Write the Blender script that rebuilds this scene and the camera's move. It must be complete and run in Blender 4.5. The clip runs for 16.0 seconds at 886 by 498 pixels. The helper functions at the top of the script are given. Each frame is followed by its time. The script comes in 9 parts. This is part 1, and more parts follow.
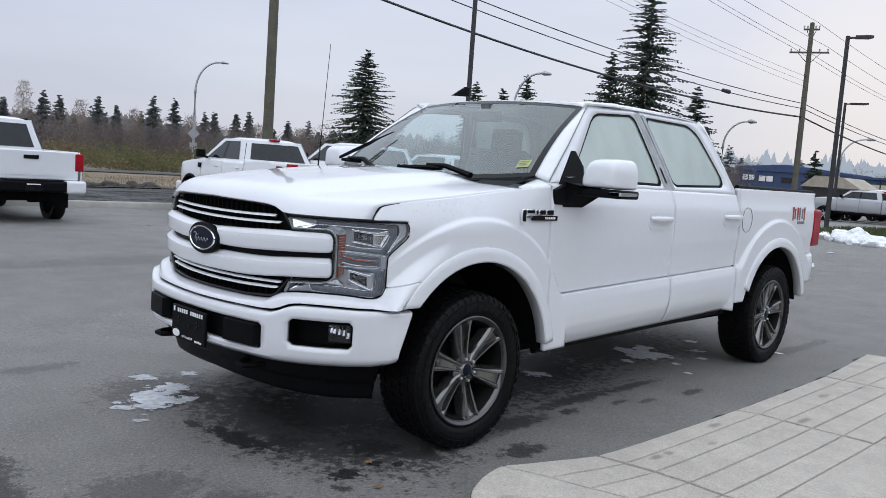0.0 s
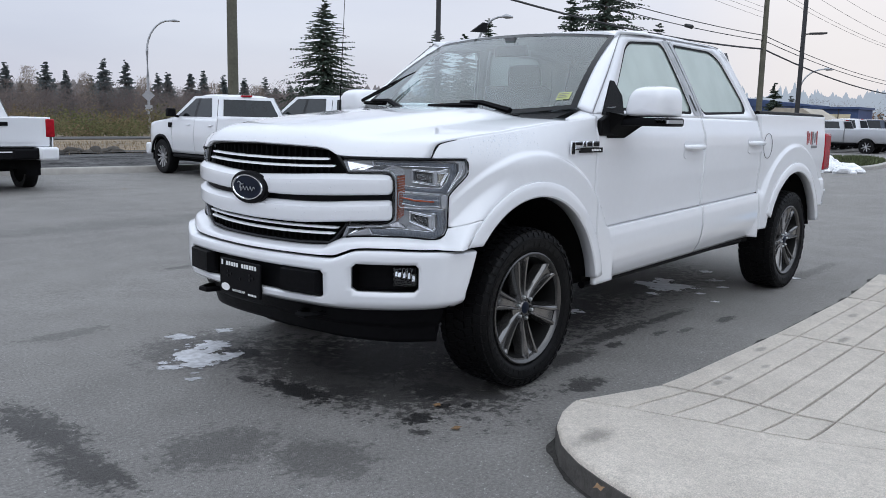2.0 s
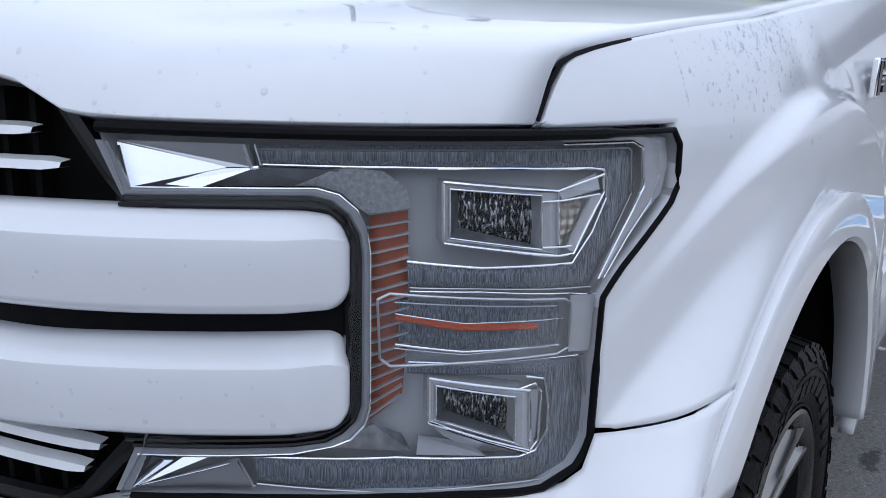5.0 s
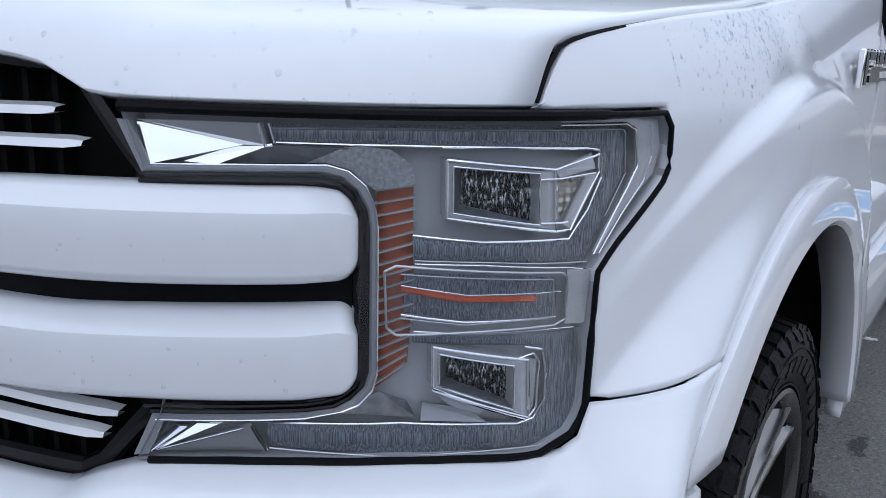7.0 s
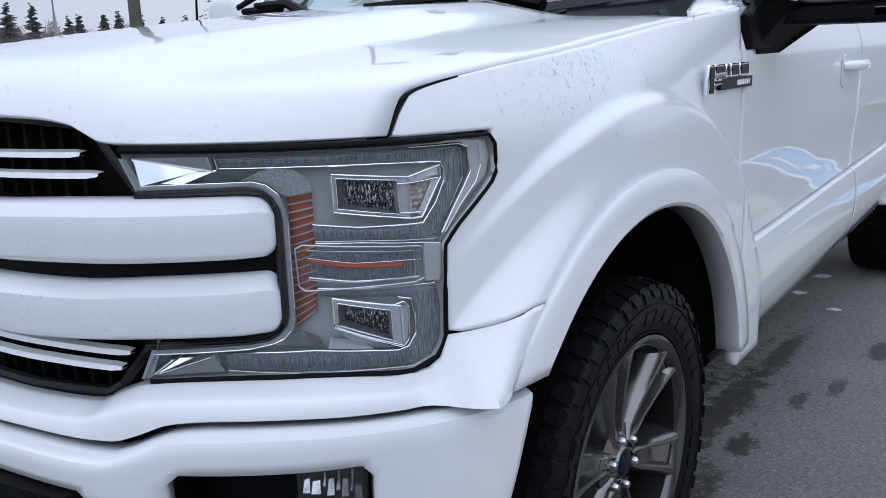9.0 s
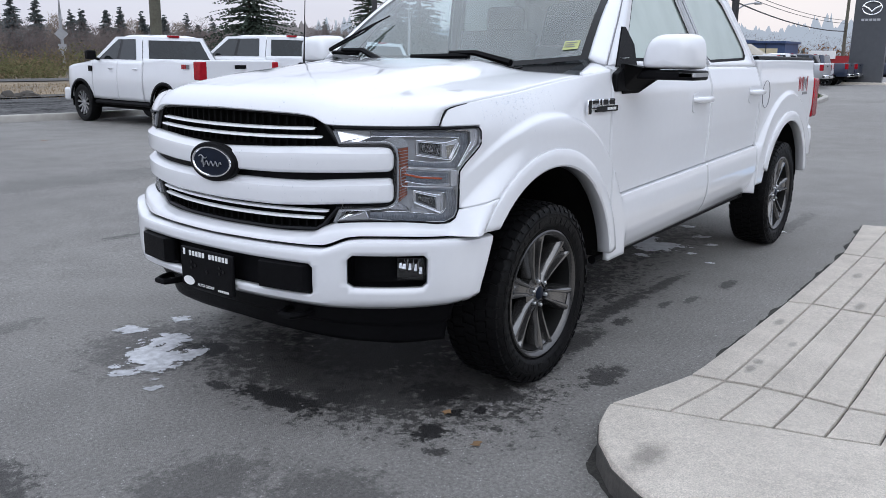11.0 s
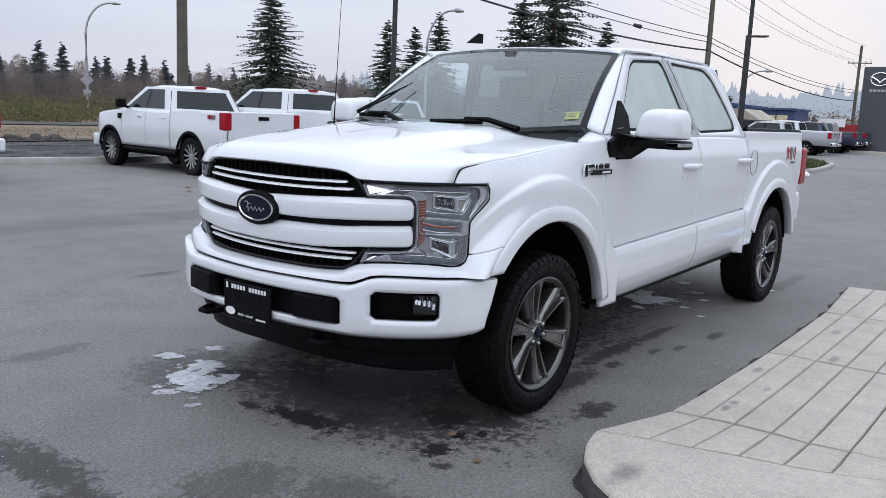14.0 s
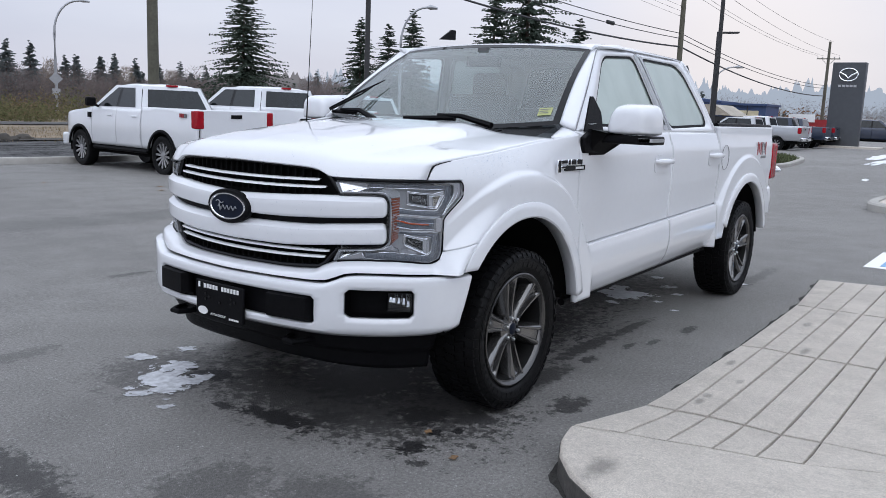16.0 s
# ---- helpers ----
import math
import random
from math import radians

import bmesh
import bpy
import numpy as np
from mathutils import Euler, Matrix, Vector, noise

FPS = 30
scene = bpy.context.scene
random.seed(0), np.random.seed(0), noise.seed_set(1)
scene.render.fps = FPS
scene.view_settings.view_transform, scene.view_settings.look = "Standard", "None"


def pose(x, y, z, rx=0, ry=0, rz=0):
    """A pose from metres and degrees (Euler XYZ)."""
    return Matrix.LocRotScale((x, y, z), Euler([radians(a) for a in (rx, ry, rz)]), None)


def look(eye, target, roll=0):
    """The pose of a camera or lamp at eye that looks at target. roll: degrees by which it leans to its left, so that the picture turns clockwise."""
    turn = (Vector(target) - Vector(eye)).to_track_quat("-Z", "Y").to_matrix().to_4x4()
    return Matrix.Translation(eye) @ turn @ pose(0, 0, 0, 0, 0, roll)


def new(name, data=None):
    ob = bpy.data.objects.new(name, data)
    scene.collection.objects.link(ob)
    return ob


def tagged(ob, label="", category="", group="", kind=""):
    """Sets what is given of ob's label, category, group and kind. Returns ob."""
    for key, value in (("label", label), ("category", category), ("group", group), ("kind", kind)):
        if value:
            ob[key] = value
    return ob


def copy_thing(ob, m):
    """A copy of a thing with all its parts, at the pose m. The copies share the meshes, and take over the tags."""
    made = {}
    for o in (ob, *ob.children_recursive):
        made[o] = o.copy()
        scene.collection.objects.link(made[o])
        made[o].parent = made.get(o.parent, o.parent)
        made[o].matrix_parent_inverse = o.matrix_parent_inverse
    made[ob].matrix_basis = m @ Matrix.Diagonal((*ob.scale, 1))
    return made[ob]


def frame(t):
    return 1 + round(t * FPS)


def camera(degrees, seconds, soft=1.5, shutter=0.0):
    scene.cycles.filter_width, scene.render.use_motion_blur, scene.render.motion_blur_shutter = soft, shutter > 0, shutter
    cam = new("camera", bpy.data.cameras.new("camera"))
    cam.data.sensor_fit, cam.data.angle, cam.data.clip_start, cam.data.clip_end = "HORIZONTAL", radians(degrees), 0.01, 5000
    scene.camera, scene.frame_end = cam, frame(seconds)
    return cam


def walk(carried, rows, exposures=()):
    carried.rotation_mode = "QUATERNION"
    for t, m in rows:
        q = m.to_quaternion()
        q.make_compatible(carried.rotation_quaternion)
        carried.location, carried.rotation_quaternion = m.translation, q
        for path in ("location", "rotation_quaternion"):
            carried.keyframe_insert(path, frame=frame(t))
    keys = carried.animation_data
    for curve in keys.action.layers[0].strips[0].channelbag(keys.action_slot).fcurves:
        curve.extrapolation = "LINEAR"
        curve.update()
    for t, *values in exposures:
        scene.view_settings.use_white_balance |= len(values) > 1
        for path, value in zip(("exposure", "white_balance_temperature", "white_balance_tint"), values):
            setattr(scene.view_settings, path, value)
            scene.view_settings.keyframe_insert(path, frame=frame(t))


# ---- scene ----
cam = camera(56.1, 16.0, soft=0.8)
PATH = [
    (0, (3.148, 3.763, 1.442), (1.716, 2.382, 1.245), 4.0),
    (0.5, (3.178, 3.803, 1.444), (1.739, 2.429, 1.241), 3.8),
    (1, (3.294, 3.89, 1.443), (1.845, 2.53, 1.218), 3.1),
    (1.5, (3.397, 3.818, 1.39), (1.933, 2.481, 1.129), 2.2),
    (2, (3.39, 3.374, 1.35), (1.906, 2.069, 1.04), 1.2),
    (2.5, (3.111, 2.957, 1.34), (1.612, 1.681, 0.989), 0.5),
    (3, (2.688, 2.42, 1.325), (1.173, 1.171, 0.947), 0.0),
    (3.5, (2.177, 1.904, 1.29), (0.636, 0.691, 0.896), 0.0),
    (4, (1.739, 1.584, 1.286), (0.175, 0.406, 0.876), 0.2),
    (4.5, (1.404, 1.302, 1.249), (-0.181, 0.168, 0.8), 1.2),
    (5, (1.294, 1.227, 1.238), (-0.3, 0.111, 0.775), 1.5),
    (5.2, (1.289, 1.222, 1.22), (-0.304, 0.102, 0.763), 1.5),
    (7.5, (1.348, 1.255, 1.236), (-0.255, 0.159, 0.759), 1.6),
    (8, (1.355, 1.265, 1.249), (-0.242, 0.159, 0.772), 0.9),
    (8.5, (1.395, 1.348, 1.264), (-0.182, 0.212, 0.791), -0.2),
    (9, (1.546, 1.661, 1.297), (0.002, 0.479, 0.829), -1.6),
    (9.5, (1.826, 1.934, 1.295), (0.289, 0.751, 0.806), -1.2),
    (9.7, (2.02, 2.052, 1.304), (0.479, 0.878, 0.807), -0.9),
    (11.8, (3.458, 2.976, 1.47), (1.891, 1.799, 1.069), 1.4),
    (12, (3.487, 3.003, 1.463), (1.921, 1.82, 1.077), 1.5),
    (12.5, (3.502, 3.018, 1.472), (1.939, 1.823, 1.108), 1.8),
    (13, (3.509, 3.022, 1.47), (1.948, 1.82, 1.127), 2.0),
    (13.5, (3.52, 3.024, 1.481), (1.957, 1.823, 1.146), 2.4),
    (14, (3.521, 3.024, 1.481), (1.952, 1.828, 1.155), 2.5),
    (14.5, (3.515, 3.009, 1.447), (1.934, 1.823, 1.137), 2.3),
    (15, (3.51, 3.02, 1.483), (1.923, 1.848, 1.155), 2.5),
    (15.5, (3.518, 3.025, 1.486), (1.923, 1.865, 1.155), 2.3),
    (16, (3.509, 3.026, 1.478), (1.906, 1.877, 1.148), 2.2),
]
walk(cam, [(t, look(eye, target, roll)) for t, eye, target, roll in PATH], [(0, -0.05, 6300, 8), (2.0, 0.0, 6250, 8), (3.0, 0.05, 6080, 9), (4.0, 0.05, 5900, 9), (4.5, -0.06, 5850, 10), (5.0, -0.16, 5880, 10), (8.3, -0.16, 5880, 10), (9.5, 0.04, 5980, 9), (11.8, 0.13, 6330, 10), (13.5, 0.06, 6250, 10), (16, 0.0, 6230, 10)])

# ---- light: a bright overcast sky with a weak, wide sun ----
world = bpy.data.worlds.new("overcast_sky")
scene.world = world
world.use_nodes = True
wn, wl = world.node_tree.nodes, world.node_tree.links
wn.clear()
w_out = wn.new("ShaderNodeOutputWorld")
w_bg = wn.new("ShaderNodeBackground")
w_sky = wn.new("ShaderNodeTexSky")
w_sky.sky_type = "NISHITA"
w_sky.sun_disc = False
w_sky.sun_elevation, w_sky.sun_rotation = radians(24), radians(250)
w_sky.air_density, w_sky.dust_density = 1.0, 4.0
w_co = wn.new("ShaderNodeTexCoord")
w_map = wn.new("ShaderNodeMapping")
w_map.inputs["Scale"].default_value = (1.2, 1.2, 5.0)
w_noise = wn.new("ShaderNodeTexNoise")
w_noise.inputs["Scale"].default_value = 1.6
w_noise.inputs["Detail"].default_value = 5
w_noise.inputs["Roughness"].default_value = 0.5
w_ramp = wn.new("ShaderNodeValToRGB")
w_ramp.color_ramp.elements[0].position, w_ramp.color_ramp.elements[0].color = 0.3, (0.9, 0.9, 0.93, 1)
w_ramp.color_ramp.elements[1].position, w_ramp.color_ramp.elements[1].color = 0.72, (1.08, 1.07, 1.06, 1)
w_sep = wn.new("ShaderNodeSeparateXYZ")
w_high = wn.new("ShaderNodeValToRGB")
for pos, col in ((0.5, (0.70, 0.685, 0.735, 1)), (0.54, (0.66, 0.685, 0.77, 1)), (0.61, (0.66, 0.70, 0.83, 1)), (0.70, (0.99, 1.07, 1.21, 1)), (1.0, (1.35, 1.45, 1.60, 1))):
    e = w_high.color_ramp.elements[0] if pos == 0.5 else w_high.color_ramp.elements.new(pos) if pos < 1 else w_high.color_ramp.elements[len(w_high.color_ramp.elements) - 1]
    e.position, e.color = pos, col
w_up = wn.new("ShaderNodeMapRange")
w_up.inputs["From Min"].default_value = -1
wl.new(w_co.outputs["Generated"], w_sep.inputs[0])
wl.new(w_sep.outputs["Z"], w_up.inputs["Value"])
wl.new(w_up.outputs["Result"], w_high.inputs["Fac"])
w_mul = wn.new("ShaderNodeMix")
w_mul.data_type, w_mul.blend_type = "RGBA", "MULTIPLY"
w_mul.inputs["Factor"].default_value = 1.0
w_dot = wn.new("ShaderNodeVectorMath")
w_dot.operation = "DOT_PRODUCT"
w_dot.inputs[1].default_value = (-0.962, -0.262, 0.075)
wl.new(w_co.outputs["Generated"], w_dot.inputs[0])
w_glow = wn.new("ShaderNodeMapRange")
w_glow.inputs["From Min"].default_value, w_glow.inputs["From Max"].default_value = 0.978, 1.0
w_glow.inputs["To Max"].default_value = 0.5
wl.new(w_dot.outputs["Value"], w_glow.inputs["Value"])
w_warm = wn.new("ShaderNodeMix")
w_warm.data_type = "RGBA"
w_warm.inputs["B"].default_value = (0.93, 0.84, 0.79, 1)
wl.new(w_glow.outputs["Result"], w_warm.inputs["Factor"])
w_mix = wn.new("ShaderNodeMix")
w_mix.data_type = "RGBA"
w_mix.inputs["Factor"].default_value = 0.003
wl.new(w_co.outputs["Generated"], w_map.inputs["Vector"])
wl.new(w_map.outputs["Vector"], w_noise.inputs["Vector"])
wl.new(w_noise.outputs["Fac"], w_ramp.inputs["Fac"])
wl.new(w_ramp.outputs["Color"], w_mul.inputs["A"])
wl.new(w_high.outputs["Color"], w_mul.inputs["B"])
wl.new(w_mul.outputs["Result"], w_warm.inputs["A"])
wl.new(w_warm.outputs["Result"], w_mix.inputs["A"])
wl.new(w_sky.outputs["Color"], w_mix.inputs["B"])
wl.new(w_mix.outputs["Result"], w_bg.inputs["Color"])
w_bg.inputs["Strength"].default_value = 1.0
wl.new(w_bg.outputs["Background"], w_out.inputs["Surface"])

sun = new("sun", bpy.data.lights.new("sun", "SUN"))
sun.data.energy, sun.data.angle, sun.data.color = 0.5, radians(70), (1.0, 0.95, 0.9)
sun.matrix_world = look((8, 6, 9), (0, 0, 0))


# ---- materials ----
def material(name, colour, rough=0.6, metal=0.0, vary=0.0, scale=8.0, bump=0.0, bump_scale=60.0, coat=0.0, second=None, detail=6.0, spec=0.5, island=0.0):
    """A procedural surface: two scales of colour noise, fine relief, an optional clear coat."""
    m = bpy.data.materials.new(name)
    m.use_nodes = True
    n, l = m.node_tree.nodes, m.node_tree.links
    b = n["Principled BSDF"]
    b.inputs["Base Color"].default_value = (*colour, 1)
    b.inputs["Roughness"].default_value = rough
    b.inputs["Metallic"].default_value = metal
    b.inputs["Coat Weight"].default_value = coat
    b.inputs["Coat Roughness"].default_value = 0.03
    b.inputs["Specular IOR Level"].default_value = spec
    co = n.new("ShaderNodeTexCoord")
    if vary or second:
        na = n.new("ShaderNodeTexNoise")
        na.inputs["Scale"].default_value, na.inputs["Detail"].default_value = scale, detail
        nb = n.new("ShaderNodeTexNoise")
        nb.inputs["Scale"].default_value, nb.inputs["Detail"].default_value = scale * 0.11, 3.0
        l.new(co.outputs["Object"], na.inputs["Vector"])
        l.new(co.outputs["Object"], nb.inputs["Vector"])
        av = n.new("ShaderNodeMath")
        av.operation = "ADD"
        l.new(na.outputs["Fac"], av.inputs[0])
        l.new(nb.outputs["Fac"], av.inputs[1])
        ramp = n.new("ShaderNodeMapRange")
        ramp.inputs["From Min"].default_value, ramp.inputs["From Max"].default_value = 0.75, 1.25
        l.new(av.outputs[0], ramp.inputs["Value"])
        mix = n.new("ShaderNodeMix")
        mix.data_type = "RGBA"
        other = second or tuple(c * (1 + vary) for c in colour)
        base = colour if second else tuple(c * (1 - vary) for c in colour)
        mix.inputs["A"].default_value, mix.inputs["B"].default_value = (*base, 1), (*other, 1)
        l.new(ramp.outputs["Result"], mix.inputs["Factor"])
        out = mix.outputs["Result"]
        if island:
            geo = n.new("ShaderNodeNewGeometry")
            hsv = n.new("ShaderNodeHueSaturation")
            mr = n.new("ShaderNodeMapRange")
            mr.inputs["To Min"].default_value, mr.inputs["To Max"].default_value = 1 - island, 1 + island
            l.new(geo.outputs["Random Per Island"], mr.inputs["Value"])
            l.new(mr.outputs["Result"], hsv.inputs["Value"])
            l.new(out, hsv.inputs["Color"])
            out = hsv.outputs["Color"]
        l.new(out, b.inputs["Base Color"])
    if bump:
        nc = n.new("ShaderNodeTexNoise")
        nc.inputs["Scale"].default_value, nc.inputs["Detail"].default_value = bump_scale, 4.0
        l.new(co.outputs["Object"], nc.inputs["Vector"])
        bp = n.new("ShaderNodeBump")
        bp.inputs["Strength"].default_value, bp.inputs["Distance"].default_value = bump, 0.01
        l.new(nc.outputs["Fac"], bp.inputs["Height"])
        l.new(bp.outputs["Normal"], b.inputs["Normal"])
    return m


def glass(name, tint=(0.9, 0.95, 0.93), fog=0.0, rough=0.0, ior=1.5):
    """A thin pane: clear or tinted, mirroring by Fresnel, with an optional film of condensation."""
    m = bpy.data.materials.new(name)
    m.use_nodes = True
    n, l = m.node_tree.nodes, m.node_tree.links
    n.clear()
    out = n.new("ShaderNodeOutputMaterial")
    tr = n.new("ShaderNodeBsdfTransparent")
    tr.inputs["Color"].default_value = (*tint, 1)
    gl = n.new("ShaderNodeBsdfGlossy")
    gl.inputs["Roughness"].default_value = rough
    lw = n.new("ShaderNodeLayerWeight")
    lw.inputs["Blend"].default_value = 0.5
    pw = n.new("ShaderNodeMath")
    pw.operation = "POWER"
    pw.inputs[1].default_value = 5.0
    l.new(lw.outputs["Facing"], pw.inputs[0])
    fr = n.new("ShaderNodeMapRange")
    fr.inputs["To Min"].default_value = 2 * ((ior - 1) / (ior + 1)) ** 2
    l.new(pw.outputs[0], fr.inputs["Value"])
    mix = n.new("ShaderNodeMixShader")
    body = tr.outputs[0]
    if fog:
        tl = n.new("ShaderNodeBsdfTranslucent")
        tl.inputs["Color"].default_value = (0.70, 0.79, 0.74, 1)
        df = n.new("ShaderNodeBsdfDiffuse")
        df.inputs["Color"].default_value = (0.60, 0.69, 0.64, 1)
        both = n.new("ShaderNodeMixShader")
        both.inputs[0].default_value = 0.8
        l.new(tl.outputs[0], both.inputs[1])
        l.new(df.outputs[0], both.inputs[2])
        co = n.new("ShaderNodeTexCoord")
        mp = n.new("ShaderNodeMapping")
        mp.inputs["Scale"].default_value = (4, 4, 2.2)
        nz = n.new("ShaderNodeTexNoise")
        nz.inputs["Scale"].default_value, nz.inputs["Detail"].default_value = 1.2, 5
        mr = n.new("ShaderNodeMapRange")
        mr.inputs["From Min"].default_value, mr.inputs["From Max"].default_value = 0.3, 0.6
        mr.inputs["To Min"].default_value, mr.inputs["To Max"].default_value = fog * 0.88, fog
        l.new(co.outputs["Object"], mp.inputs["Vector"])
        l.new(mp.outputs["Vector"], nz.inputs["Vector"])
        l.new(nz.outputs["Fac"], mr.inputs["Value"])
        fm = n.new("ShaderNodeMixShader")
        l.new(mr.outputs["Result"], fm.inputs[0])
        l.new(tr.outputs[0], fm.inputs[1])
        l.new(both.outputs[0], fm.inputs[2])
        body = fm.outputs[0]
    l.new(fr.outputs[0], mix.inputs[0])
    l.new(body, mix.inputs[1])
    l.new(gl.outputs[0], mix.inputs[2])
    l.new(mix.outputs[0], out.inputs["Surface"])
    return m


PAINT = material("white_pearl_paint", (0.735, 0.745, 0.775), 0.28, 0.0, 0.012, 30, coat=1.0)
BLACK = material("black_plastic", (0.005, 0.005, 0.006), 0.5, 0, 0.25, 40, 0.15, 300, spec=0.08)
GLOSSBLACK = material("gloss_black_plastic", (0.005, 0.005, 0.006), 0.12, 0, 0.2, 30, spec=0.22)
CHROME = material("chrome", (0.92, 0.93, 0.95), 0.05, 1.0, 0.03, 20)
TRIM = material("painted_silver_trim", (0.50, 0.51, 0.53), 0.18, 0.3, 0.06, 90, 0.15, 400)
SATIN = material("satin_silver", (0.55, 0.56, 0.58), 0.28, 1.0, 0.05, 20)
RUBBER = material("tyre_rubber", (0.004, 0.004, 0.0045), 0.5, 0, 0.35, 25, 0.25, 120, spec=0.15)
RIMGREY = material("dark_grey_alloy", (0.19, 0.187, 0.185), 0.16, 0.88, 0.12, 12)
RIMFACE = material("machined_alloy", (0.11, 0.108, 0.107), 0.22, 0.85, 0.1, 14)
# inner barrel near black, much darker than lip and spokes
BARREL = material("near_black_barrel", (0.008, 0.008, 0.008), 0.6, 0.0, 0.3, 12, spec=0.1)
DARK = material("black_underbody", (0.006, 0.006, 0.006), 0.9, 0, 0.3, 10, spec=0.1)
SLATS = material("bright_silver_slat", (0.86, 0.87, 0.88), 0.3, 0.25, 0.03, 30)
SHIELD = glass("windshield_glass", (0.78, 0.88, 0.92), 0.13, ior=1.75)
FOGGED = glass("fogged_glass", (0.8, 0.9, 0.86), 0.93, ior=1.6)
CLEARSIDE = glass("clear_side_glass", (0.82, 0.92, 0.92), 0.10, ior=1.5)
TINTED = glass("tinted_glass", (0.06, 0.07, 0.08))
LENS = glass("clear_lens", (0.93, 0.94, 0.96))
AMBER = material("amber_reflector", (0.33, 0.07, 0.025), 0.22, 0, 0.2, 60, coat=0.6)
ORANGE = material("orange_strip", (0.55, 0.085, 0.02), 0.25, 0, 0.1, 30, coat=0.6)
REDLENS = material("red_lamp_lens", (0.30, 0.006, 0.014), 0.2, 0, 0.3, 20, coat=0.08, spec=0.25)
LAMPGREY = material("lamp_housing_silver", (0.43, 0.44, 0.46), 0.34, 0.0, 0.04, 40)
LAMPDARK = material("lamp_ribbed_grey", (0.17, 0.18, 0.2), 0.28, 0.5, 0.25, 90)
EMBLEMGREY = material("dulled_silver_script", (0.30, 0.31, 0.33), 0.35, 0.6, 0.2, 60)
BLUEOVAL = material("dark_blue_enamel", (0.006, 0.010, 0.022), 0.4, 0, 0.2, 20, spec=0.15)
LEATHER = material("grey_seat_leather", (0.10, 0.10, 0.105), 0.55, 0, 0.2, 20, 0.1, 200)
YELLOW = material("yellow_sticker", (0.44, 0.47, 0.19), 0.6, 0, 0.1, 40)
WHITE = material("white_print", (0.82, 0.82, 0.82), 0.5, 0, 0.03, 30)
REDPRINT = material("red_decal", (0.30, 0.02, 0.025), 0.4, 0, 0.1, 30)
# mottled mid grey with a clear coat, for the door pillars
PILLARGREY = material("mottled_grey_trim", (0.30, 0.31, 0.32), 0.25, 0, 0.3, 12, coat=0.6)
GREYPRINT = material("grey_decal", (0.16, 0.16, 0.17), 0.4, 0, 0.1, 30)


# ---- mesh helpers ----
def link(name, me, mat=None, parent=None, label="", smooth=True):
    ob = new(name, me)
    if mat:
        me.materials.append(mat)
    if smooth:
        me.shade_smooth()
        me.set_sharp_from_angle(angle=radians(38))
    if parent:
        ob.parent = parent
    if label:
        ob["label"] = label
    return ob


def part(name, bm, mat, parent=None, label="", smooth=True):
    """Links a bmesh as one mesh object under a thing or a part."""
    bmesh.ops.recalc_face_normals(bm, faces=bm.faces)
    me = bpy.data.meshes.new(name)
    bm.to_mesh(me)
    bm.free()
    return link(name, me, mat, parent, label, smooth)


def thing(name, label, category, at=(0, 0, 0), group="", kind=""):
    ob = new(name)
    ob.location = at
    return tagged(ob, label, category, group, kind)


def grid(bm, f, nu, nv, us=(0, 1), vs=(0, 1)):
    """A sheet of quads through f(u, v)."""
    rows = [[bm.verts.new(f(us[0] + (us[1] - us[0]) * i / nu, vs[0] + (vs[1] - vs[0]) * j / nv)) for j in range(nv + 1)] for i in range(nu + 1)]
    for i in range(nu):
        for j in range(nv):
            bm.faces.new((rows[i][j], rows[i + 1][j], rows[i + 1][j + 1], rows[i][j + 1]))
    return rows


def sheet(f, nu, nv, us=(0, 1), vs=(0, 1)):
    bm = bmesh.new()
    grid(bm, f, nu, nv, us, vs)
    return bm


def thick(ob, depth, offset=-1.0):
    s = ob.modifiers.new("thickness", "SOLIDIFY")
    s.thickness, s.offset = depth, offset
    return ob


def bevel(ob, width, segments=2):
    b = ob.modifiers.new("rounded", "BEVEL")
    b.width, b.segments, b.limit_method, b.angle_limit = width, segments, "ANGLE", radians(35)
    return ob


def box(bm, x0, x1, y0, y1, z0, z1):
    v = [bm.verts.new((x, y, z)) for x in (x0, x1) for y in (y0, y1) for z in (z0, z1)]
    for f in ((0, 1, 3, 2), (4, 6, 7, 5), (0, 4, 5, 1), (2, 3, 7, 6), (0, 2, 6, 4), (1, 5, 7, 3)):
        bm.faces.new([v[i] for i in f])
    return v


def boxed(*c):
    bm = bmesh.new()
    box(bm, *c)
    return bm


def tube(bm, pts, radii, sides=8, cap=True):
    """A round bar through points; one radius, or one for each point."""
    pts = [Vector(p) for p in pts]
    if not isinstance(radii, (list, tuple)):
        radii = [radii] * len(pts)
    rings = []
    for i, p in enumerate(pts):
        d = (pts[min(i + 1, len(pts) - 1)] - pts[max(i - 1, 0)]).normalized()
        a = d.cross(Vector((0, 0, 1)))
        if a.length < 1e-3:
            a = d.cross(Vector((0, 1, 0)))
        a.normalize()
        b = d.cross(a)
        rings.append([bm.verts.new(p + (a * math.cos(2 * math.pi * k / sides) + b * math.sin(2 * math.pi * k / sides)) * radii[i]) for k in range(sides)])
    for r, s in zip(rings, rings[1:]):
        for k in range(sides):
            bm.faces.new((r[k], r[(k + 1) % sides], s[(k + 1) % sides], s[k]))
    if cap:
        bm.faces.new(rings[0][::-1])
        bm.faces.new(rings[-1])


def tubed(pts, radii, sides=8):
    bm = bmesh.new()
    tube(bm, pts, radii, sides)
    return bm


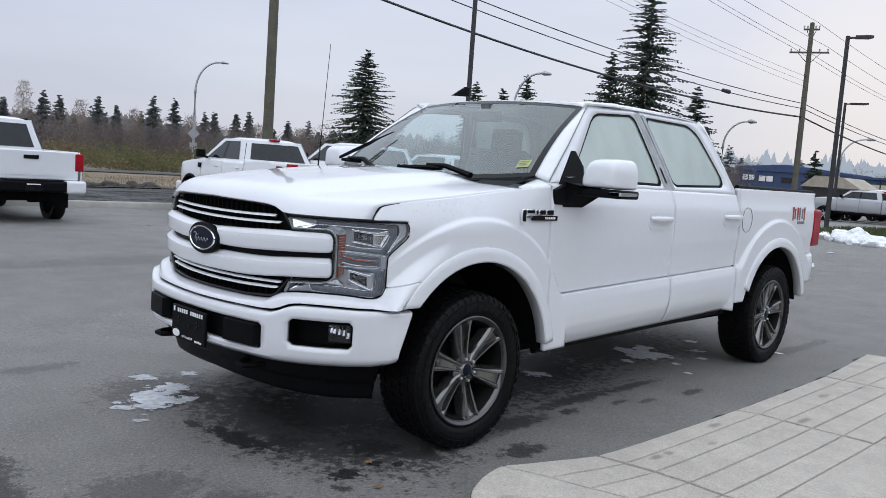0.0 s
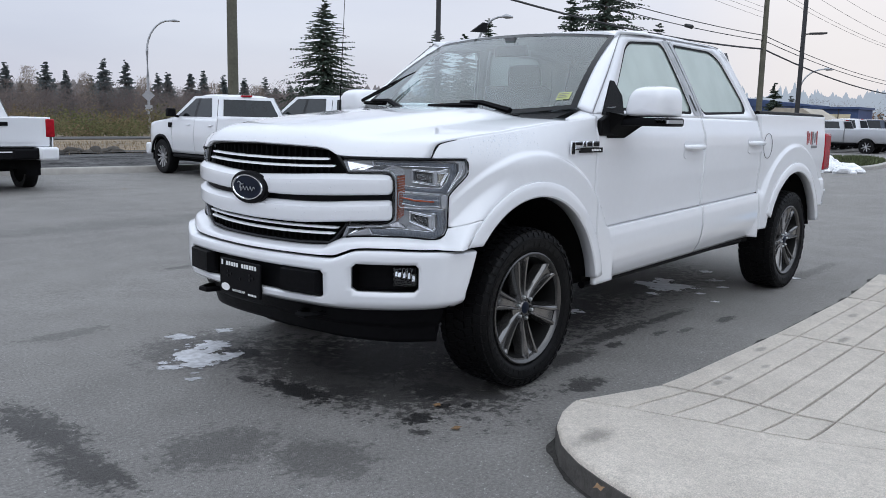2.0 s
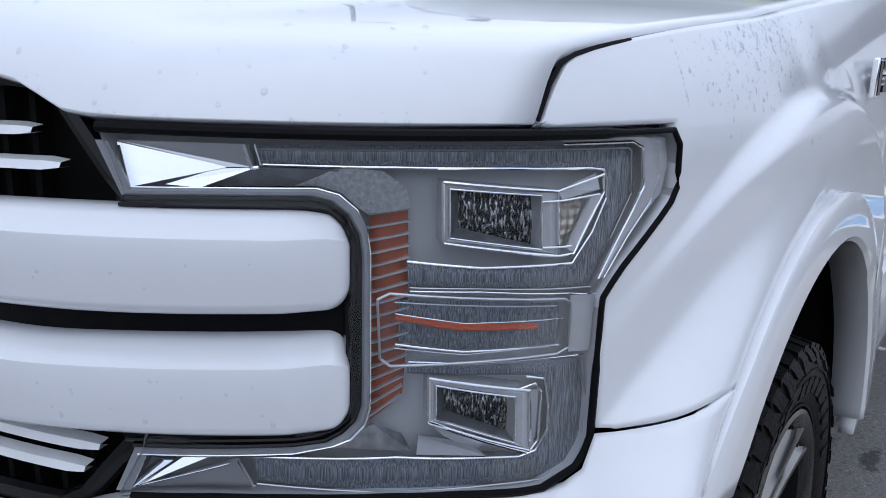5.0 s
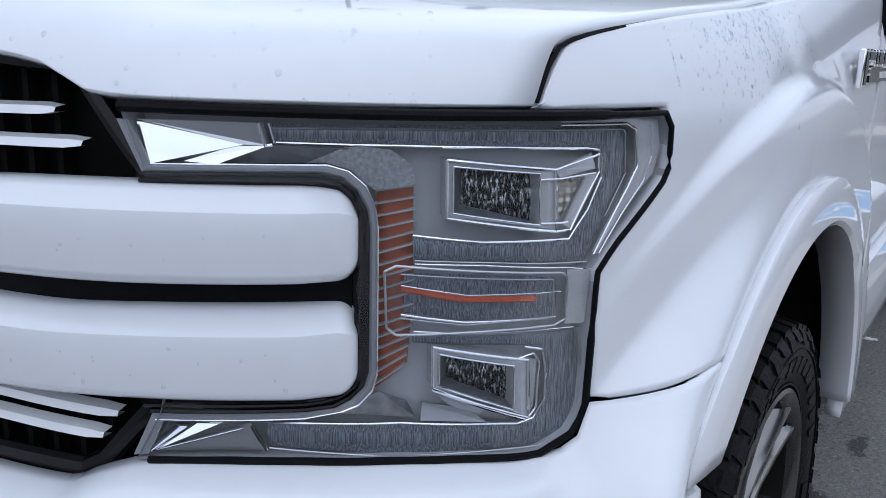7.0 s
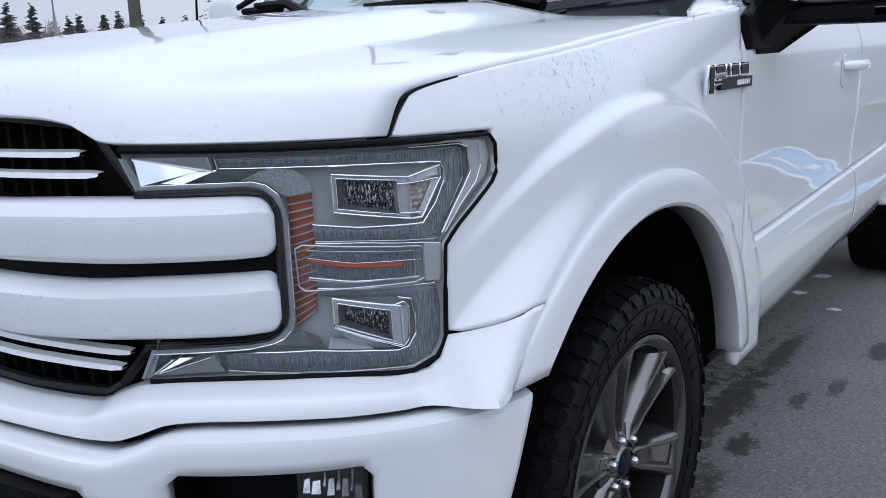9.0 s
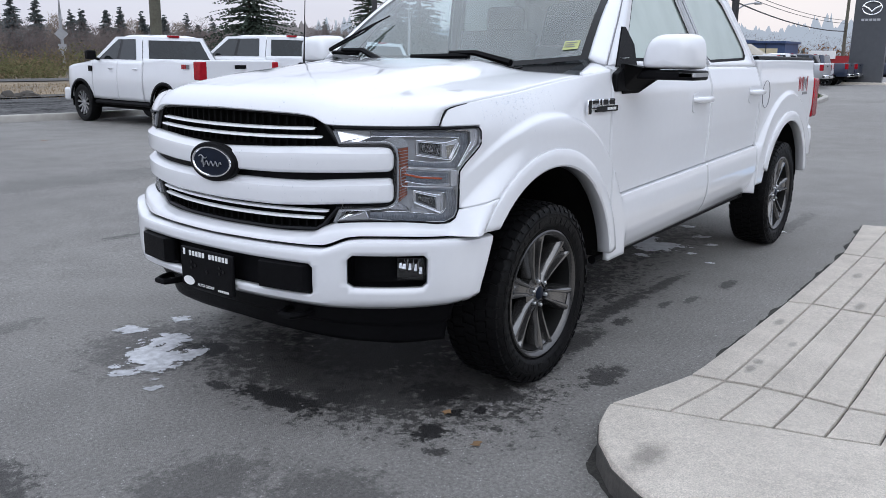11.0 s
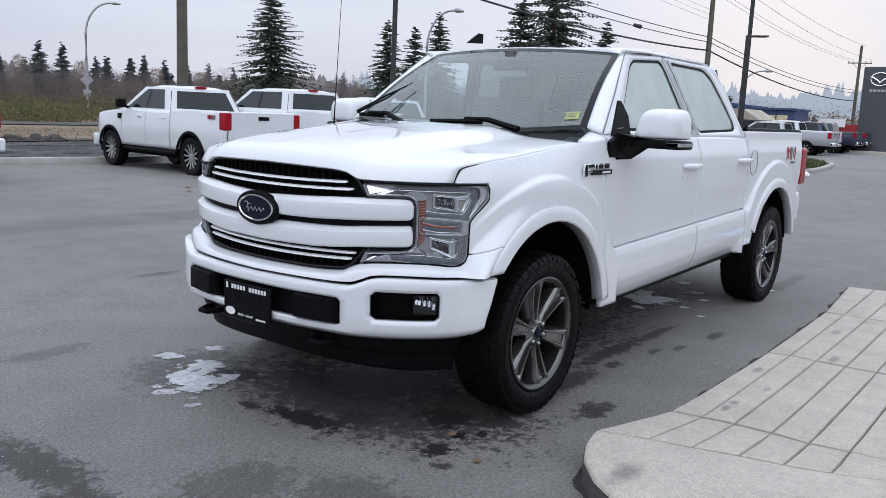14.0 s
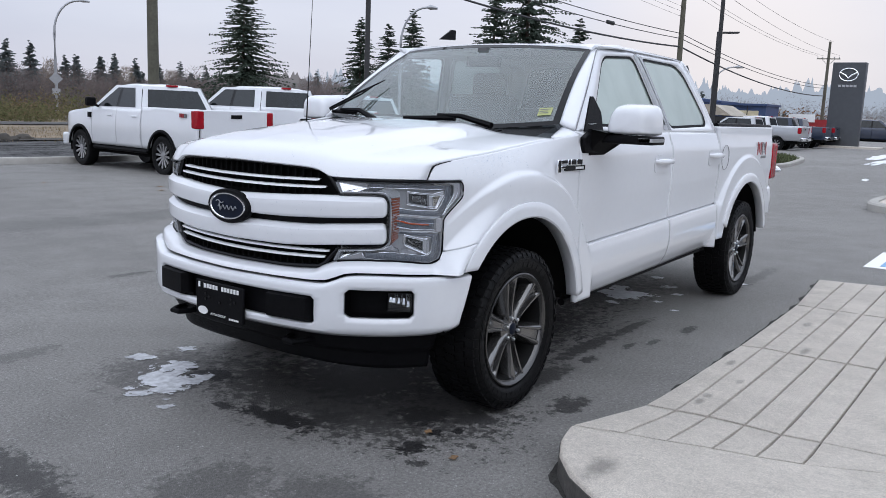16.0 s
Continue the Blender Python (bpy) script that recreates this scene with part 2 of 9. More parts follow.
def lathe(bm, profile, steps=48, axis="y", centre=(0, 0, 0), closed=False):
    """Turns (radius, along) pairs round an axis."""
    rings = []
    for k in range(steps):
        a = 2 * math.pi * k / steps
        ring = []
        for r, h in profile:
            p = (r * math.cos(a), h, r * math.sin(a)) if axis == "y" else (r * math.cos(a), r * math.sin(a), h) if axis == "z" else (h, r * math.cos(a), r * math.sin(a))
            ring.append(bm.verts.new(Vector(p) + Vector(centre)))
        rings.append(ring)
    m = len(profile)
    for k in range(steps):
        r, s = rings[k], rings[(k + 1) % steps]
        for j in range(m if closed else m - 1):
            bm.faces.new((r[j], r[(j + 1) % m], s[(j + 1) % m], s[j]))


def prism(bm, outline, lift):
    """A plate: an outline of points, and the same pushed along a vector, closed at the sides."""
    lift = Vector(lift)
    a = [bm.verts.new(p) for p in outline]
    b = [bm.verts.new(Vector(p) + lift) for p in outline]
    bm.faces.new(a[::-1])
    bm.faces.new(b)
    for i in range(len(a)):
        j = (i + 1) % len(a)
        bm.faces.new((a[i], a[j], b[j], b[i]))


def lerp(x, pairs):
    """A broken line through (x, value) pairs."""
    xs, vs = zip(*pairs)
    return float(np.interp(x, xs, vs))


def soft(x, pairs):
    """A smooth curve through (x, value) pairs, x rising."""
    xs, vs = zip(*pairs)
    if x <= xs[0]:
        return vs[0]
    if x >= xs[-1]:
        return vs[-1]
    i = max(j for j in range(len(xs)) if xs[j] <= x)
    h = xs[i + 1] - xs[i]
    k = (x - xs[i]) / h

    def slope(j):
        if j == 0 or j == len(xs) - 1:
            a, b = (0, 1) if j == 0 else (-2, -1)
            return (vs[b] - vs[a]) / (xs[b] - xs[a])
        p, q = (vs[j] - vs[j - 1]) / (xs[j] - xs[j - 1]), (vs[j + 1] - vs[j]) / (xs[j + 1] - xs[j])
        return 0 if p * q <= 0 else 2 * p * q / (p + q)

    m0, m1 = slope(i) * h, slope(i + 1) * h
    return (2 * k**3 - 3 * k**2 + 1) * vs[i] + (k**3 - 2 * k**2 + k) * m0 + (3 * k**2 - 2 * k**3) * vs[i + 1] + (k**3 - k**2) * m1


def letters(text, size, at):
    """Raised capitals facing ahead (+x), reading towards +y."""
    cu = bpy.data.curves.new("letters", "FONT")
    cu.body, cu.size, cu.extrude = text, size, 0.0006
    ob = bpy.data.objects.new("letters", cu)
    me = bpy.data.meshes.new_from_object(ob)
    bpy.data.objects.remove(ob)
    bm = bmesh.new()
    bm.from_mesh(me)
    bpy.data.meshes.remove(me)
    bmesh.ops.transform(bm, matrix=Matrix.Translation(at) @ Euler((radians(90), 0, radians(90))).to_matrix().to_4x4(), verts=bm.verts)
    return bm


def ground_z(x, y):
    """The lot is level round the truck and falls gently away behind it."""
    return -0.010 * min(60.0, max(0.0, -y - 2.0))


# ---- ground ----
def zoned(name, x0, x1, y0, y1, mat, lift, label, category="", nx=40, ny=40):
    bm = sheet(lambda u, v: (x0 + (x1 - x0) * u, y0 + (y1 - y0) * v, ground_z(0, y0 + (y1 - y0) * v) + lift), nx, ny)
    ob = part(name, bm, mat)
    return tagged(ob, label, category or name, "", "structure")


def asphalt(name, colour, stains):
    """Worn asphalt: aggregate specks, blotches, and wet stains and painted shade with ragged edges at given places (x,
    y, rx, ry, strength).
    """
    m = material(name, colour, 0.72, 0, 0.13, 2.2, 1.0, 210, spec=0.3)
    n, l = m.node_tree.nodes, m.node_tree.links
    b = n["Principled BSDF"]
    base = b.inputs["Base Color"].links[0].from_socket
    co = n.new("ShaderNodeTexCoord")
    ragged = n.new("ShaderNodeTexNoise")
    ragged.inputs["Scale"].default_value, ragged.inputs["Detail"].default_value, ragged.inputs["Roughness"].default_value = 15.0, 14.0, 0.80
    l.new(co.outputs["Object"], ragged.inputs["Vector"])
    total = None
    for x, y, rx, ry, k in stains:
        mp = n.new("ShaderNodeMapping")
        mp.inputs["Location"].default_value = (-x / rx, -y / ry, 0)
        mp.inputs["Scale"].default_value = (1 / rx, 1 / ry, 0)
        ln = n.new("ShaderNodeVectorMath")
        ln.operation = "LENGTH"
        l.new(co.outputs["Object"], mp.inputs["Vector"])
        l.new(mp.outputs["Vector"], ln.inputs[0])
        ad = n.new("ShaderNodeMath")
        ad.operation = "MULTIPLY_ADD"
        ad.inputs[1].default_value = 4.6
        l.new(ragged.outputs["Fac"], ad.inputs[0])
        l.new(ln.outputs["Value"], ad.inputs[2])
        mr = n.new("ShaderNodeMapRange")
        mr.inputs["From Min"].default_value, mr.inputs["From Max"].default_value = 3.30, 2.98
        mr.inputs["To Max"].default_value = k
        l.new(ad.outputs[0], mr.inputs["Value"])
        if total is None:
            total = mr.outputs["Result"]
        else:
            mx = n.new("ShaderNodeMath")
            mx.operation = "MAXIMUM"
            l.new(total, mx.inputs[0])
            l.new(mr.outputs["Result"], mx.inputs[1])
            total = mx.outputs[0]
    # bright aggregate specks
    vo = n.new("ShaderNodeTexVoronoi")
    vo.inputs["Scale"].default_value = 75
    l.new(co.outputs["Object"], vo.inputs["Vector"])
    sp = n.new("ShaderNodeMapRange")
    sp.inputs["From Min"].default_value, sp.inputs["From Max"].default_value = 0.26, 0.14
    l.new(vo.outputs["Distance"], sp.inputs["Value"])
    pick = n.new("ShaderNodeTexNoise")
    pick.inputs["Scale"].default_value = 23
    l.new(co.outputs["Object"], pick.inputs["Vector"])
    pk = n.new("ShaderNodeMapRange")
    pk.inputs["From Min"].default_value, pk.inputs["From Max"].default_value = 0.47, 0.58
    l.new(pick.outputs["Fac"], pk.inputs["Value"])
    mu = n.new("ShaderNodeMath")
    mu.operation = "MULTIPLY"
    l.new(sp.outputs["Result"], mu.inputs[0])
    l.new(pk.outputs["Result"], mu.inputs[1])
    mix0 = n.new("ShaderNodeMix")
    mix0.data_type = "RGBA"
    mix0.inputs["B"].default_value = (0.42, 0.41, 0.40, 1)
    l.new(mu.outputs[0], mix0.inputs["Factor"])
    l.new(base, mix0.inputs["A"])
    # fine dark and light grain of the worn surface
    gr = n.new("ShaderNodeTexNoise")
    gr.inputs["Scale"].default_value, gr.inputs["Detail"].default_value, gr.inputs["Roughness"].default_value = 62, 9, 0.88
    l.new(co.outputs["Object"], gr.inputs["Vector"])
    gm = n.new("ShaderNodeMapRange")
    gm.inputs["From Min"].default_value, gm.inputs["From Max"].default_value = 0.3, 0.7
    gm.inputs["To Min"].default_value, gm.inputs["To Max"].default_value = 0.25, 1.75
    l.new(gr.outputs["Fac"], gm.inputs["Value"])
    gx = n.new("ShaderNodeMix")
    gx.data_type, gx.blend_type = "RGBA", "MULTIPLY"
    gx.inputs["Factor"].default_value = 1.0
    l.new(mix0.outputs["Result"], gx.inputs["A"])
    l.new(gm.outputs["Result"], gx.inputs["B"])
    mix1 = n.new("ShaderNodeMix")
    mix1.data_type, mix1.blend_type = "RGBA", "MULTIPLY"
    mix1.inputs["B"].default_value = (0.10, 0.10, 0.108, 1)
    l.new(total, mix1.inputs["Factor"])
    l.new(gx.outputs["Result"], mix1.inputs["A"])
    l.new(mix1.outputs["Result"], b.inputs["Base Color"])
    ro = n.new("ShaderNodeMapRange")
    ro.inputs["To Min"].default_value, ro.inputs["To Max"].default_value = 0.72, 0.5
    l.new(total, ro.inputs["Value"])
    l.new(ro.outputs["Result"], b.inputs["Roughness"])
    sq = n.new("ShaderNodeMapRange")
    sq.inputs["To Min"].default_value, sq.inputs["To Max"].default_value = 0.3, 0.12
    l.new(total, sq.inputs["Value"])
    l.new(sq.outputs["Result"], b.inputs["Specular IOR Level"])
    return m


def speckled(name, colour):
    """Broom-finished concrete: sandy grain, pale and dark specks, soft grime and a few damp scuffs."""
    m = material(name, colour, 0.88, 0, 0.10, 5.0, 1.0, 230, detail=8)
    n, l = m.node_tree.nodes, m.node_tree.links
    b = n["Principled BSDF"]
    out = b.inputs["Base Color"].links[0].from_socket
    co = n.new("ShaderNodeTexCoord")
    for scale, detail, lo, hi, a, z in ((150, 6, 0.35, 0.65, 0.72, 1.24), (38, 8, 0.40, 0.75, 1.05, 0.80), (2.4, 9, 0.58, 0.72, 1.0, 0.74)):
        nz = n.new("ShaderNodeTexNoise")
        nz.inputs["Scale"].default_value, nz.inputs["Detail"].default_value, nz.inputs["Roughness"].default_value = scale, detail, 0.75
        l.new(co.outputs["Object"], nz.inputs["Vector"])
        mr = n.new("ShaderNodeMapRange")
        mr.inputs["From Min"].default_value, mr.inputs["From Max"].default_value = lo, hi
        mr.inputs["To Min"].default_value, mr.inputs["To Max"].default_value = a, z
        l.new(nz.outputs["Fac"], mr.inputs["Value"])
        mx = n.new("ShaderNodeMix")
        mx.data_type, mx.blend_type = "RGBA", "MULTIPLY"
        mx.inputs["Factor"].default_value = 1.0
        l.new(out, mx.inputs["A"])
        l.new(mr.outputs["Result"], mx.inputs["B"])
        out = mx.outputs["Result"]
    for x, y, rx, ry, k in ((-0.66, 1.72, 0.07, 0.03, 0.45), (-0.78, 1.72, 0.05, 0.03, 0.4), (-1.51, 1.62, 0.07, 0.025, 0.4), (-2.11, 1.91, 0.10, 0.03, 0.4), (-1.15, 1.78, 0.05, 0.02, 0.3), (0.62, 1.75, 0.13, 0.06, 0.45), (-2.9, 1.75, 0.09, 0.03, 0.35)):
        mp = n.new("ShaderNodeMapping")
        mp.inputs["Location"].default_value, mp.inputs["Scale"].default_value = (-x / rx, -y / ry, 0), (1 / rx, 1 / ry, 0)
        ln = n.new("ShaderNodeVectorMath")
        ln.operation = "LENGTH"
        l.new(co.outputs["Object"], mp.inputs["Vector"])
        l.new(mp.outputs["Vector"], ln.inputs[0])
        ad = n.new("ShaderNodeMath")
        ad.operation = "MULTIPLY_ADD"
        ad.inputs[1].default_value = 2.5
        l.new(nz.outputs["Fac"], ad.inputs[0])
        l.new(ln.outputs["Value"], ad.inputs[2])
        mr = n.new("ShaderNodeMapRange")
        mr.inputs["From Min"].default_value, mr.inputs["From Max"].default_value = 2.4, 1.7
        mr.inputs["To Min"].default_value, mr.inputs["To Max"].default_value = 1.0, 1 - k
        l.new(ad.outputs[0], mr.inputs["Value"])
        mx = n.new("ShaderNodeMix")
        mx.data_type, mx.blend_type = "RGBA", "MULTIPLY"
        mx.inputs["Factor"].default_value = 1.0
        l.new(out, mx.inputs["A"])
        l.new(mr.outputs["Result"], mx.inputs["B"])
        out = mx.outputs["Result"]
    l.new(out, b.inputs["Base Color"])
    return m


# the first six, broad and under the truck, paint its shade over damp ground
STAINS_AND_SHADE = [(0.50, 0.15, 0.46, 0.98, 0.78), (0.28, 0.64, 0.46, 0.52, 0.78), (0.16, 0.12, 0.48, 0.60, 0.95), (-0.45, 0.10, 0.75, 0.62, 0.9), (-1.4, 0.0, 1.2, 0.70, 0.85), (-2.9, -0.1, 1.2, 0.6, 0.7), (0.66, -0.52, 0.11, 0.17, 1.0), (0.88, 0.20, 0.10, 0.30, 1.0), (0.72, 0.40, 0.16, 0.14, 0.9), (0.60, 0.20, 0.22, 0.35, 0.6), (0.94, -0.10, 0.05, 0.08, 0.95), (0.40, 0.70, 0.17, 0.18, 1.0), (0.26, 0.92, 0.14, 0.14, 0.85),
          (0.75, 0.91, 0.09, 0.07, 1.0), (0.53, 0.89, 0.05, 0.04, 1.0), (0.45, 0.96, 0.045, 0.04, 1.0), (0.86, 1.03, 0.04, 0.05, 0.8), (-0.23, 1.19, 0.17, 0.09, 0.8), (-0.55, 0.86, 0.30, 0.11, 0.75), (-1.30, 0.76, 0.60, 0.07, 0.8), (-1.95, 0.78, 0.40, 0.05, 0.7), (-1.04, 0.90, 0.10, 0.05, 0.8), (-2.2, 1.11, 0.16, 0.05, 0.7), (-1.5, 0.96, 0.10, 0.03, 0.7), (-1.7, 1.05, 0.12, 0.03, 0.6),
          (1.97, -0.15, 0.13, 0.45, 0.7), (2.02, 0.35, 0.12, 0.35, 0.7), (1.55, 0.55, 0.28, 0.22, 0.45), (1.33, 0.95, 0.22, 0.25, 0.45), (0.78, -0.75, 0.42, 0.40, 0.45), (1.2, -1.6, 0.30, 0.10, 0.35), (-0.6, -3.2, 0.25, 0.08, 0.5), (-6.0, -4.0, 3.0, 0.4, 0.25), (-4.6, 0.9, 0.9, 0.08, 0.35), (-2.6, -6.5, 4.5, 0.5, 0.25)]
ASPHALT = asphalt("damp_asphalt", (0.220, 0.211, 0.201), STAINS_AND_SHADE)
FIELD = material("dry_field", (0.12, 0.095, 0.066), 0.9, 0, 0, 1.6, 0.6, 14, second=(0.25, 0.19, 0.12), detail=12)
GRAVEL = material("grey_gravel", (0.072, 0.071, 0.072), 0.95, 0, 0.9, 9, 1.0, 18, detail=14, spec=0.1)
CONCRETE = speckled("pavement_concrete", (0.62, 0.565, 0.50))
JOINT = material("joint_dirt", (0.07, 0.065, 0.06), 0.95, 0, 0.3, 30, 0.4, 90)
zoned("ground", -900, 400, -900, 500, FIELD, -0.03, "dry grass and dirt ground reaching the horizon", "ground", 60, 160)
zoned("asphalt_lot", -110, 60, -19.0, 60, ASPHALT, 0.0, "damp grey asphalt parking lot with wet stains and painted shade under the truck", "road", 60, 60)
KERB_LINE = [(60, -29.0), (20, -21.3), (-5.5, -16.4), (-8, -16.05), (-12, -16.7), (-60, -17.4)]


def kerb_y(x):
    """The back kerb runs askew behind the near bays, then straight along the row."""
    return lerp(-x, [(-a, b) for a, b in KERB_LINE])


def strip_sheet(w0, w1, lift):
    return sheet(lambda u, v: (40 - 100 * u, kerb_y(40 - 100 * u) - w0 - (w1 - w0) * v, ground_z(0, kerb_y(40 - 100 * u) - w0 - (w1 - w0) * v) + lift), 100, 12)


tagged(part("gravel_strip", strip_sheet(0.28, 9.0, 0.10), GRAVEL), "strip of dark grey gravel beyond the kerb", "gravel", "", "structure")
tagged(part("dirt_bank", strip_sheet(8.9, 10.6, 0.14), material("dark_dirt", (0.05, 0.045, 0.04), 0.95, 0, 0.4, 3, 0.8, 12)), "dark strip of dirt at the gravel's edge", "dirt", "", "structure")
tagged(part("dry_verge", strip_sheet(10.5, 60, 0.06), FIELD), "dry grass verge beyond the gravel", "grass", "", "structure")
zoned("far_road", -300, 200, -54.0, -47.5, material("far_asphalt", (0.115, 0.112, 0.11), 0.95, 0, 0.2, 2.0, spec=0.05), 0.12, "grey road across the field", "road", 40, 4)


# ---- the white pickup truck: x ahead, y to its left, front axle at x = 0 ----
PLAN = [(0.945, 0.0), (0.94, 0.15), (0.922, 0.32), (0.868, 0.55), (0.755, 0.74), (0.62, 0.86), (0.49, 0.92), (0.36, 0.95), (0.2, 0.975), (0.0, 0.985), (-0.3, 0.985), (-0.62, 0.985)]


def plan_curve():
    pts = [Vector((*p, 0)) for p in PLAN]
    pts = [2 * pts[0] - pts[1]] + pts + [2 * pts[-1] - pts[-2]]
    pts[0] = Vector((pts[2].x, -pts[2].y, 0))
    out = []
    for i in range(1, len(pts) - 2):
        for k in range(24):
            t = k / 24
            p0, p1, p2, p3 = pts[i - 1 : i + 3]
            d = (p2 - p1).length
            m1 = (p2 - p0) * d / ((p1 - p0).length + d)
            m2 = (p3 - p1) * d / ((p3 - p2).length + d)
            out.append((2 * t**3 - 3 * t**2 + 1) * p1 + (t**3 - 2 * t**2 + t) * m1 + (3 * t**2 - 2 * t**3) * p2 + (t**3 - t**2) * m2)
    out.append(pts[-2])
    return out


CURVE = plan_curve()
ARC = [0.0]
for a, b in zip(CURVE, CURVE[1:]):
    ARC.append(ARC[-1] + (b - a).length)
CX, CY, ARC = np.array([p.x for p in CURVE]), np.array([p.y for p in CURVE]), np.array(ARC)
NEG_X = -CX


def sy(y):
    """Arc length along the nose's plan at a given y; odd in y."""
    return math.copysign(float(np.interp(abs(y), CY[:200], ARC[:200])), y)


def sx(x):
    """Arc length along the plan at a given x, for the corner and the flank."""
    return float(np.interp(-x, NEG_X, ARC))


def nose(s, z, off=0.0):
    """The point of the nose and fender skin at arc length s and height z, pushed out by off."""
    a = abs(s)
    e = 0.004
    x, y = float(np.interp(a, ARC, CX)), float(np.interp(a, ARC, CY))
    x2, y2 = float(np.interp(a + e, ARC, CX)), float(np.interp(a + e, ARC, CY))
    x1, y1 = float(np.interp(max(a - e, 0), ARC, CX)), float(np.interp(max(a - e, 0), ARC, CY))
    t = Vector((x2 - x1, y2 - y1, 0)).normalized()
    n = Vector((t.y, -t.x, 0))
    if a < 1e-6:
        n = Vector((1, 0, 0))
    p = Vector((x, y, z)) + n * off
    return Vector((p.x, math.copysign(1, s if s else 1) * p.y, p.z))


truck = thing("pickup_truck", "white crew-cab pickup truck with black grille on damp asphalt", "pickup truck")

AX, AZ = -0.01, 0.405  # front arch centre
RX = -3.683
FLANK = [(0.40, -0.055), (0.45, -0.028), (0.50, 0.0), (0.56, 0.016), (0.63, 0.022), (0.70, 0.018), (0.748, 0.008), (0.751, 0.002), (0.754, -0.026), (0.758, -0.026), (0.761, -0.010), (0.80, -0.010), (0.9, -0.006), (1.0, 0.0), (1.2, 0.0), (1.27, -0.003), (1.29, -0.008), (1.34, -0.026), (1.40, -0.047), (1.44, -0.07)]


def flank(x, z):
    """How far out of the plan curve the side skin lies: rocker, crease and shoulder."""
    zz = z - max(0.0, 0.036 * (-x - 0.5)) * (1 if z < 0.95 else max(0, 1 - (z - 0.95) / 0.2))
    y = lerp(zz, FLANK)
    for cx in (AX, RX):
        r = math.hypot(x - cx, z - AZ)
        if r < 0.80:
            k = min(1.0, (0.80 - r) / 0.026)
            k = k * k * (3 - 2 * k)
            y = y * (1 - k) + 0.023 * k if z < 1.05 else y + 0.023 * k
    return y


def side_y(x, z):
    return 0.985 + flank(x, z)


def arch(x, cx, r=0.575):
    """Lower edge of a panel over a wheel."""
    d = abs(x - cx)
    return AZ + math.sqrt(r * r - d * d) if d < r else -1.0


def cut_z(x):
    """Height of the seam between hood and fender."""
    return soft(x, [(-0.6, 1.385), (-0.3, 1.352), (0.11, 1.303), (0.44, 1.268), (0.54, 1.252), (0.575, 1.240), (0.595, 1.218), (0.617, 1.178)])


def fender_y(z, x=0.3):
    return -0.07 * max(0.0, (z - 1.10) / 0.2) ** 2 * lerp(x, [(-0.55, 0.12), (-0.3, 0.45), (0.05, 1.0)])


def reach(s):
    return 1 if s > 1.35 else max(0, (s - 1.0) / 0.35)


def corner_off(s, z):
    """The fender swells out to full width where it meets the wheel flare."""
    x, y = float(np.interp(s, ARC, CX)), float(np.interp(s, ARC, CY))
    if x <= 0:
        return 0.0
    w = min(1.0, max(0.0, (0.725 - math.hypot(x - AX, z - AZ)) / 0.08))
    return max(0.0, 1.006 - y - flank(x, max(z, 0.80)) * reach(s)) * w * w * (3 - 2 * w)


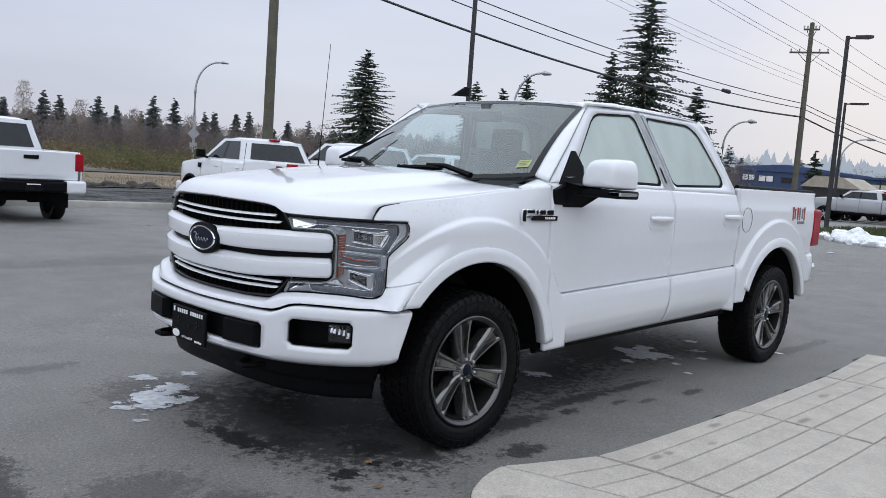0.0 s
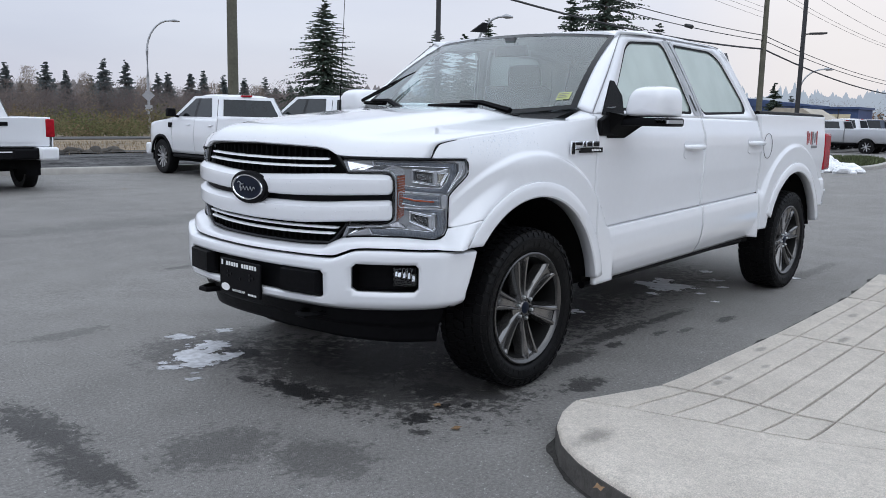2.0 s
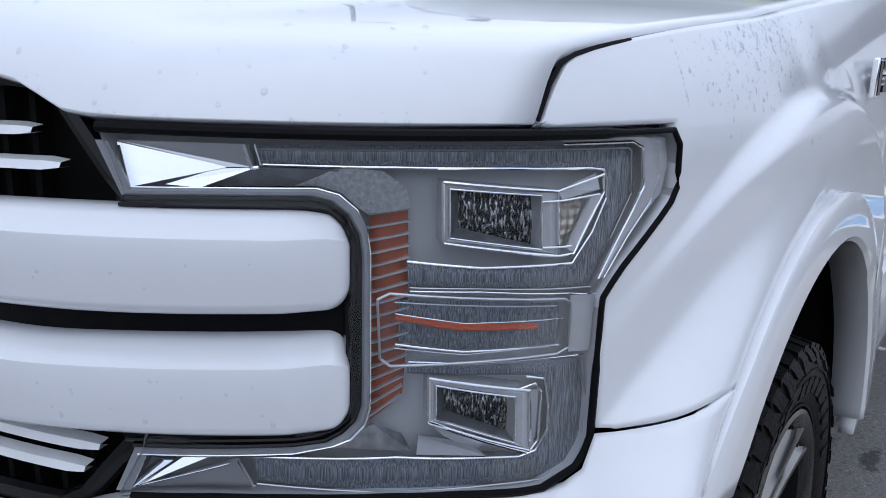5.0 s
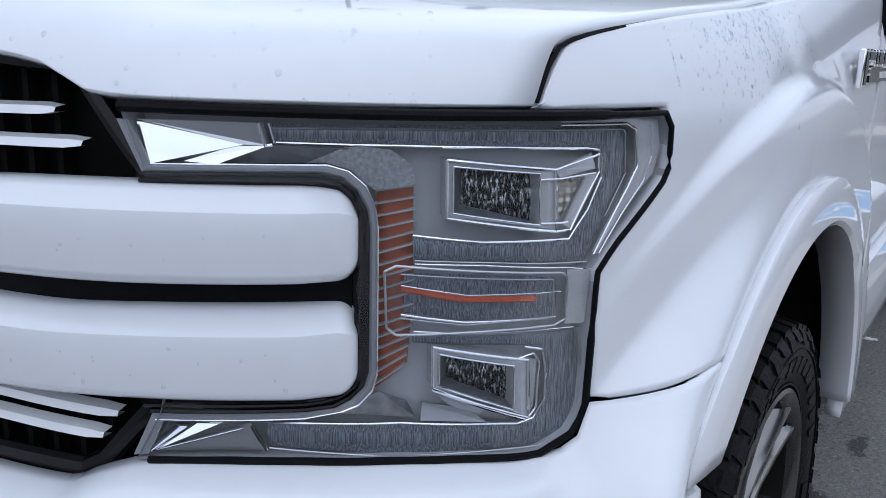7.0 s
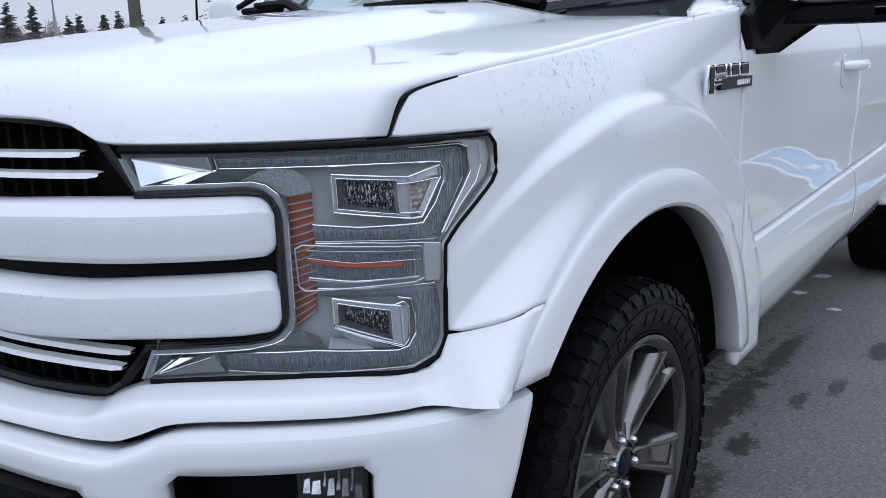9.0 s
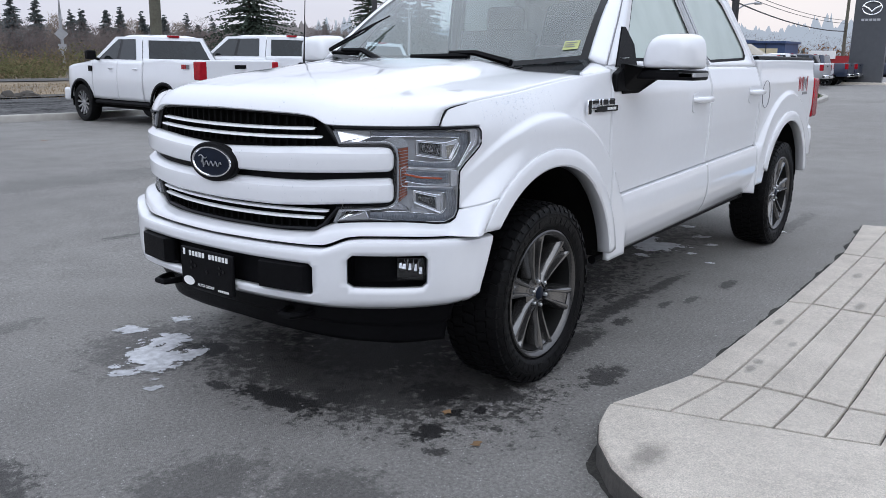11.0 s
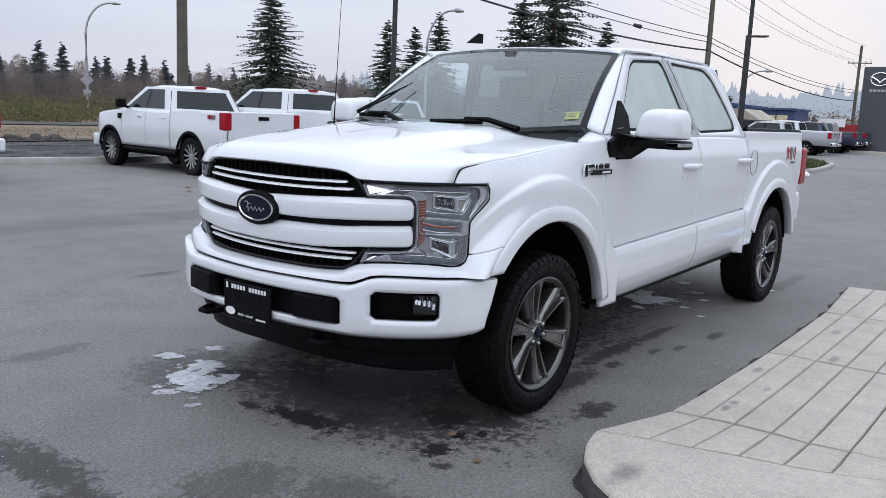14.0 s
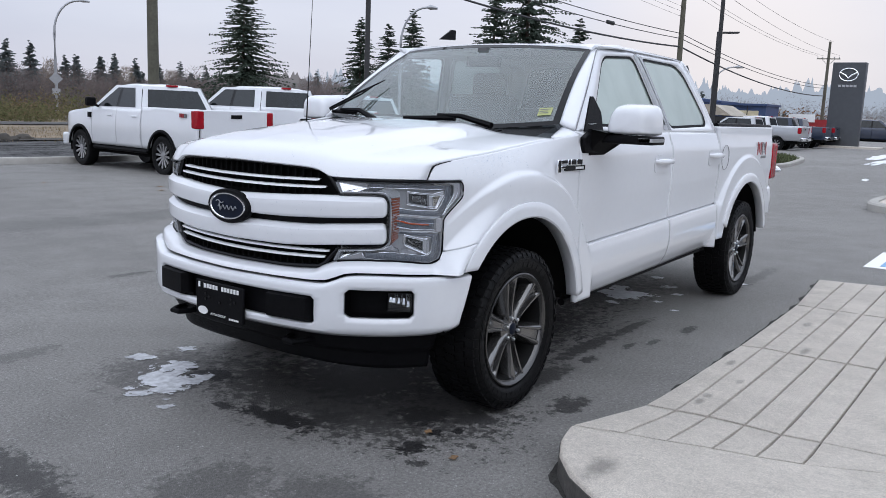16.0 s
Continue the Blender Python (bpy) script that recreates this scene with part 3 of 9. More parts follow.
for m in (1, -1):
    # front fender: the strip over the lamp, the corner below its slant, and the flank over the wheel
    bm = bmesh.new()

    def skin(s, z, m=m):
        p = nose(s, z, flank(nose(s, z).x, min(z, 1.2)) * reach(s) + fender_y(z, nose(s, z).x) + corner_off(s, z))
        return (p.x, p.y * m, p.z)

    s_hb, s_ha, s_notch, s_end = sx(0.617), sx(0.45), sx(0.545), sx(-0.575)
    slant = [(s_notch, 1.0), (sx(0.526), 1.026), (sx(0.487), 1.063), (s_ha, 1.101)]

    def flank_lo(s):
        x = nose(s, 1).x
        return max(0.862 + 0.03 * min(1, max(0, (0.53 - x) / 0.1)), arch(x, AX, 0.60)) if x > -0.3 else max(0.46, arch(x, AX, 0.60))

    # one net of columns and rows, left open where the lamp sits
    cols = [s_hb + (s_notch - s_hb) * (k / 24) ** 1.3 for k in range(24)] + [s_notch + (s_ha - s_notch) * k / 12 for k in range(12)] + [s_ha + (sx(0.12) - s_ha) * k / 40 for k in range(40)] + [sx(0.12) + (s_end - sx(0.12)) * k / 100 for k in range(101)]
    net = []
    for s in cols:
        x = nose(s, 1).x
        top = max(1.1735, cut_z(x) - 0.0055)
        za, zb = lerp(s, slant), 1.173
        lo_ = flank_lo(s)
        zs = [lo_ + (za - lo_) * k / 36 for k in range(36)] + [za + (zb - za) * k / 10 for k in range(10)] + [zb + (top - zb) * k / 18 for k in range(19)]
        net.append([bm.verts.new(skin(s, z)) for z in zs])
    for i in range(len(cols) - 1):
        for j in range(64):
            if i < 24 and j < 46 or i < 36 and 36 <= j < 46:
                continue
            bm.faces.new((net[i][j], net[i + 1][j], net[i + 1][j + 1], net[i][j + 1]))
    bmesh.ops.delete(bm, geom=[v for v in bm.verts if not v.link_faces], context="VERTS")
    def shelf(u, v):
        x = -0.345 - 0.245 * u
        a = Vector(skin(sx(x), cut_z(x) - 0.006))
        b = Vector((x - 0.02 * u, (0.925 - 0.075 * u) * m, 1.364 + 0.05 * u))
        p = a.lerp(b, v)
        p.z += 0.006 * math.sin(math.pi * v)
        return p

    grid(bm, shelf, 8, 8)
    bmesh.ops.remove_doubles(bm, verts=bm.verts, dist=0.0015)
    fender = part("front_fender", bm, PAINT, truck)
    thick(fender, 0.02)

    # wheel flares, front and rear
    for cx, a0, a1 in ((AX, 35, 171), (RX, 24, 167)):
        prof = [(0.648, -0.006), (0.646, 0.010), (0.640, 0.014), (0.61, 0.017), (0.578, 0.018), (0.570, 0.012), (0.567, -0.05)]

        def lip(u, v, cx=cx, a0=a0, a1=a1):
            r, d = prof[round(v * 6)]
            first = math.degrees(math.asin((0.774 - AZ) / r)) if cx == AX else a0
            a = radians(first + (a1 - first) * u)
            x, z = cx + r * math.cos(a), AZ + r * math.sin(a)
            base = 1.006 if z < 0.85 else max(1.004, side_y(x, z))
            if x > 0:
                k = min(1.0, x / 0.2)
                base = base * (1 - k) + k * lerp(x, [(0.2, 1.006), (0.40, 1.005), (0.50, 0.998)])
            return (x, (base + d) * m, z)

        thick(part("wheel_flare", sheet(lip, 56, 6), PAINT, truck), 0.012)
        # dark wheel well
        bm = bmesh.new()
        grid(bm, lambda u, v, cx=cx: (cx + 0.60 * math.cos(radians(8 + 164 * u)), m * (0.45 + 0.50 * v), AZ + 0.60 * math.sin(radians(8 + 164 * u))), 24, 2)
        part("wheel_well", bm, DARK, truck)

    # doors: flank skin below the belt
    def door(x0, x1, rear, m=m):
        def f(u, v):
            x = x0 + (x1 - x0) * u
            top = 1.395 + 0.004 * x
            lo = max(0.45 + 0.022 * (-x - 0.5), arch(x, RX, 0.60)) if rear else 0.45 + 0.022 * (-x - 0.5)
            zc = 0.756 + max(0.0, 0.036 * (-x - 0.5))
            k = v * 64
            z = lo + (zc - 0.016 - lo) * k / 18 if k < 18 else zc - 0.016 + 0.032 * (k - 18) / 16 if k < 34 else zc + 0.016 + (top - zc - 0.016) * (k - 34) / 30
            return (x, side_y(x, z) * m, z)

        return sheet(f, 60, 64)

    front_door = part("front_door", door(-0.583, -1.957, False), PAINT, truck)
    rear_door = part("rear_door", door(-1.965, -2.935, False), PAINT, truck)
    thick(front_door, 0.03)
    thick(rear_door, 0.03)

    # greenhouse: door frames round the side windows
    def green_y(z):
        return lerp(z, [(1.36, 0.945), (1.40, 0.938), (1.60, 0.868), (1.80, 0.79), (1.88, 0.752), (1.93, 0.70)])

    def ring(outer, inner, n=14, out=0.0, m=m):
        bm = bmesh.new()
        def sample(loop):
            pts = []
            for a, b in zip(loop, loop[1:] + loop[:1]):
                for k in range(n):
                    pts.append((a[0] + (b[0] - a[0]) * k / n, a[1] + (b[1] - a[1]) * k / n))
            return pts
        o, i = sample(outer), sample(inner)
        lines = []
        for t in (0, 0.5, 1):
            lines.append([bm.verts.new((p[0] + (q[0] - p[0]) * t, m * (green_y(p[1] + (q[1] - p[1]) * t) + out), p[1] + (q[1] - p[1]) * t)) for p, q in zip(o, i)])
        for la, lb in zip(lines, lines[1:]):
            for k in range(len(la)):
                j = (k + 1) % len(la)
                bm.faces.new((la[k], la[j], lb[j], lb[k]))
        return bm

    def pane(loop, out=-0.012, m=m):
        bm = bmesh.new()
        (ax, az), (bx, bz), (cx_, cz), (dx, dz) = loop
        grid(bm, lambda u, v: ((ax + (bx - ax) * u) * (1 - v) + (dx + (cx_ - dx) * u) * v, m * (green_y((az + (bz - az) * u) * (1 - v) + (dz + (cz - dz) * u) * v) + out), (az + (bz - az) * u) * (1 - v) + (dz + (cz - dz) * u) * v), 8, 10)
        return bm

    fo = [(-0.60, 1.394), (-1.955, 1.3885), (-1.76, 1.905), (-1.16, 1.872)]
    fi = [(-0.80, 1.418), (-1.86, 1.41), (-1.69, 1.868), (-1.20, 1.838)]
    ro = [(-1.965, 1.3885), (-2.935, 1.3845), (-2.62, 1.90), (-1.775, 1.905)]
    ri = [(-2.0, 1.41), (-2.80, 1.43), (-2.50, 1.862), (-1.82, 1.868)]
    def cut(loop, sizes):
        """Cuts the corners of a loop, each by its own length."""
        out = []
        for k, (p, q) in enumerate(zip(loop, sizes)):
            for other in (loop[k - 1], loop[(k + 1) % len(loop)]):
                d = math.hypot(other[0] - p[0], other[1] - p[1])
                out.append((p[0] + (other[0] - p[0]) * q / d, p[1] + (other[1] - p[1]) * q / d))
        return out

    for o, i, d, sizes in ((fo, fi, front_door, (0.03, 0.03, 0.03, 0.05)), (ro, ri, rear_door, (0.03, 0.06, 0.075, 0.03))):
        whole = i
        o, i = cut(cut(o, [0.004] * 4), [0.001] * 8), cut(cut(i, sizes), [q * 0.42 for q in sizes for _ in (0, 1)])
        thick(part("window_frame", ring(o, i, 5, 0.0), PAINT, d), 0.02)
        ins = [(x * 0.948 + sum(p[0] for p in i) / len(i) * 0.052, z * 0.925 + 1.64 * 0.075) for x, z in i]
        part("window_seal", ring(i, ins, 5, -0.006), BLACK, d)
        w = part("side_window", pane(whole), CLEARSIDE if m < 0 and d is front_door else FOGGED, d)
        w.visible_shadow = False

    bm = bmesh.new()
    grid(bm, lambda u, v: ((-1.862 - 0.092 * u) * (1 - v) + (-1.692 - 0.068 * u) * v, m * (green_y(1.40 + 0.478 * v) + 0.004), 1.40 + 0.478 * v), 3, 10)
    part("pillar_trim", bm, PILLARGREY, front_door, "mottled grey pillar trim")
    bm = bmesh.new()
    grid(bm, lambda u, v: ((-1.966 - 0.032 * u) * (1 - v) + (-1.776 - 0.042 * u) * v, m * (green_y(1.40 + 0.478 * v) + 0.004), 1.40 + 0.478 * v), 2, 10)
    part("pillar_trim", bm, PILLARGREY, rear_door, "mottled grey pillar trim")
    if m > 0:
        part("keypad", sheet(lambda u, v: (-1.905 + 0.042 * v + 0.018 * u, green_y(1.435 + 0.10 * v) + 0.007, 1.435 + 0.10 * v), 2, 6), BLACK, front_door, "black entry keypad strip")

    gutter = [(-0.592, 1.40), (-0.87, 1.635), (-1.13, 1.855), (-1.20, 1.886), (-1.34, 1.902), (-1.76, 1.911), (-2.20, 1.911), (-2.52, 1.907), (-2.61, 1.898)]
    part("door_gutter", tubed([(x, m * (green_y(z) + 0.002), z) for x, z in gutter], 0.003, 6), GREYPRINT, truck, "dark seal line over the doors")
    # handles: a pull bar over a dished plate
    for hx, d in ((-1.655, front_door), (-2.70, rear_door)):
        zc = 1.188 if hx > -2 else 1.205
        bm = bmesh.new()
        pts = [(hx + 0.01, 0.0), (hx - 0.02, 0.022), (hx - 0.10, 0.036), (hx - 0.2, 0.034), (hx - 0.235, 0.012)]
        tube(bm, [(x, m * (side_y(x, zc) + d_), zc + 0.012) for x, d_ in pts], [0.012, 0.017, 0.019, 0.019, 0.016], 10)
        part("door_handle", bm, PAINT, d, "body-coloured pull handle")
        bm = bmesh.new()
        prism(bm, [(hx - 0.115 + 0.135 * math.copysign(abs(math.cos(a)) ** 0.35, math.cos(a)), m * (0.986), zc - 0.005 + 0.058 * math.copysign(abs(math.sin(a)) ** 0.35, math.sin(a))) for a in [2 * math.pi * k / 24 for k in range(24)]], (0, 0.004 * m, 0))
        part("handle_dish", bm, PAINT, d)

    # bed side
    def bed(u, v, m=m):
        x = -2.962 - 1.628 * u
        top = 1.432
        lo = max(0.56 if x > -3.683 else 0.66, arch(x, RX, 0.60))
        z = lo + (top - lo) * v
        y = 0.985 + flank(x, z) * (1 if z < 1.2 else max(0.3, 1 - (z - 1.2) * 3))
        y -= 0.07 * max(0, (-4.40 - x) / 0.2) ** 2
        return (x, y * m, z)

    # a dark sheet set into the cab gap paints its shade
    part("cab_gap_shade", sheet(lambda u, v, m=m: (-2.930 - 0.036 * u, m * (side_y(-2.95, 0.50 + 0.90 * v) - 0.022), 0.50 + 0.90 * v), 1, 12), DARK, truck, "dark sheet standing for the shade between cab and bed")
    bedside = part("bed_side", sheet(bed, 110, 56), PAINT, truck)
    thick(bedside, 0.05)
    if m > 0:
        ring_ = [(-3.075 + 0.085 * math.cos(2 * math.pi * k / 36), side_y(-3.075, 1.195) + 0.002, 1.195 + 0.095 * math.sin(2 * math.pi * k / 36)) for k in range(37)]
        part("fuel_door_seam", tubed(ring_, 0.0022, 5), GREYPRINT, bedside, "seam of the round fuel door")
    rail = bmesh.new()
    tube(rail, [(-2.97, 0.925 * m, 1.437), (-3.6, 0.925 * m, 1.437), (-4.5, 0.915 * m, 1.432)], 0.022, 8)
    part("bed_rail_cap", rail, BLACK, truck, "black plastic rail cap")
    # tail lamp
    lamp = boxed(-4.61, -4.43, *sorted((0.83 * m, 0.988 * m)), 0.965, 1.29)
    bevel(part("tail_lamp", lamp, REDLENS, truck, "red tail lamp"), 0.02)

# hood
def cut_y(x):
    """Half the hood's breadth: the fender's upper edge, less the seam."""
    z = cut_z(x)
    p = nose(sx(x), z, fender_y(z, x) + flank(x, min(z, 1.2)))
    return p.y - 0.011


def hood_rough(yf, d):
    edge = soft(abs(yf), [(0, 1.222), (0.40, 1.214), (0.47, 1.205), (0.53, 1.178), (0.60, 1.176), (0.86, 1.176)])
    top = soft(abs(yf), [(0, 1.298), (0.36, 1.291), (0.46, 1.274), (0.56, 1.256), (0.86, 1.245)])
    slope = soft(d, [(0, 0.0), (0.1, 0.006), (0.5, 0.05), (0.95, 0.093), (1.3, 0.115)])
    dome = 0.012 * max(0.0, 1 - (abs(yf) / (0.50 + 0.10 * min(1, d))) ** 6) * min(1, d / 0.3)
    return edge + (top - edge) * (1 - math.exp(-d / 0.036)) + slope + dome


def hood_point(a, b):
    k = abs(a)
    yf = 0.850 * a
    x0 = nose(sy(yf), 1).x + 0.004
    x0 += (0.617 - nose(sy(0.85), 1).x - 0.004) * k**6
    xr = -0.335 + 0.055 * (1 - k**2)
    x = x0 + (xr - x0) * b
    x1 = 0.617 + (-0.335 - 0.617) * b
    y = a * (cut_y(x1) + 0.0068 + 0.0025 * max(0.0, (x1 - 0.5) / 0.117))
    d1 = 0.617 - x1
    z = hood_rough(yf, x0 - x) + (cut_z(x1) - 0.003 - hood_rough(0.85, d1)) * k**2.4
    return (x, y, z)


def hood_b(v):
    return v**1.8


for m in (1, -1):
    # black tube laid in the hood gap, standing for the shade in it
    seam = [(x, m * (cut_y(x) + 0.0095), cut_z(x) - 0.0095) for x in [0.612 - 0.019 * k for k in range(50)]]
    part("hood_seam_shade", tubed(seam, 0.0026, 6), BLACK, truck)
hood = part("hood", sheet(lambda u, v: hood_point(2 * u - 1, hood_b(v)), 72, 60), PAINT, truck)
thick(hood, 0.02)


# grille
def bar_top(y):
    return soft(abs(y), [(0, 1.068), (0.3, 1.082), (0.45, 1.091), (0.58, 1.096), (0.73, 1.099)])


def bar_mid1(y):
    return soft(abs(y), [(0, 0.978), (0.3, 0.984), (0.44, 0.991), (0.62, 1.001), (0.73, 1.007)])


def bar_mid2(y):
    return soft(abs(y), [(0, 0.952), (0.3, 0.956), (0.44, 0.961), (0.57, 0.972), (0.73, 0.982)])


def bar_low(y):
    return soft(abs(y), [(0, 0.853), (0.3, 0.858), (0.42, 0.866), (0.55, 0.878), (0.73, 0.890)])


back = part("grille", sheet(lambda u, v: nose(sy(-0.57 + 1.14 * u), 0.752 + 0.474 * v, -0.055), 60, 4), DARK, truck, "black mesh grille with white bars and silver slats")
thick(back, 0.02)


def bar(lo, hi, y1=0.745, off=0.022, depth=0.045, crease=0.76):
    """A bowed bar: a flat face, a sharp crease, a broad chamfer above it and another at each end."""
    prof = [(0.0, -depth), (0.0, -0.014), (0.02, -0.008), (0.06, -0.003), (0.10, -0.0005), (0.14, 0.0), (0.45, 0.0), (crease - 0.02, 0.0), (crease - 0.004, -0.0005), (crease + 0.012, -0.003), (0.93, -0.019), (0.965, -0.023), (0.99, -0.029), (1.0, -0.036), (1.0, -depth)]
    flat, turn = 0.700, 0.728
    half = [flat * k / 40 for k in range(40)] + [flat - 0.003, flat + 0.003] + [flat + 0.003 + (turn - flat - 0.003) * k / 6 for k in range(1, 7)] + [turn + (y1 - turn) * math.sin(math.pi / 2 * k / 12) for k in range(1, 13)]
    half.sort()
    ys = [-y for y in half[:0:-1]] + half
    last = len(ys) - 1

    def f(u, v):
        y = ys[round(u * last)]
        e = max(0.0, (abs(y) - turn) / (y1 - turn))
        t, d = prof[round(v * 14)]
        a, b = lo(y), hi(y)
        sh = (b - a) * 0.22 * (1 - math.sqrt(max(0.0, 1 - e * e)))
        back_ = 0.012 * max(0.0, (abs(y) - flat) / (y1 - flat)) + 0.012 * e**3
        return nose(sy(y), a + sh + (b - a - 2 * sh) * t, max(-0.036, off + d - back_))

    return sheet(f, last, 14)


part("grille_bar", bar(bar_mid1, bar_top), PAINT, back, "white grille bar")
part("grille_bar", bar(bar_low, bar_mid2), PAINT, back, "white grille bar")
# silver slats
for z0, z1, ye in ((1.150, 1.158, 0.47), (1.117, 1.127, 0.50), (0.836, 0.846, 0.52), (0.806, 0.818, 0.50)):
    def f(u, v, z0=z0, z1=z1, ye=ye):
        y = -ye + 2 * ye * u
        z = z0 + (z1 - z0) * (abs(y) / ye) ** 2
        return nose(sy(y), z + [-0.006, -0.0055, 0.003, 0.006][round(v * 3)] * (1 - 0.45 * (abs(y) / ye) ** 70), [-0.026, -0.012, -0.015, -0.028][round(v * 3)])
    part("slat", sheet(f, 48, 3), SLATS, back, "bright silver slat")
# vertical ribs behind the slats
for k in range(-12, 13):
    y = k * 0.041
    for za, zb in ((1.085, 1.212), (0.765, 0.86)):
        if abs(y) > 0.46 and za > 1:
            continue
        s0 = sy(y)
        bm = bmesh.new()
        prism(bm, [nose(s0 - 0.004, za, -0.034), nose(s0 + 0.004, za, -0.034), nose(s0 + 0.004, zb, -0.034), nose(s0 - 0.004, zb, -0.034)], nose(s0, 1, -0.05) - nose(s0, 1, -0.034))
        part("grille_rib", bm, DARK, back)
# frame of the openings
bm = bmesh.new()
up = [(-0.58, 1.09), (-0.553, 1.122), (-0.505, 1.19), (-0.475, 1.203), (-0.3, 1.213), (0, 1.218), (0.3, 1.213), (0.475, 1.203), (0.505, 1.19), (0.553, 1.122), (0.58, 1.09)]
lo = [(-0.585, 0.885), (-0.56, 0.86), (-0.5, 0.79), (-0.47, 0.772), (-0.3, 0.76), (0, 0.757), (0.3, 0.76), (0.47, 0.772), (0.5, 0.79), (0.56, 0.86), (0.585, 0.885)]
for loop in (up, lo):
    dense = []
    for (ya, za), (yb, zb) in zip(loop, loop[1:]):
        for k in range(6):
            dense.append((ya + (yb - ya) * k / 6, za + (zb - za) * k / 6))
    tube(bm, [nose(sy(y), z, -0.02) for y, z in dense], 0.011, 8)
part("grille_frame", bm, GLOSSBLACK, back)
# dark surround in which the bars end
for m in (1, -1):
    def f(u, v, m=m):
        z = 0.868 + 0.25 * v
        y = 0.55 + (0.748 - 0.55 - 0.03 * (abs(v - 0.5) * 2) ** 8) * u
        return nose(m * sy(y), z, -0.024)
    part("bar_surround", sheet(f, 16, 14), GLOSSBLACK, back)
part("bar_gap", sheet(lambda u, v: nose(sy(-0.74 + 1.48 * u), 0.93 + 0.10 * v, -0.018), 60, 2), BLACK, back)
# oval badge
EY, EZ = -0.03, 1.0
bm = bmesh.new()
def oval(ra, rb, off, n=40):
    return [nose(sy(EY + ra * math.cos(2 * math.pi * k / n)), EZ + rb * math.sin(2 * math.pi * k / n), off) for k in range(n)]
prism(bm, oval(0.148, 0.080, 0.004), Vector((0.03, 0, 0)))
badge = part("emblem", bm, BLACK, back, "oval emblem with chrome rim on a black surround")
bevel(badge, 0.006)
bm = bmesh.new()
ro_, ri_ = oval(0.121, 0.061, 0.04), oval(0.115, 0.0565, 0.04)
ro2, ri2 = oval(0.124, 0.064, 0.03), oval(0.112, 0.0535, 0.036)
loops = [[bm.verts.new(p) for p in l] for l in (ro2, ro_, ri_, ri2)]
for la, lb in zip(loops, loops[1:]):
    for k in range(40):
        bm.faces.new((la[k], la[(k + 1) % 40], lb[(k + 1) % 40], lb[k]))
part("emblem_rim", bm, CHROME, badge)
bm = bmesh.new()
prism(bm, oval(0.115, 0.0565, 0.030), Vector((0.006, 0, 0)))
part("emblem_field", bm, BLUEOVAL, badge)
bm = bmesh.new()
for y0, y1, lift, swing, turns in ((-0.074, -0.020, 0.018, 0.006, 1.0), (-0.058, 0.070, -0.006, 0.009, 4.5), (-0.052, -0.040, -0.004, 0.018, 1.0)):
    tube(bm, [(0.986 - 0.3 * (EY + y0 + (y1 - y0) * k / 40) ** 2, EY + y0 + (y1 - y0) * k / 40, EZ + lift + swing * math.sin(2 * math.pi * turns * k / 40)) for k in range(41)], 0.0026, 6)
part("emblem_mark", bm, EMBLEMGREY, badge)

# valance between grille and bumper
def gap_z(y):
    return soft(abs(y), [(0, 0.712), (0.3, 0.715), (0.44, 0.716), (0.525, 0.719), (0.567, 0.735), (0.61, 0.756), (0.66, 0.763), (0.74, 0.764), (0.84, 0.759), (0.9, 0.757), (0.93, 0.762), (0.95, 0.764)])


def gap_s(s):
    a = abs(s)
    return gap_z(float(np.interp(a, ARC, CY))) if a < sx(0.45) else 0.762 + 0.008 * min(1, (a - sx(0.45)) / 0.1)


def valance(u, v):
    s1 = sx(0.40)
    s = -s1 + 2 * s1 * u
    y = float(np.interp(abs(s), ARC, CY))
    top = soft(y, [(0, 0.752), (0.3, 0.755), (0.46, 0.765), (0.5, 0.785), (0.555, 0.806), (0.6, 0.812), (0.64, 0.8145), (0.70, 0.817), (0.77, 0.817), (0.82, 0.812), (0.86, 0.805), (0.88, 0.808)]) if abs(s) < sx(0.60) else lerp(abs(s), [(sx(0.60), 0.803), (sx(0.572), 0.809), (sx(0.556), 0.832), (sx(0.549), 0.854), (sx(0.545), 0.8592), (sx(0.53), 0.8595), (sx(0.43), 0.8895), (s1, 0.8895)])
    lo = gap_s(s) + 0.004
    z = lo + (top - lo) * v
    off = soft(v, [(0, 0.0), (0.04, 0.058), (0.55, 0.05), (0.9, 0.012), (1, -0.01)]) * lerp(abs(s), [(0, 1), (sx(0.7), 0.95), (sx(0.60), 0.85), (sx(0.5), 0.4), (s1, 0.2)])
    k = min(1.0, max(0.0, (abs(s) - sx(0.62)) / (sx(0.54) - sx(0.62))))
    a = abs(s)
    off = off * (1 - k) + k * (0.001 + flank(nose(a, z).x, max(z, 0.80)) * reach(a) + corner_off(a, z) + lerp(v, [(0, 0.0), (0.05, 0.030), (0.35, 0.022), (0.8, 0.0), (1, 0.0)]) * lerp(a, [(sx(0.56), 1.0), (sx(0.45), 0.1), (s1, 0.0)]))
    lim = sx(AX + math.sqrt(0.648**2 - (z - AZ) ** 2) - 0.022)
    return nose(math.copysign(min(abs(s), lim), s), z, off)


thick(part("front_valance", sheet(valance, 140, 14), PAINT, truck), 0.015)

# bumper
FACET = material("mirror_facet", (0.55, 0.56, 0.58), 0.15, 0.9, 0.35, 90)
FOG = (0.612, 0.824, 0.574, 0.703)


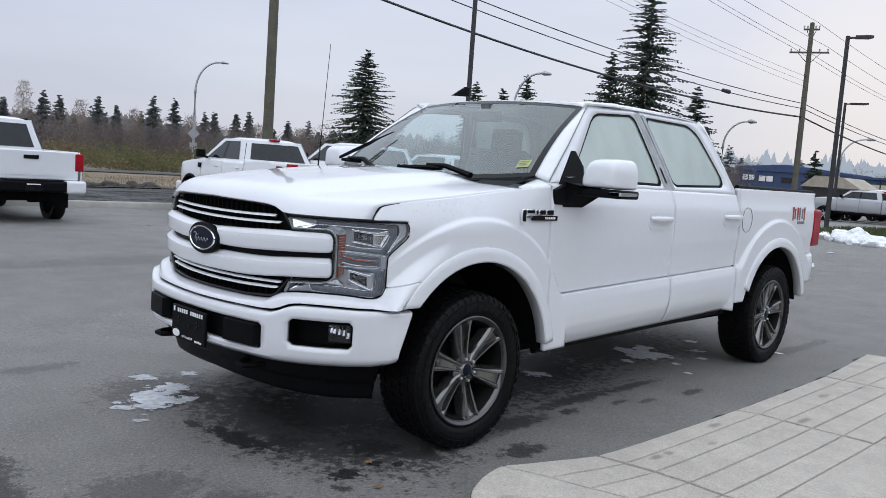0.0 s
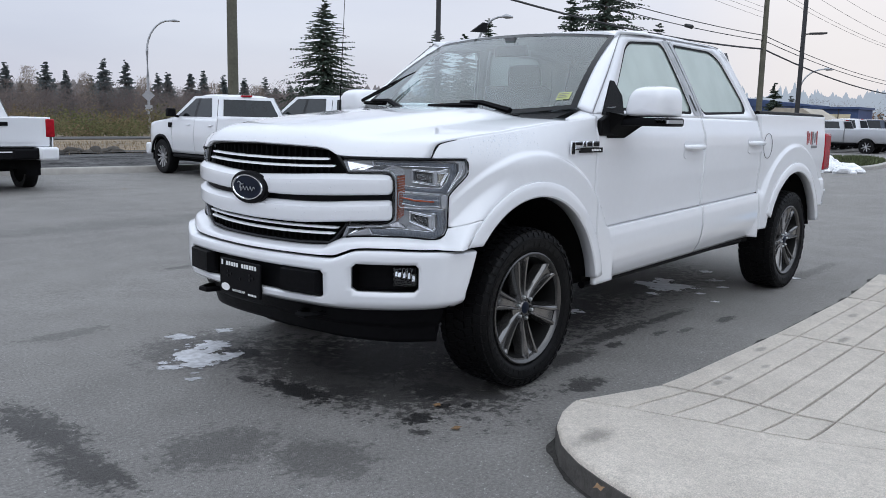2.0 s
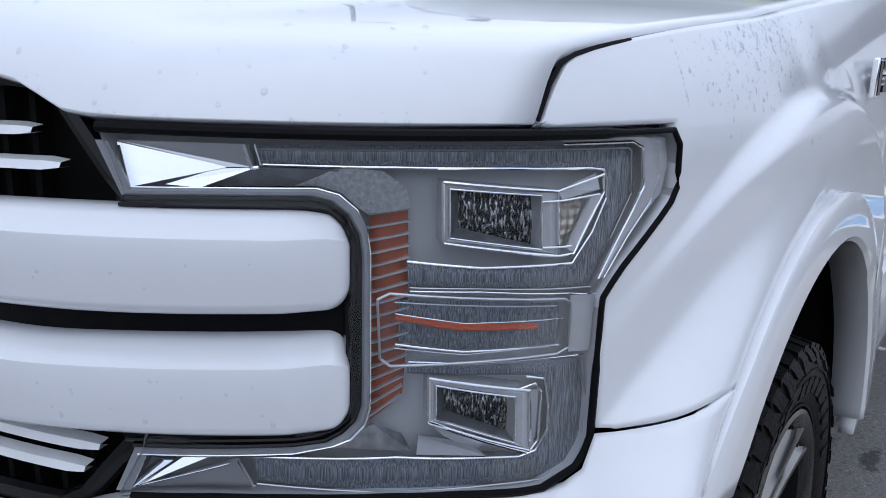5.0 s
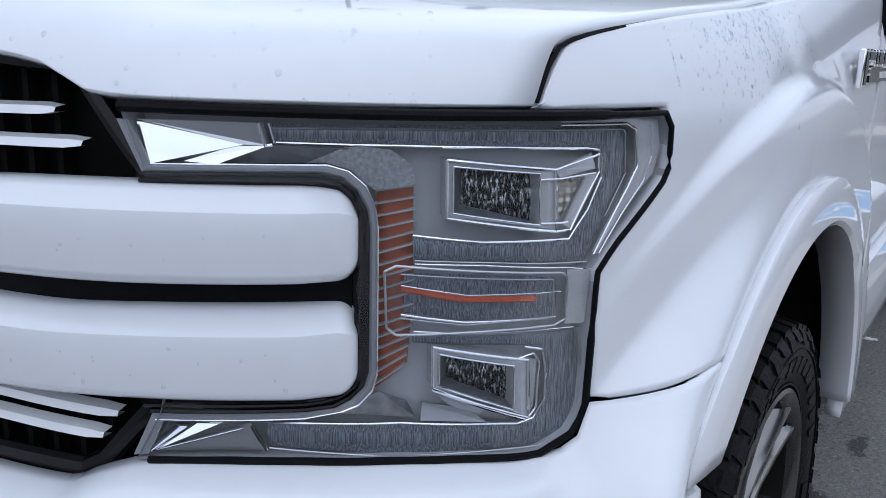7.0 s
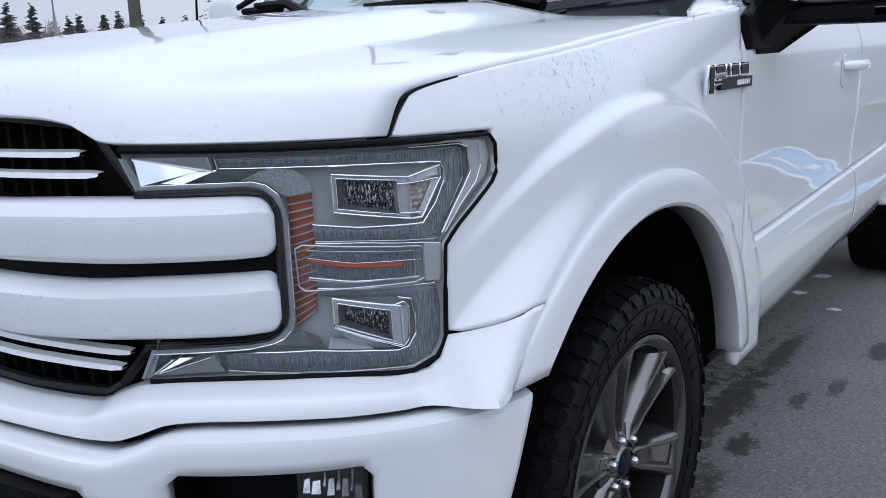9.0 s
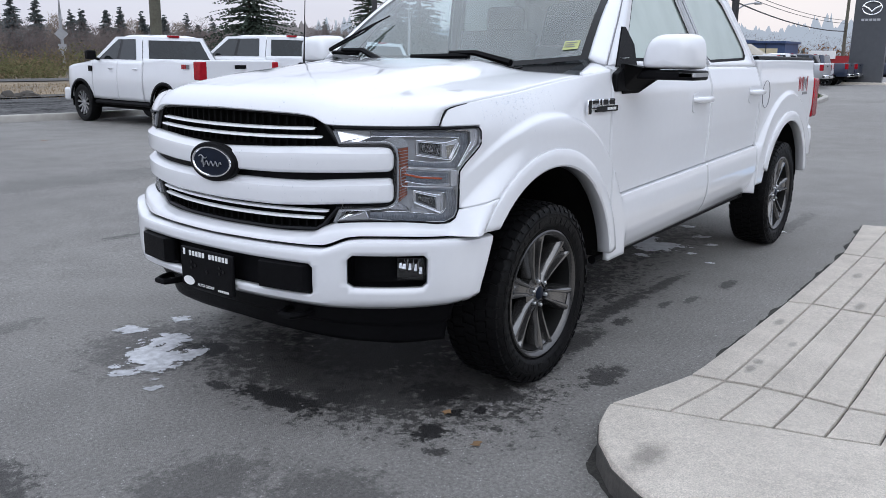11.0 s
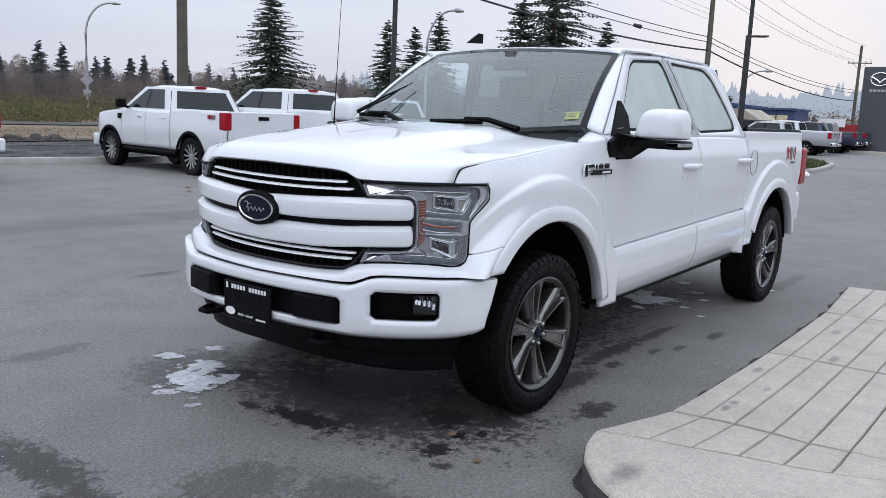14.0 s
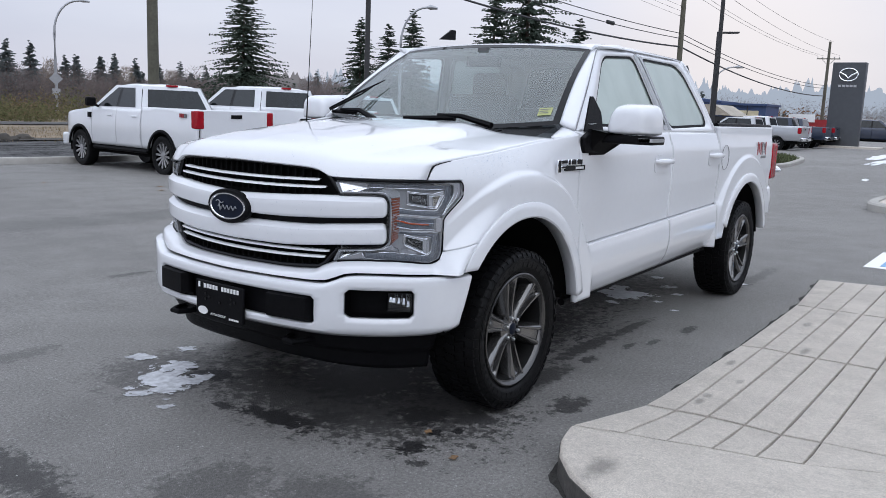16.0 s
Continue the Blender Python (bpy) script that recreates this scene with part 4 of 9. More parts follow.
def bump_off(s, v):
    a = abs(s)
    base = lerp(a, [(0, 0.09), (sy(0.5), 0.098), (sx(0.7), 0.088), (sx(0.57), 0.082), (sx(0.50), 0.086), (sx(0.45), 0.084)])
    return base * soft(v, [(0, 0.55), (0.12, 0.92), (0.5, 1.0), (0.9, 1.0), (0.975, 0.95), (1, 0.7)])


def bump_lo(s):
    a = abs(s)
    return lerp(a, [(0, 0.485), (sy(0.55), 0.485), (sx(0.6), 0.492), (sx(0.50), 0.50), (sx(0.45), 0.51)])


def bump_hi(s):
    return gap_s(s) - 0.004


def bumper_sheet():
    """One skin with chamfered openings for the fog lamps and the middle recess."""
    end, f0, f1, c0 = sx(0.447), sy(FOG[0]), sy(FOG[1]), sy(0.505)
    half = [c0 * k / 24 for k in range(24)] + [c0 - 0.014, c0] + [c0 + (f0 - c0) * k / 4 for k in range(1, 4)] + [f0, f0 + 0.022] + [f0 + 0.022 + (f1 - f0 - 0.038) * k / 8 for k in range(1, 8)] + [f1 - 0.016, f1] + [f1 + (end - f1) * k / 26 for k in range(1, 27)]
    half = sorted(half)
    cols = [-v for v in half[:0:-1]] + half
    bm = bmesh.new()
    table = []
    for s in cols:
        lo_, hi_ = bump_lo(s), bump_hi(s)
        z = [lo_, lo_ + 0.25 * (0.535 - lo_), lo_ + 0.5 * (0.535 - lo_), lo_ + 0.8 * (0.535 - lo_), 0.535, 0.549, 0.574, 0.590, 0.604, 0.625, 0.647, 0.661]
        f1z = min(0.703, 0.661 + (hi_ - 0.661) * 0.45)
        z += [0.661 + (f1z - 0.661) * 0.55, f1z]
        z += [f1z + (hi_ - f1z) * q for q in (0.3, 0.55, 0.75, 0.88, 0.95, 1.0)]
        rear = 0.05 * max(0.0, (abs(s) - f1) / (end - f1)) ** 2
        table.append([bm.verts.new(nose(math.copysign(abs(s) - rear * min(1.0, (hi_ - q) / 0.2), s) if rear else s, q, bump_off(s, (q - lo_) / (hi_ - lo_)))) for q in z])
        # a shelf turns in under the valance
        table[-1].append(bm.verts.new(nose(s, hi_ + 0.001, bump_off(s, 1.0) - 0.035)))
    def near(v, w):
        return abs(v - w) < 1e-6
    rows = len(table[0])
    for i in range(len(cols) - 1):
        a_, b_ = abs(cols[i]), abs(cols[i + 1])
        lo_, hi_ = min(a_, b_), max(a_, b_)
        for j in range(rows - 1):
            quad = [table[i][j], table[i + 1][j], table[i + 1][j + 1], table[i][j + 1]]
            in_c = hi_ <= c0 + 1e-6 and 4 <= j <= 10
            in_f = lo_ >= f0 - 1e-6 and hi_ <= f1 + 1e-6 and 6 <= j <= 12
            if not (in_c or in_f):
                bm.faces.new(quad)
                continue
            outer = (in_c and near(hi_, c0)) or (in_f and (near(lo_, f0) or near(hi_, f1)))
            ends = (in_c and j in (4, 10)) or (in_f and j in (6, 12))
            if outer and ends:
                up_ = j in (10, 12)
                far_ = near(hi_, c0) or near(hi_, f1)
                edge_i = (i + 1 if b_ > a_ else i) if far_ else (i if b_ > a_ else i + 1)
                jj = j + 1 if up_ else j
                keep = table[edge_i][jj]
                k = quad.index(keep)
                bm.faces.new((quad[k], quad[(k + 1) % 4], quad[(k - 1) % 4]))
    return bm


bumper = part("front_bumper", bumper_sheet(), PAINT, truck)
thick(bumper, 0.03)
# black recess with tow hooks and covers
part("bumper_recess", sheet(lambda u, v: nose(sy(-0.52 + 1.04 * u), 0.51 + 0.18 * v, 0.045), 30, 3), BLACK, bumper)
for m, y0, y1 in ((1, 0.262, 0.498), (-1, 0.265, 0.50)):
    def f(u, v, m=m, y0=y0, y1=y1):
        e = max(abs(2 * u - 1), abs(2 * v - 1))
        d = 0.112 - 0.055 * max(0.0, (e - 0.80) / 0.2)
        return nose(m * sy(y0 + (y1 - y0) * u), 0.537 + 0.125 * v, d)
    thick(part("hook_cover", sheet(f, 20, 20), BLACK, bumper, "black plastic tow-hook cover"), 0.03)
    bm = bmesh.new()
    hx, hy = 0.93, m * 0.40
    tube(bm, [(hx - 0.15, hy - 0.05, 0.44), (hx + 0.02, hy - 0.05, 0.44), (hx + 0.07, hy - 0.02, 0.44), (hx + 0.07, hy + 0.03, 0.44), (hx + 0.02, hy + 0.05, 0.44), (hx - 0.12, hy + 0.05, 0.44)], 0.014, 8)
    part("tow_hook", bm, BLACK, bumper)
    # fog lamp pocket
    def pk(u, v, m=m):
        return nose(m * sy(FOG[0] - 0.012 + (FOG[1] - FOG[0] + 0.024) * u), FOG[2] - 0.012 + (FOG[3] - FOG[2] + 0.024) * v, 0.066 + (-0.09 if 0.01 < u < 0.99 and 0.01 < v < 0.99 else 0.0))
    part("fog_pocket", sheet(pk, 20, 14), BLACK, bumper)
    # a black box with a clear front, and narrow mirror facets leaning up or down inside
    bm = bmesh.new()
    prism(bm, [nose(m * sy(y), z, 0.006) for y, z in ((0.750, 0.604), (0.824, 0.594), (0.824, 0.688), (0.750, 0.690))], nose(m * sy(0.785), 0, 0.040) - nose(m * sy(0.785), 0, 0.006))
    fog = part("fog_lamp", bm, GLOSSBLACK, bumper, "square black fog lamp with bright mirror facets")
    bevel(fog, 0.010, 3)
    for y0_, y1_, lean, z0_ in ((0.758, 0.7655, 0.016, 0.646), (0.7665, 0.776, 0.020, 0.643), (0.777, 0.781, -0.012, 0.640), (0.782, 0.7895, 0.018, 0.639), (0.7905, 0.795, -0.010, 0.636), (0.796, 0.803, 0.017, 0.634), (0.804, 0.8065, -0.010, 0.630), (0.8075, 0.8155, 0.019, 0.622)):
        z1_ = 0.683 - 0.06 * (y0_ - 0.758)
        bm = bmesh.new()
        prism(bm, [nose(m * sy(y0_ + 0.006 * (z1_ - 0.64) / 0.05), z1_, 0.048 - abs(lean) * (lean > 0)), nose(m * sy(y1_), z1_, 0.048 - abs(lean) * (lean > 0)), nose(m * sy(y1_), z0_, 0.046 + min(0, lean)), nose(m * sy(y0_), z0_, 0.046 + min(0, lean))], nose(m * sy(0.785), 0, 0.0) - nose(m * sy(0.785), 0, 0.006))
        part("facet", bm, FACET, fog, smooth=False)
    pane_ = part("fog_lens", sheet(lambda u, v, m=m: nose(m * sy(0.7535 + 0.067 * u), 0.601 + 0.083 * v, 0.054 + 0.004 * math.sin(math.pi * v)), 8, 8), LENS, fog)
    pane_.visible_shadow = False
# licence bracket
plate = bmesh.new()
box(plate, 1.035, 1.05, -0.172, 0.160, 0.474, 0.645)
bracket = part("plate_bracket", plate, BLACK, bumper, "black dealer plate bracket with white lettering bars")
bevel(bracket, 0.006)
for y, z, h, w in [(-0.145, 0.624, 0.026, 0.012)] + [(-0.105 + 0.021 * k, 0.622, 0.02, 0.013) for k in range(12) if k != 5] + [(0.070 + 0.0115 * k, 0.488, 0.009, 0.007) for k in range(6)]:
    part("lettering_bar", boxed(1.0495, 1.0525, y - w / 2, y + w / 2, z - h / 2, z + h / 2), WHITE, bracket, smooth=False)
part("lettering", letters("AUTO GROUP", 0.0165, (1.0505, -0.066, 0.487)), WHITE, bracket, "small white capitals", smooth=False)
bm = bmesh.new()
prism(bm, [(1.0505, -0.12 + 0.035 * math.cos(a), 0.502 + 0.019 * math.sin(a)) for a in [2 * math.pi * k / 24 for k in range(24)]], (0.002, 0, 0))
part("oval_mark", bm, WHITE, bracket)
for y, z in ((-0.1, 0.585), (-0.1, 0.56), (0.08, 0.585), (0.08, 0.56), (-0.075, 0.572), (0.105, 0.572), (0, 0.555)):
    part("bracket_stud", tubed([(1.048, y, z), (1.053, y, z)], 0.008, 8), GLOSSBLACK, bracket)
# air dam
def dam(u, v):
    s1 = sx(0.55)
    s = -s1 + 2 * s1 * u
    top, lo = bump_lo(s) + 0.01, lerp(abs(s), [(0, 0.335), (sy(0.55), 0.32), (sx(0.6), 0.305), (s1, 0.30)])
    z = lo + (top - lo) * v
    return nose(s, z, lerp(v, [(0, -0.06), (0.45, -0.035), (0.5, -0.015), (1, 0.03)]) - 0.03 * lerp(abs(s), [(0, 0), (sx(0.75), 0.0), (s1, 1.0)]))
thick(part("air_dam", sheet(dam, 90, 12), BLACK, truck, "black lower air dam"), 0.02)

# underbody, sills
part("underbody", boxed(-4.4, 0.60, -0.60, 0.60, 0.34, 0.52), DARK, truck)
part("floor_pan", boxed(-3.02, -0.62, -0.90, 0.90, 0.455, 0.52), DARK, truck)
for ax_ in (0.0, RX):
    part("axle", tubed([(ax_, -0.78, 0.40), (ax_, -0.15, 0.38), (ax_, 0.0, 0.36), (ax_, 0.15, 0.38), (ax_, 0.78, 0.40)], [0.05, 0.06, 0.14, 0.06, 0.05], 10), DARK, truck)
for m in (1, -1):
    bm = bmesh.new()
    tube(bm, [(-0.62, 0.90 * m, 0.432), (-2.86, 0.90 * m, 0.482)], 0.022, 8)
    part("side_step", bm, BLACK, truck, "black retracted side step")
# cab shell: roof, pillars, cowl
def roof(u, v):
    y = -0.735 + 1.47 * u
    k = abs(y) / 0.735
    xf_, xr_ = -1.14 - 0.06 * k**2, -2.93 + 0.10 * k**4
    x = xf_ + (xr_ - xf_) * v
    z = soft(v, [(0, 1.905), (0.12, 1.932), (0.4, 1.948), (0.7, 1.942), (0.92, 1.905), (1, 1.855)]) - 0.012 * k**2 - 0.04 * max(0, (k - 0.85) / 0.15) ** 2
    return (x, y, z)
cab = part("cab_roof", sheet(roof, 40, 40), PAINT, truck)
thick(cab, 0.03)


def shield_pt(u, v):
    y0, y1 = -0.845 + 1.69 * u, -0.70 + 1.40 * u
    k = abs(2 * u - 1)
    lo = Vector((-0.40 - 0.18 * k**2, y0, 1.375 + 0.055 * k**2))
    hi = Vector((-1.14 - 0.06 * k**2, y1, 1.905 - 0.032 * k**2))
    p = lo.lerp(hi, v)
    p.z += 0.02 * math.sin(math.pi * v)
    p.x += 0.02 * math.sin(math.pi * v)
    return p


shield = part("windshield", sheet(shield_pt, 40, 16), SHIELD, truck, "clear windshield")
shield.visible_shadow = False
bm = bmesh.new()
for vs_ in ((-0.012, 0.03), (0.955, 1.0)):
    grid(bm, lambda u, v: shield_pt(u, vs_[0] + (vs_[1] - vs_[0]) * v) + Vector((0.001, 0, 0.001)), 40, 2)
for us_ in ((0.0, 0.022), (0.978, 1.0)):
    grid(bm, lambda u, v: shield_pt(us_[0] + (us_[1] - us_[0]) * u, v) + Vector((0.001, 0, 0.001)), 2, 16)
part("windshield_border", bm, GLOSSBLACK, shield)
part("windshield_sticker", sheet(lambda u, v: shield_pt(0.922 + 0.043 * u, 0.092 + 0.080 * v) + Vector((0.004, 0, 0.003)), 4, 2), YELLOW, shield, "yellow-green price sticker")
for v0, w in ((0.148, 0.034), (0.128, 0.026), (0.110, 0.030)):
    part("print_bar", sheet(lambda u, v: shield_pt(0.926 + w * u, v0 + 0.008 * v) + Vector((0.006, 0, 0.005)), 2, 1), GREYPRINT, shield)
for m in (1, -1):
    # a-pillar and roof rail
    def pil(u, v, m=m):
        a = shield_pt(1.0, v * 1.0)
        zb = 1.40 + (1.872 - 1.40) * v
        xb = -0.60 + (-1.16 + 0.60) * v
        b = Vector((xb, green_y(zb) + 0.0, zb))
        p = a.lerp(b, u)
        p.x += 0.012 * math.sin(math.pi * u)
        p.y += 0.012 * math.sin(math.pi * u)
        return (p.x, p.y * m, p.z)
    thick(part("a_pillar", sheet(pil, 6, 20), PAINT, truck), 0.02)
    def railf(u, v, m=m):
        x = -1.16 - 1.46 * u
        z0 = 1.872 + 0.033 * min(1, u / 0.35) - 0.004 * u
        r = roof(1.0, min(1, max(0, (-x - 1.20) / 1.63)))
        a, b = Vector((x, green_y(z0), z0)), Vector((x, r[1], r[2] if u < 0.95 else r[2]))
        p = a.lerp(b, v)
        p.z += 0.012 * math.sin(math.pi * v)
        return (p.x, p.y * m, p.z)
    thick(part("roof_rail", sheet(railf, 24, 5), PAINT, truck), 0.02)
    def cpil(u, v, m=m):
        z = 1.405 + (1.90 - 1.405) * v
        xa = -2.935 + (-2.62 + 2.935) * v
        xb = -2.95 + (-2.83 + 2.95) * v
        p = Vector((xa + (xb - xa) * u, green_y(z) - 0.10 * u**2, z))
        return (p.x, p.y * m, p.z)
    thick(part("rear_pillar", sheet(cpil, 5, 16), PAINT, truck), 0.02)
part("cab_rear_wall", sheet(lambda u, v: (-2.94 + 0.10 * v, -0.85 + 1.7 * u + (0.14 - 0.28 * u) * v, 0.6 + 0.85 * v), 6, 6), PAINT, truck)
rw = part("rear_window", sheet(lambda u, v: (-2.93 + 0.12 * v, (-0.83 + 1.66 * u) * (1 - 0.13 * v), 1.42 + 0.46 * v), 8, 6), TINTED, truck)
rw.visible_shadow = False
part("cowl", sheet(lambda u, v: (-0.25 - 0.07 * abs(2 * u - 1) ** 2 - (0.17 + 0.10 * abs(2 * u - 1) ** 2) * v, -0.82 + 1.64 * u, 1.345 + 0.03 * v + 0.035 * abs(2 * u - 1) ** 2 * v), 40, 4), BLACK, truck)
# bed interior and tailgate
bm = bmesh.new()
box(bm, -4.55, -2.99, -0.84, 0.84, 0.86, 0.90)
box(bm, -3.03, -2.98, -0.88, 0.88, 0.8, 1.42)
part("bed_floor", bm, BLACK, truck)
tg = part("tailgate", boxed(-4.60, -4.54, -0.85, 0.85, 0.80, 1.42), PAINT, truck)
bevel(tg, 0.02)
rb = part("rear_bumper", boxed(-4.78, -4.60, -0.93, 0.93, 0.62, 0.80), CHROME, truck, "chrome rear bumper")
bevel(rb, 0.04)


# wheels
def tyre_mesh():
    bm = bmesh.new()
    prof = [(0.280, 0.10), (0.300, 0.125), (0.335, 0.136), (0.365, 0.137), (0.385, 0.130), (0.397, 0.118), (0.400, 0.09), (0.400, -0.09), (0.397, -0.118), (0.385, -0.130), (0.365, -0.137), (0.335, -0.136), (0.300, -0.125), (0.280, -0.10)]
    lathe(bm, prof, 72)
    return bm


def tread_mesh():
    bm = bmesh.new()
    n = 52
    for k in range(n):
        a = 2 * math.pi * k / n
        for j, (y0, y1, w, sh) in enumerate(((-0.128, -0.088, 0.034, 0.0), (-0.080, -0.034, 0.030, 0.5), (-0.027, 0.027, 0.028, 0.2), (0.034, 0.080, 0.030, 0.5), (0.088, 0.128, 0.034, 0.0))):
            aa = a + sh * 2 * math.pi / n
            if j == 4 or j == 0:
                aa += (k % 2) * 0.01
            t = Vector((-math.sin(aa), 0, math.cos(aa)))
            r = Vector((math.cos(aa), 0, math.sin(aa)))
            sk = 0.010 if j % 2 else -0.008
            r0, r1 = 0.392, 0.4075 if j in (1, 2, 3) else 0.405
            vs = []
            for yy in (y0, y1):
                for ww in (-w / 2, w / 2):
                    for rr in (r0, r1):
                        rr2 = rr - (0.006 if (j == 0 and yy == y0) or (j == 4 and yy == y1) else 0)
                        vs.append(bm.verts.new(r * rr2 + t * (ww + (sk if yy == y1 else 0)) + Vector((0, yy, 0))))
            for f in ((0, 1, 3, 2), (4, 6, 7, 5), (0, 4, 5, 1), (2, 3, 7, 6), (1, 5, 7, 3)):
                bm.faces.new([vs[i] for i in f])
        # shoulder lug running onto the outer sidewall
        for sgn in (1, -1):
            aa = a + (k % 2) * 0.01
            t = Vector((-math.sin(aa), 0, math.cos(aa)))
            r = Vector((math.cos(aa), 0, math.sin(aa)))
            ln = 0.366 if k % 2 else 0.375
            q = [(0.399, 0.120), (0.385, 0.1345), (ln, 0.1415), (ln, 0.134), (0.385, 0.126)]
            a_ = [bm.verts.new(r * rr + t * 0.015 + Vector((0, sgn * yy, 0))) for rr, yy in q]
            b_ = [bm.verts.new(r * rr - t * 0.015 + Vector((0, sgn * yy, 0))) for rr, yy in q]
            bm.faces.new(a_)
            bm.faces.new(b_[::-1])
            for i in range(5):
                j = (i + 1) % 5
                bm.faces.new((a_[i], b_[i], b_[j], a_[j]))
    return bm


def sidewall_mesh():
    """Two raised rings and a ring of moulded blocks on the outer sidewall."""
    bm = bmesh.new()
    for r0, r1, y in ((0.2925, 0.2975, 0.1245), (0.357, 0.361, 0.1385)):
        lathe(bm, [(r0, y - 0.006), (r0 + 0.001, y + 0.0015), (r1 - 0.001, y + 0.0015), (r1, y - 0.006)], 72)
    for k in range(44):
        if k % 22 in (0, 1, 12):
            continue
        a0 = 2 * math.pi * k / 44
        wide = 0.045 if k % 11 < 7 else 0.02
        loop = []
        for rr, da in ((0.318, -wide), (0.346, -wide), (0.346, wide), (0.318, wide)):
            loop.append((rr * math.cos(a0 + da * 1.1), 0.1325 if rr < 0.33 else 0.1365, rr * math.sin(a0 + da * 1.1)))
        prism(bm, loop, (0, 0.0022, 0))
    return bm


def rim_barrel():
    bm = bmesh.new()
    lathe(bm, [(0.258, 0.108), (0.250, 0.09), (0.245, 0.05), (0.24, -0.10), (0.0, -0.11)], 72)
    return bm


def rim_lip():
    bm = bmesh.new()
    lathe(bm, [(0.286, 0.112), (0.288, 0.126), (0.281, 0.129), (0.270, 0.123), (0.262, 0.112), (0.257, 0.095)], 72)
    return bm


def spoke_mesh():
    """Six broad spokes, each of two ribs with a groove between, opening towards the rim."""
    bm = bmesh.new()
    for k in range(6):
        a = 2 * math.pi * k / 6 + math.pi / 2
        r = Vector((math.cos(a), 0, math.sin(a)))
        t = Vector((-math.sin(a), 0, math.cos(a)))
        secs = []
        for rr, w, d, g in ((0.046, 0.022, 0.100, 0.004), (0.075, 0.028, 0.094, 0.012), (0.13, 0.036, 0.098, 0.022), (0.19, 0.045, 0.107, 0.027), (0.24, 0.054, 0.116, 0.022), (0.262, 0.062, 0.120, 0.012), (0.280, 0.076, 0.122, 0.005)):
            line = [(-w - 0.010, d - 0.065), (-w - 0.003, d - 0.020), (-w * 0.80, d - 0.002), (-w * 0.66, d), (-w * 0.50, d - 0.002), (-w * 0.40, d - g), (w * 0.40, d - g), (w * 0.50, d - 0.002), (w * 0.66, d), (w * 0.80, d - 0.002), (w + 0.003, d - 0.020), (w + 0.010, d - 0.065)]
            secs.append([bm.verts.new(r * rr + t * q + Vector((0, yy, 0))) for q, yy in line])
        for s0, s1 in zip(secs, secs[1:]):
            for i in range(11):
                bm.faces.new((s0[i], s0[i + 1], s1[i + 1], s1[i]))
    return bm


def hub_mesh():
    bm = bmesh.new()
    lathe(bm, [(0.0, 0.100), (0.034, 0.100), (0.038, 0.094), (0.06, 0.090), (0.085, 0.082), (0.09, 0.04), (0.0, 0.04)], 36)
    return bm


def cap_mesh():
    bm = bmesh.new()
    lathe(bm, [(0.0, 0.106), (0.026, 0.105), (0.032, 0.100), (0.033, 0.09)], 32)
    return bm


def nut_mesh():
    bm = bmesh.new()
    lathe(bm, [(0.0, 0.108), (0.006, 0.108), (0.0095, 0.104), (0.010, 0.085)], 6, centre=(0.0575, 0, 0))
    return bm


def disc_mesh():
    bm = bmesh.new()
    lathe(bm, [(0.0, 0.01), (0.165, 0.01), (0.165, -0.015), (0.0, -0.015)], 40)
    return bm


wheel_root = part("wheel", tyre_mesh(), RUBBER, truck, "all-terrain tyre on six-spoke grey alloy wheel")
part("tread", tread_mesh(), RUBBER, wheel_root, smooth=False)
part("sidewall_relief", sidewall_mesh(), RUBBER, wheel_root)
rim = part("rim", rim_lip(), RIMFACE, wheel_root, "dark grey machined alloy rim")
part("barrel", rim_barrel(), BARREL, rim)
part("spokes", spoke_mesh(), RIMGREY, wheel_root)
part("hub", hub_mesh(), RIMGREY, wheel_root)
part("centre_cap", cap_mesh(), BLUEOVAL, wheel_root, "dark blue centre cap")
part("brake_disc", disc_mesh(), DARK, wheel_root)
nut = nut_mesh()
nut_ob = part("lug_nut", nut, SATIN, wheel_root)
for k in range(6):
    o = nut_ob if k == 0 else new("lug_nut", nut_ob.data)
    o.parent = wheel_root
    o.rotation_euler = (0, radians(60 * k + 30), 0)
wheel_root.matrix_basis = pose(0, 0.86, 0.4075, 0, 12, 0)
copy_thing(wheel_root, pose(RX, 0.86, 0.4075, 0, 40, 0))
copy_thing(wheel_root, pose(0, -0.86, 0.4075, 0, 25, 180))
copy_thing(wheel_root, pose(RX, -0.86, 0.4075, 0, 5, 180))


# ---- headlamps ----
def ribbed(name, colour, rough, metal, pitch):
    m = material(name, colour, rough, metal, 0.15, 60)
    n, l = m.node_tree.nodes, m.node_tree.links
    co = n.new("ShaderNodeTexCoord")
    heights = []
    for axis, sc in (("X", pitch), ("Z", pitch * 0.8)):
        w = n.new("ShaderNodeTexWave")
        w.bands_direction = axis
        w.inputs["Scale"].default_value = sc
        w.inputs["Distortion"].default_value = 0.6
        l.new(co.outputs["Object"], w.inputs["Vector"])
        heights.append(w.outputs["Fac"])
    add = n.new("ShaderNodeMath")
    add.operation = "ADD"
    l.new(heights[0], add.inputs[0])
    l.new(heights[1], add.inputs[1])
    bp = n.new("ShaderNodeBump")
    bp.inputs["Strength"].default_value, bp.inputs["Distance"].default_value = 0.9, 0.003
    l.new(add.outputs[0], bp.inputs["Height"])
    l.new(bp.outputs["Normal"], n["Principled BSDF"].inputs["Normal"])
    return m


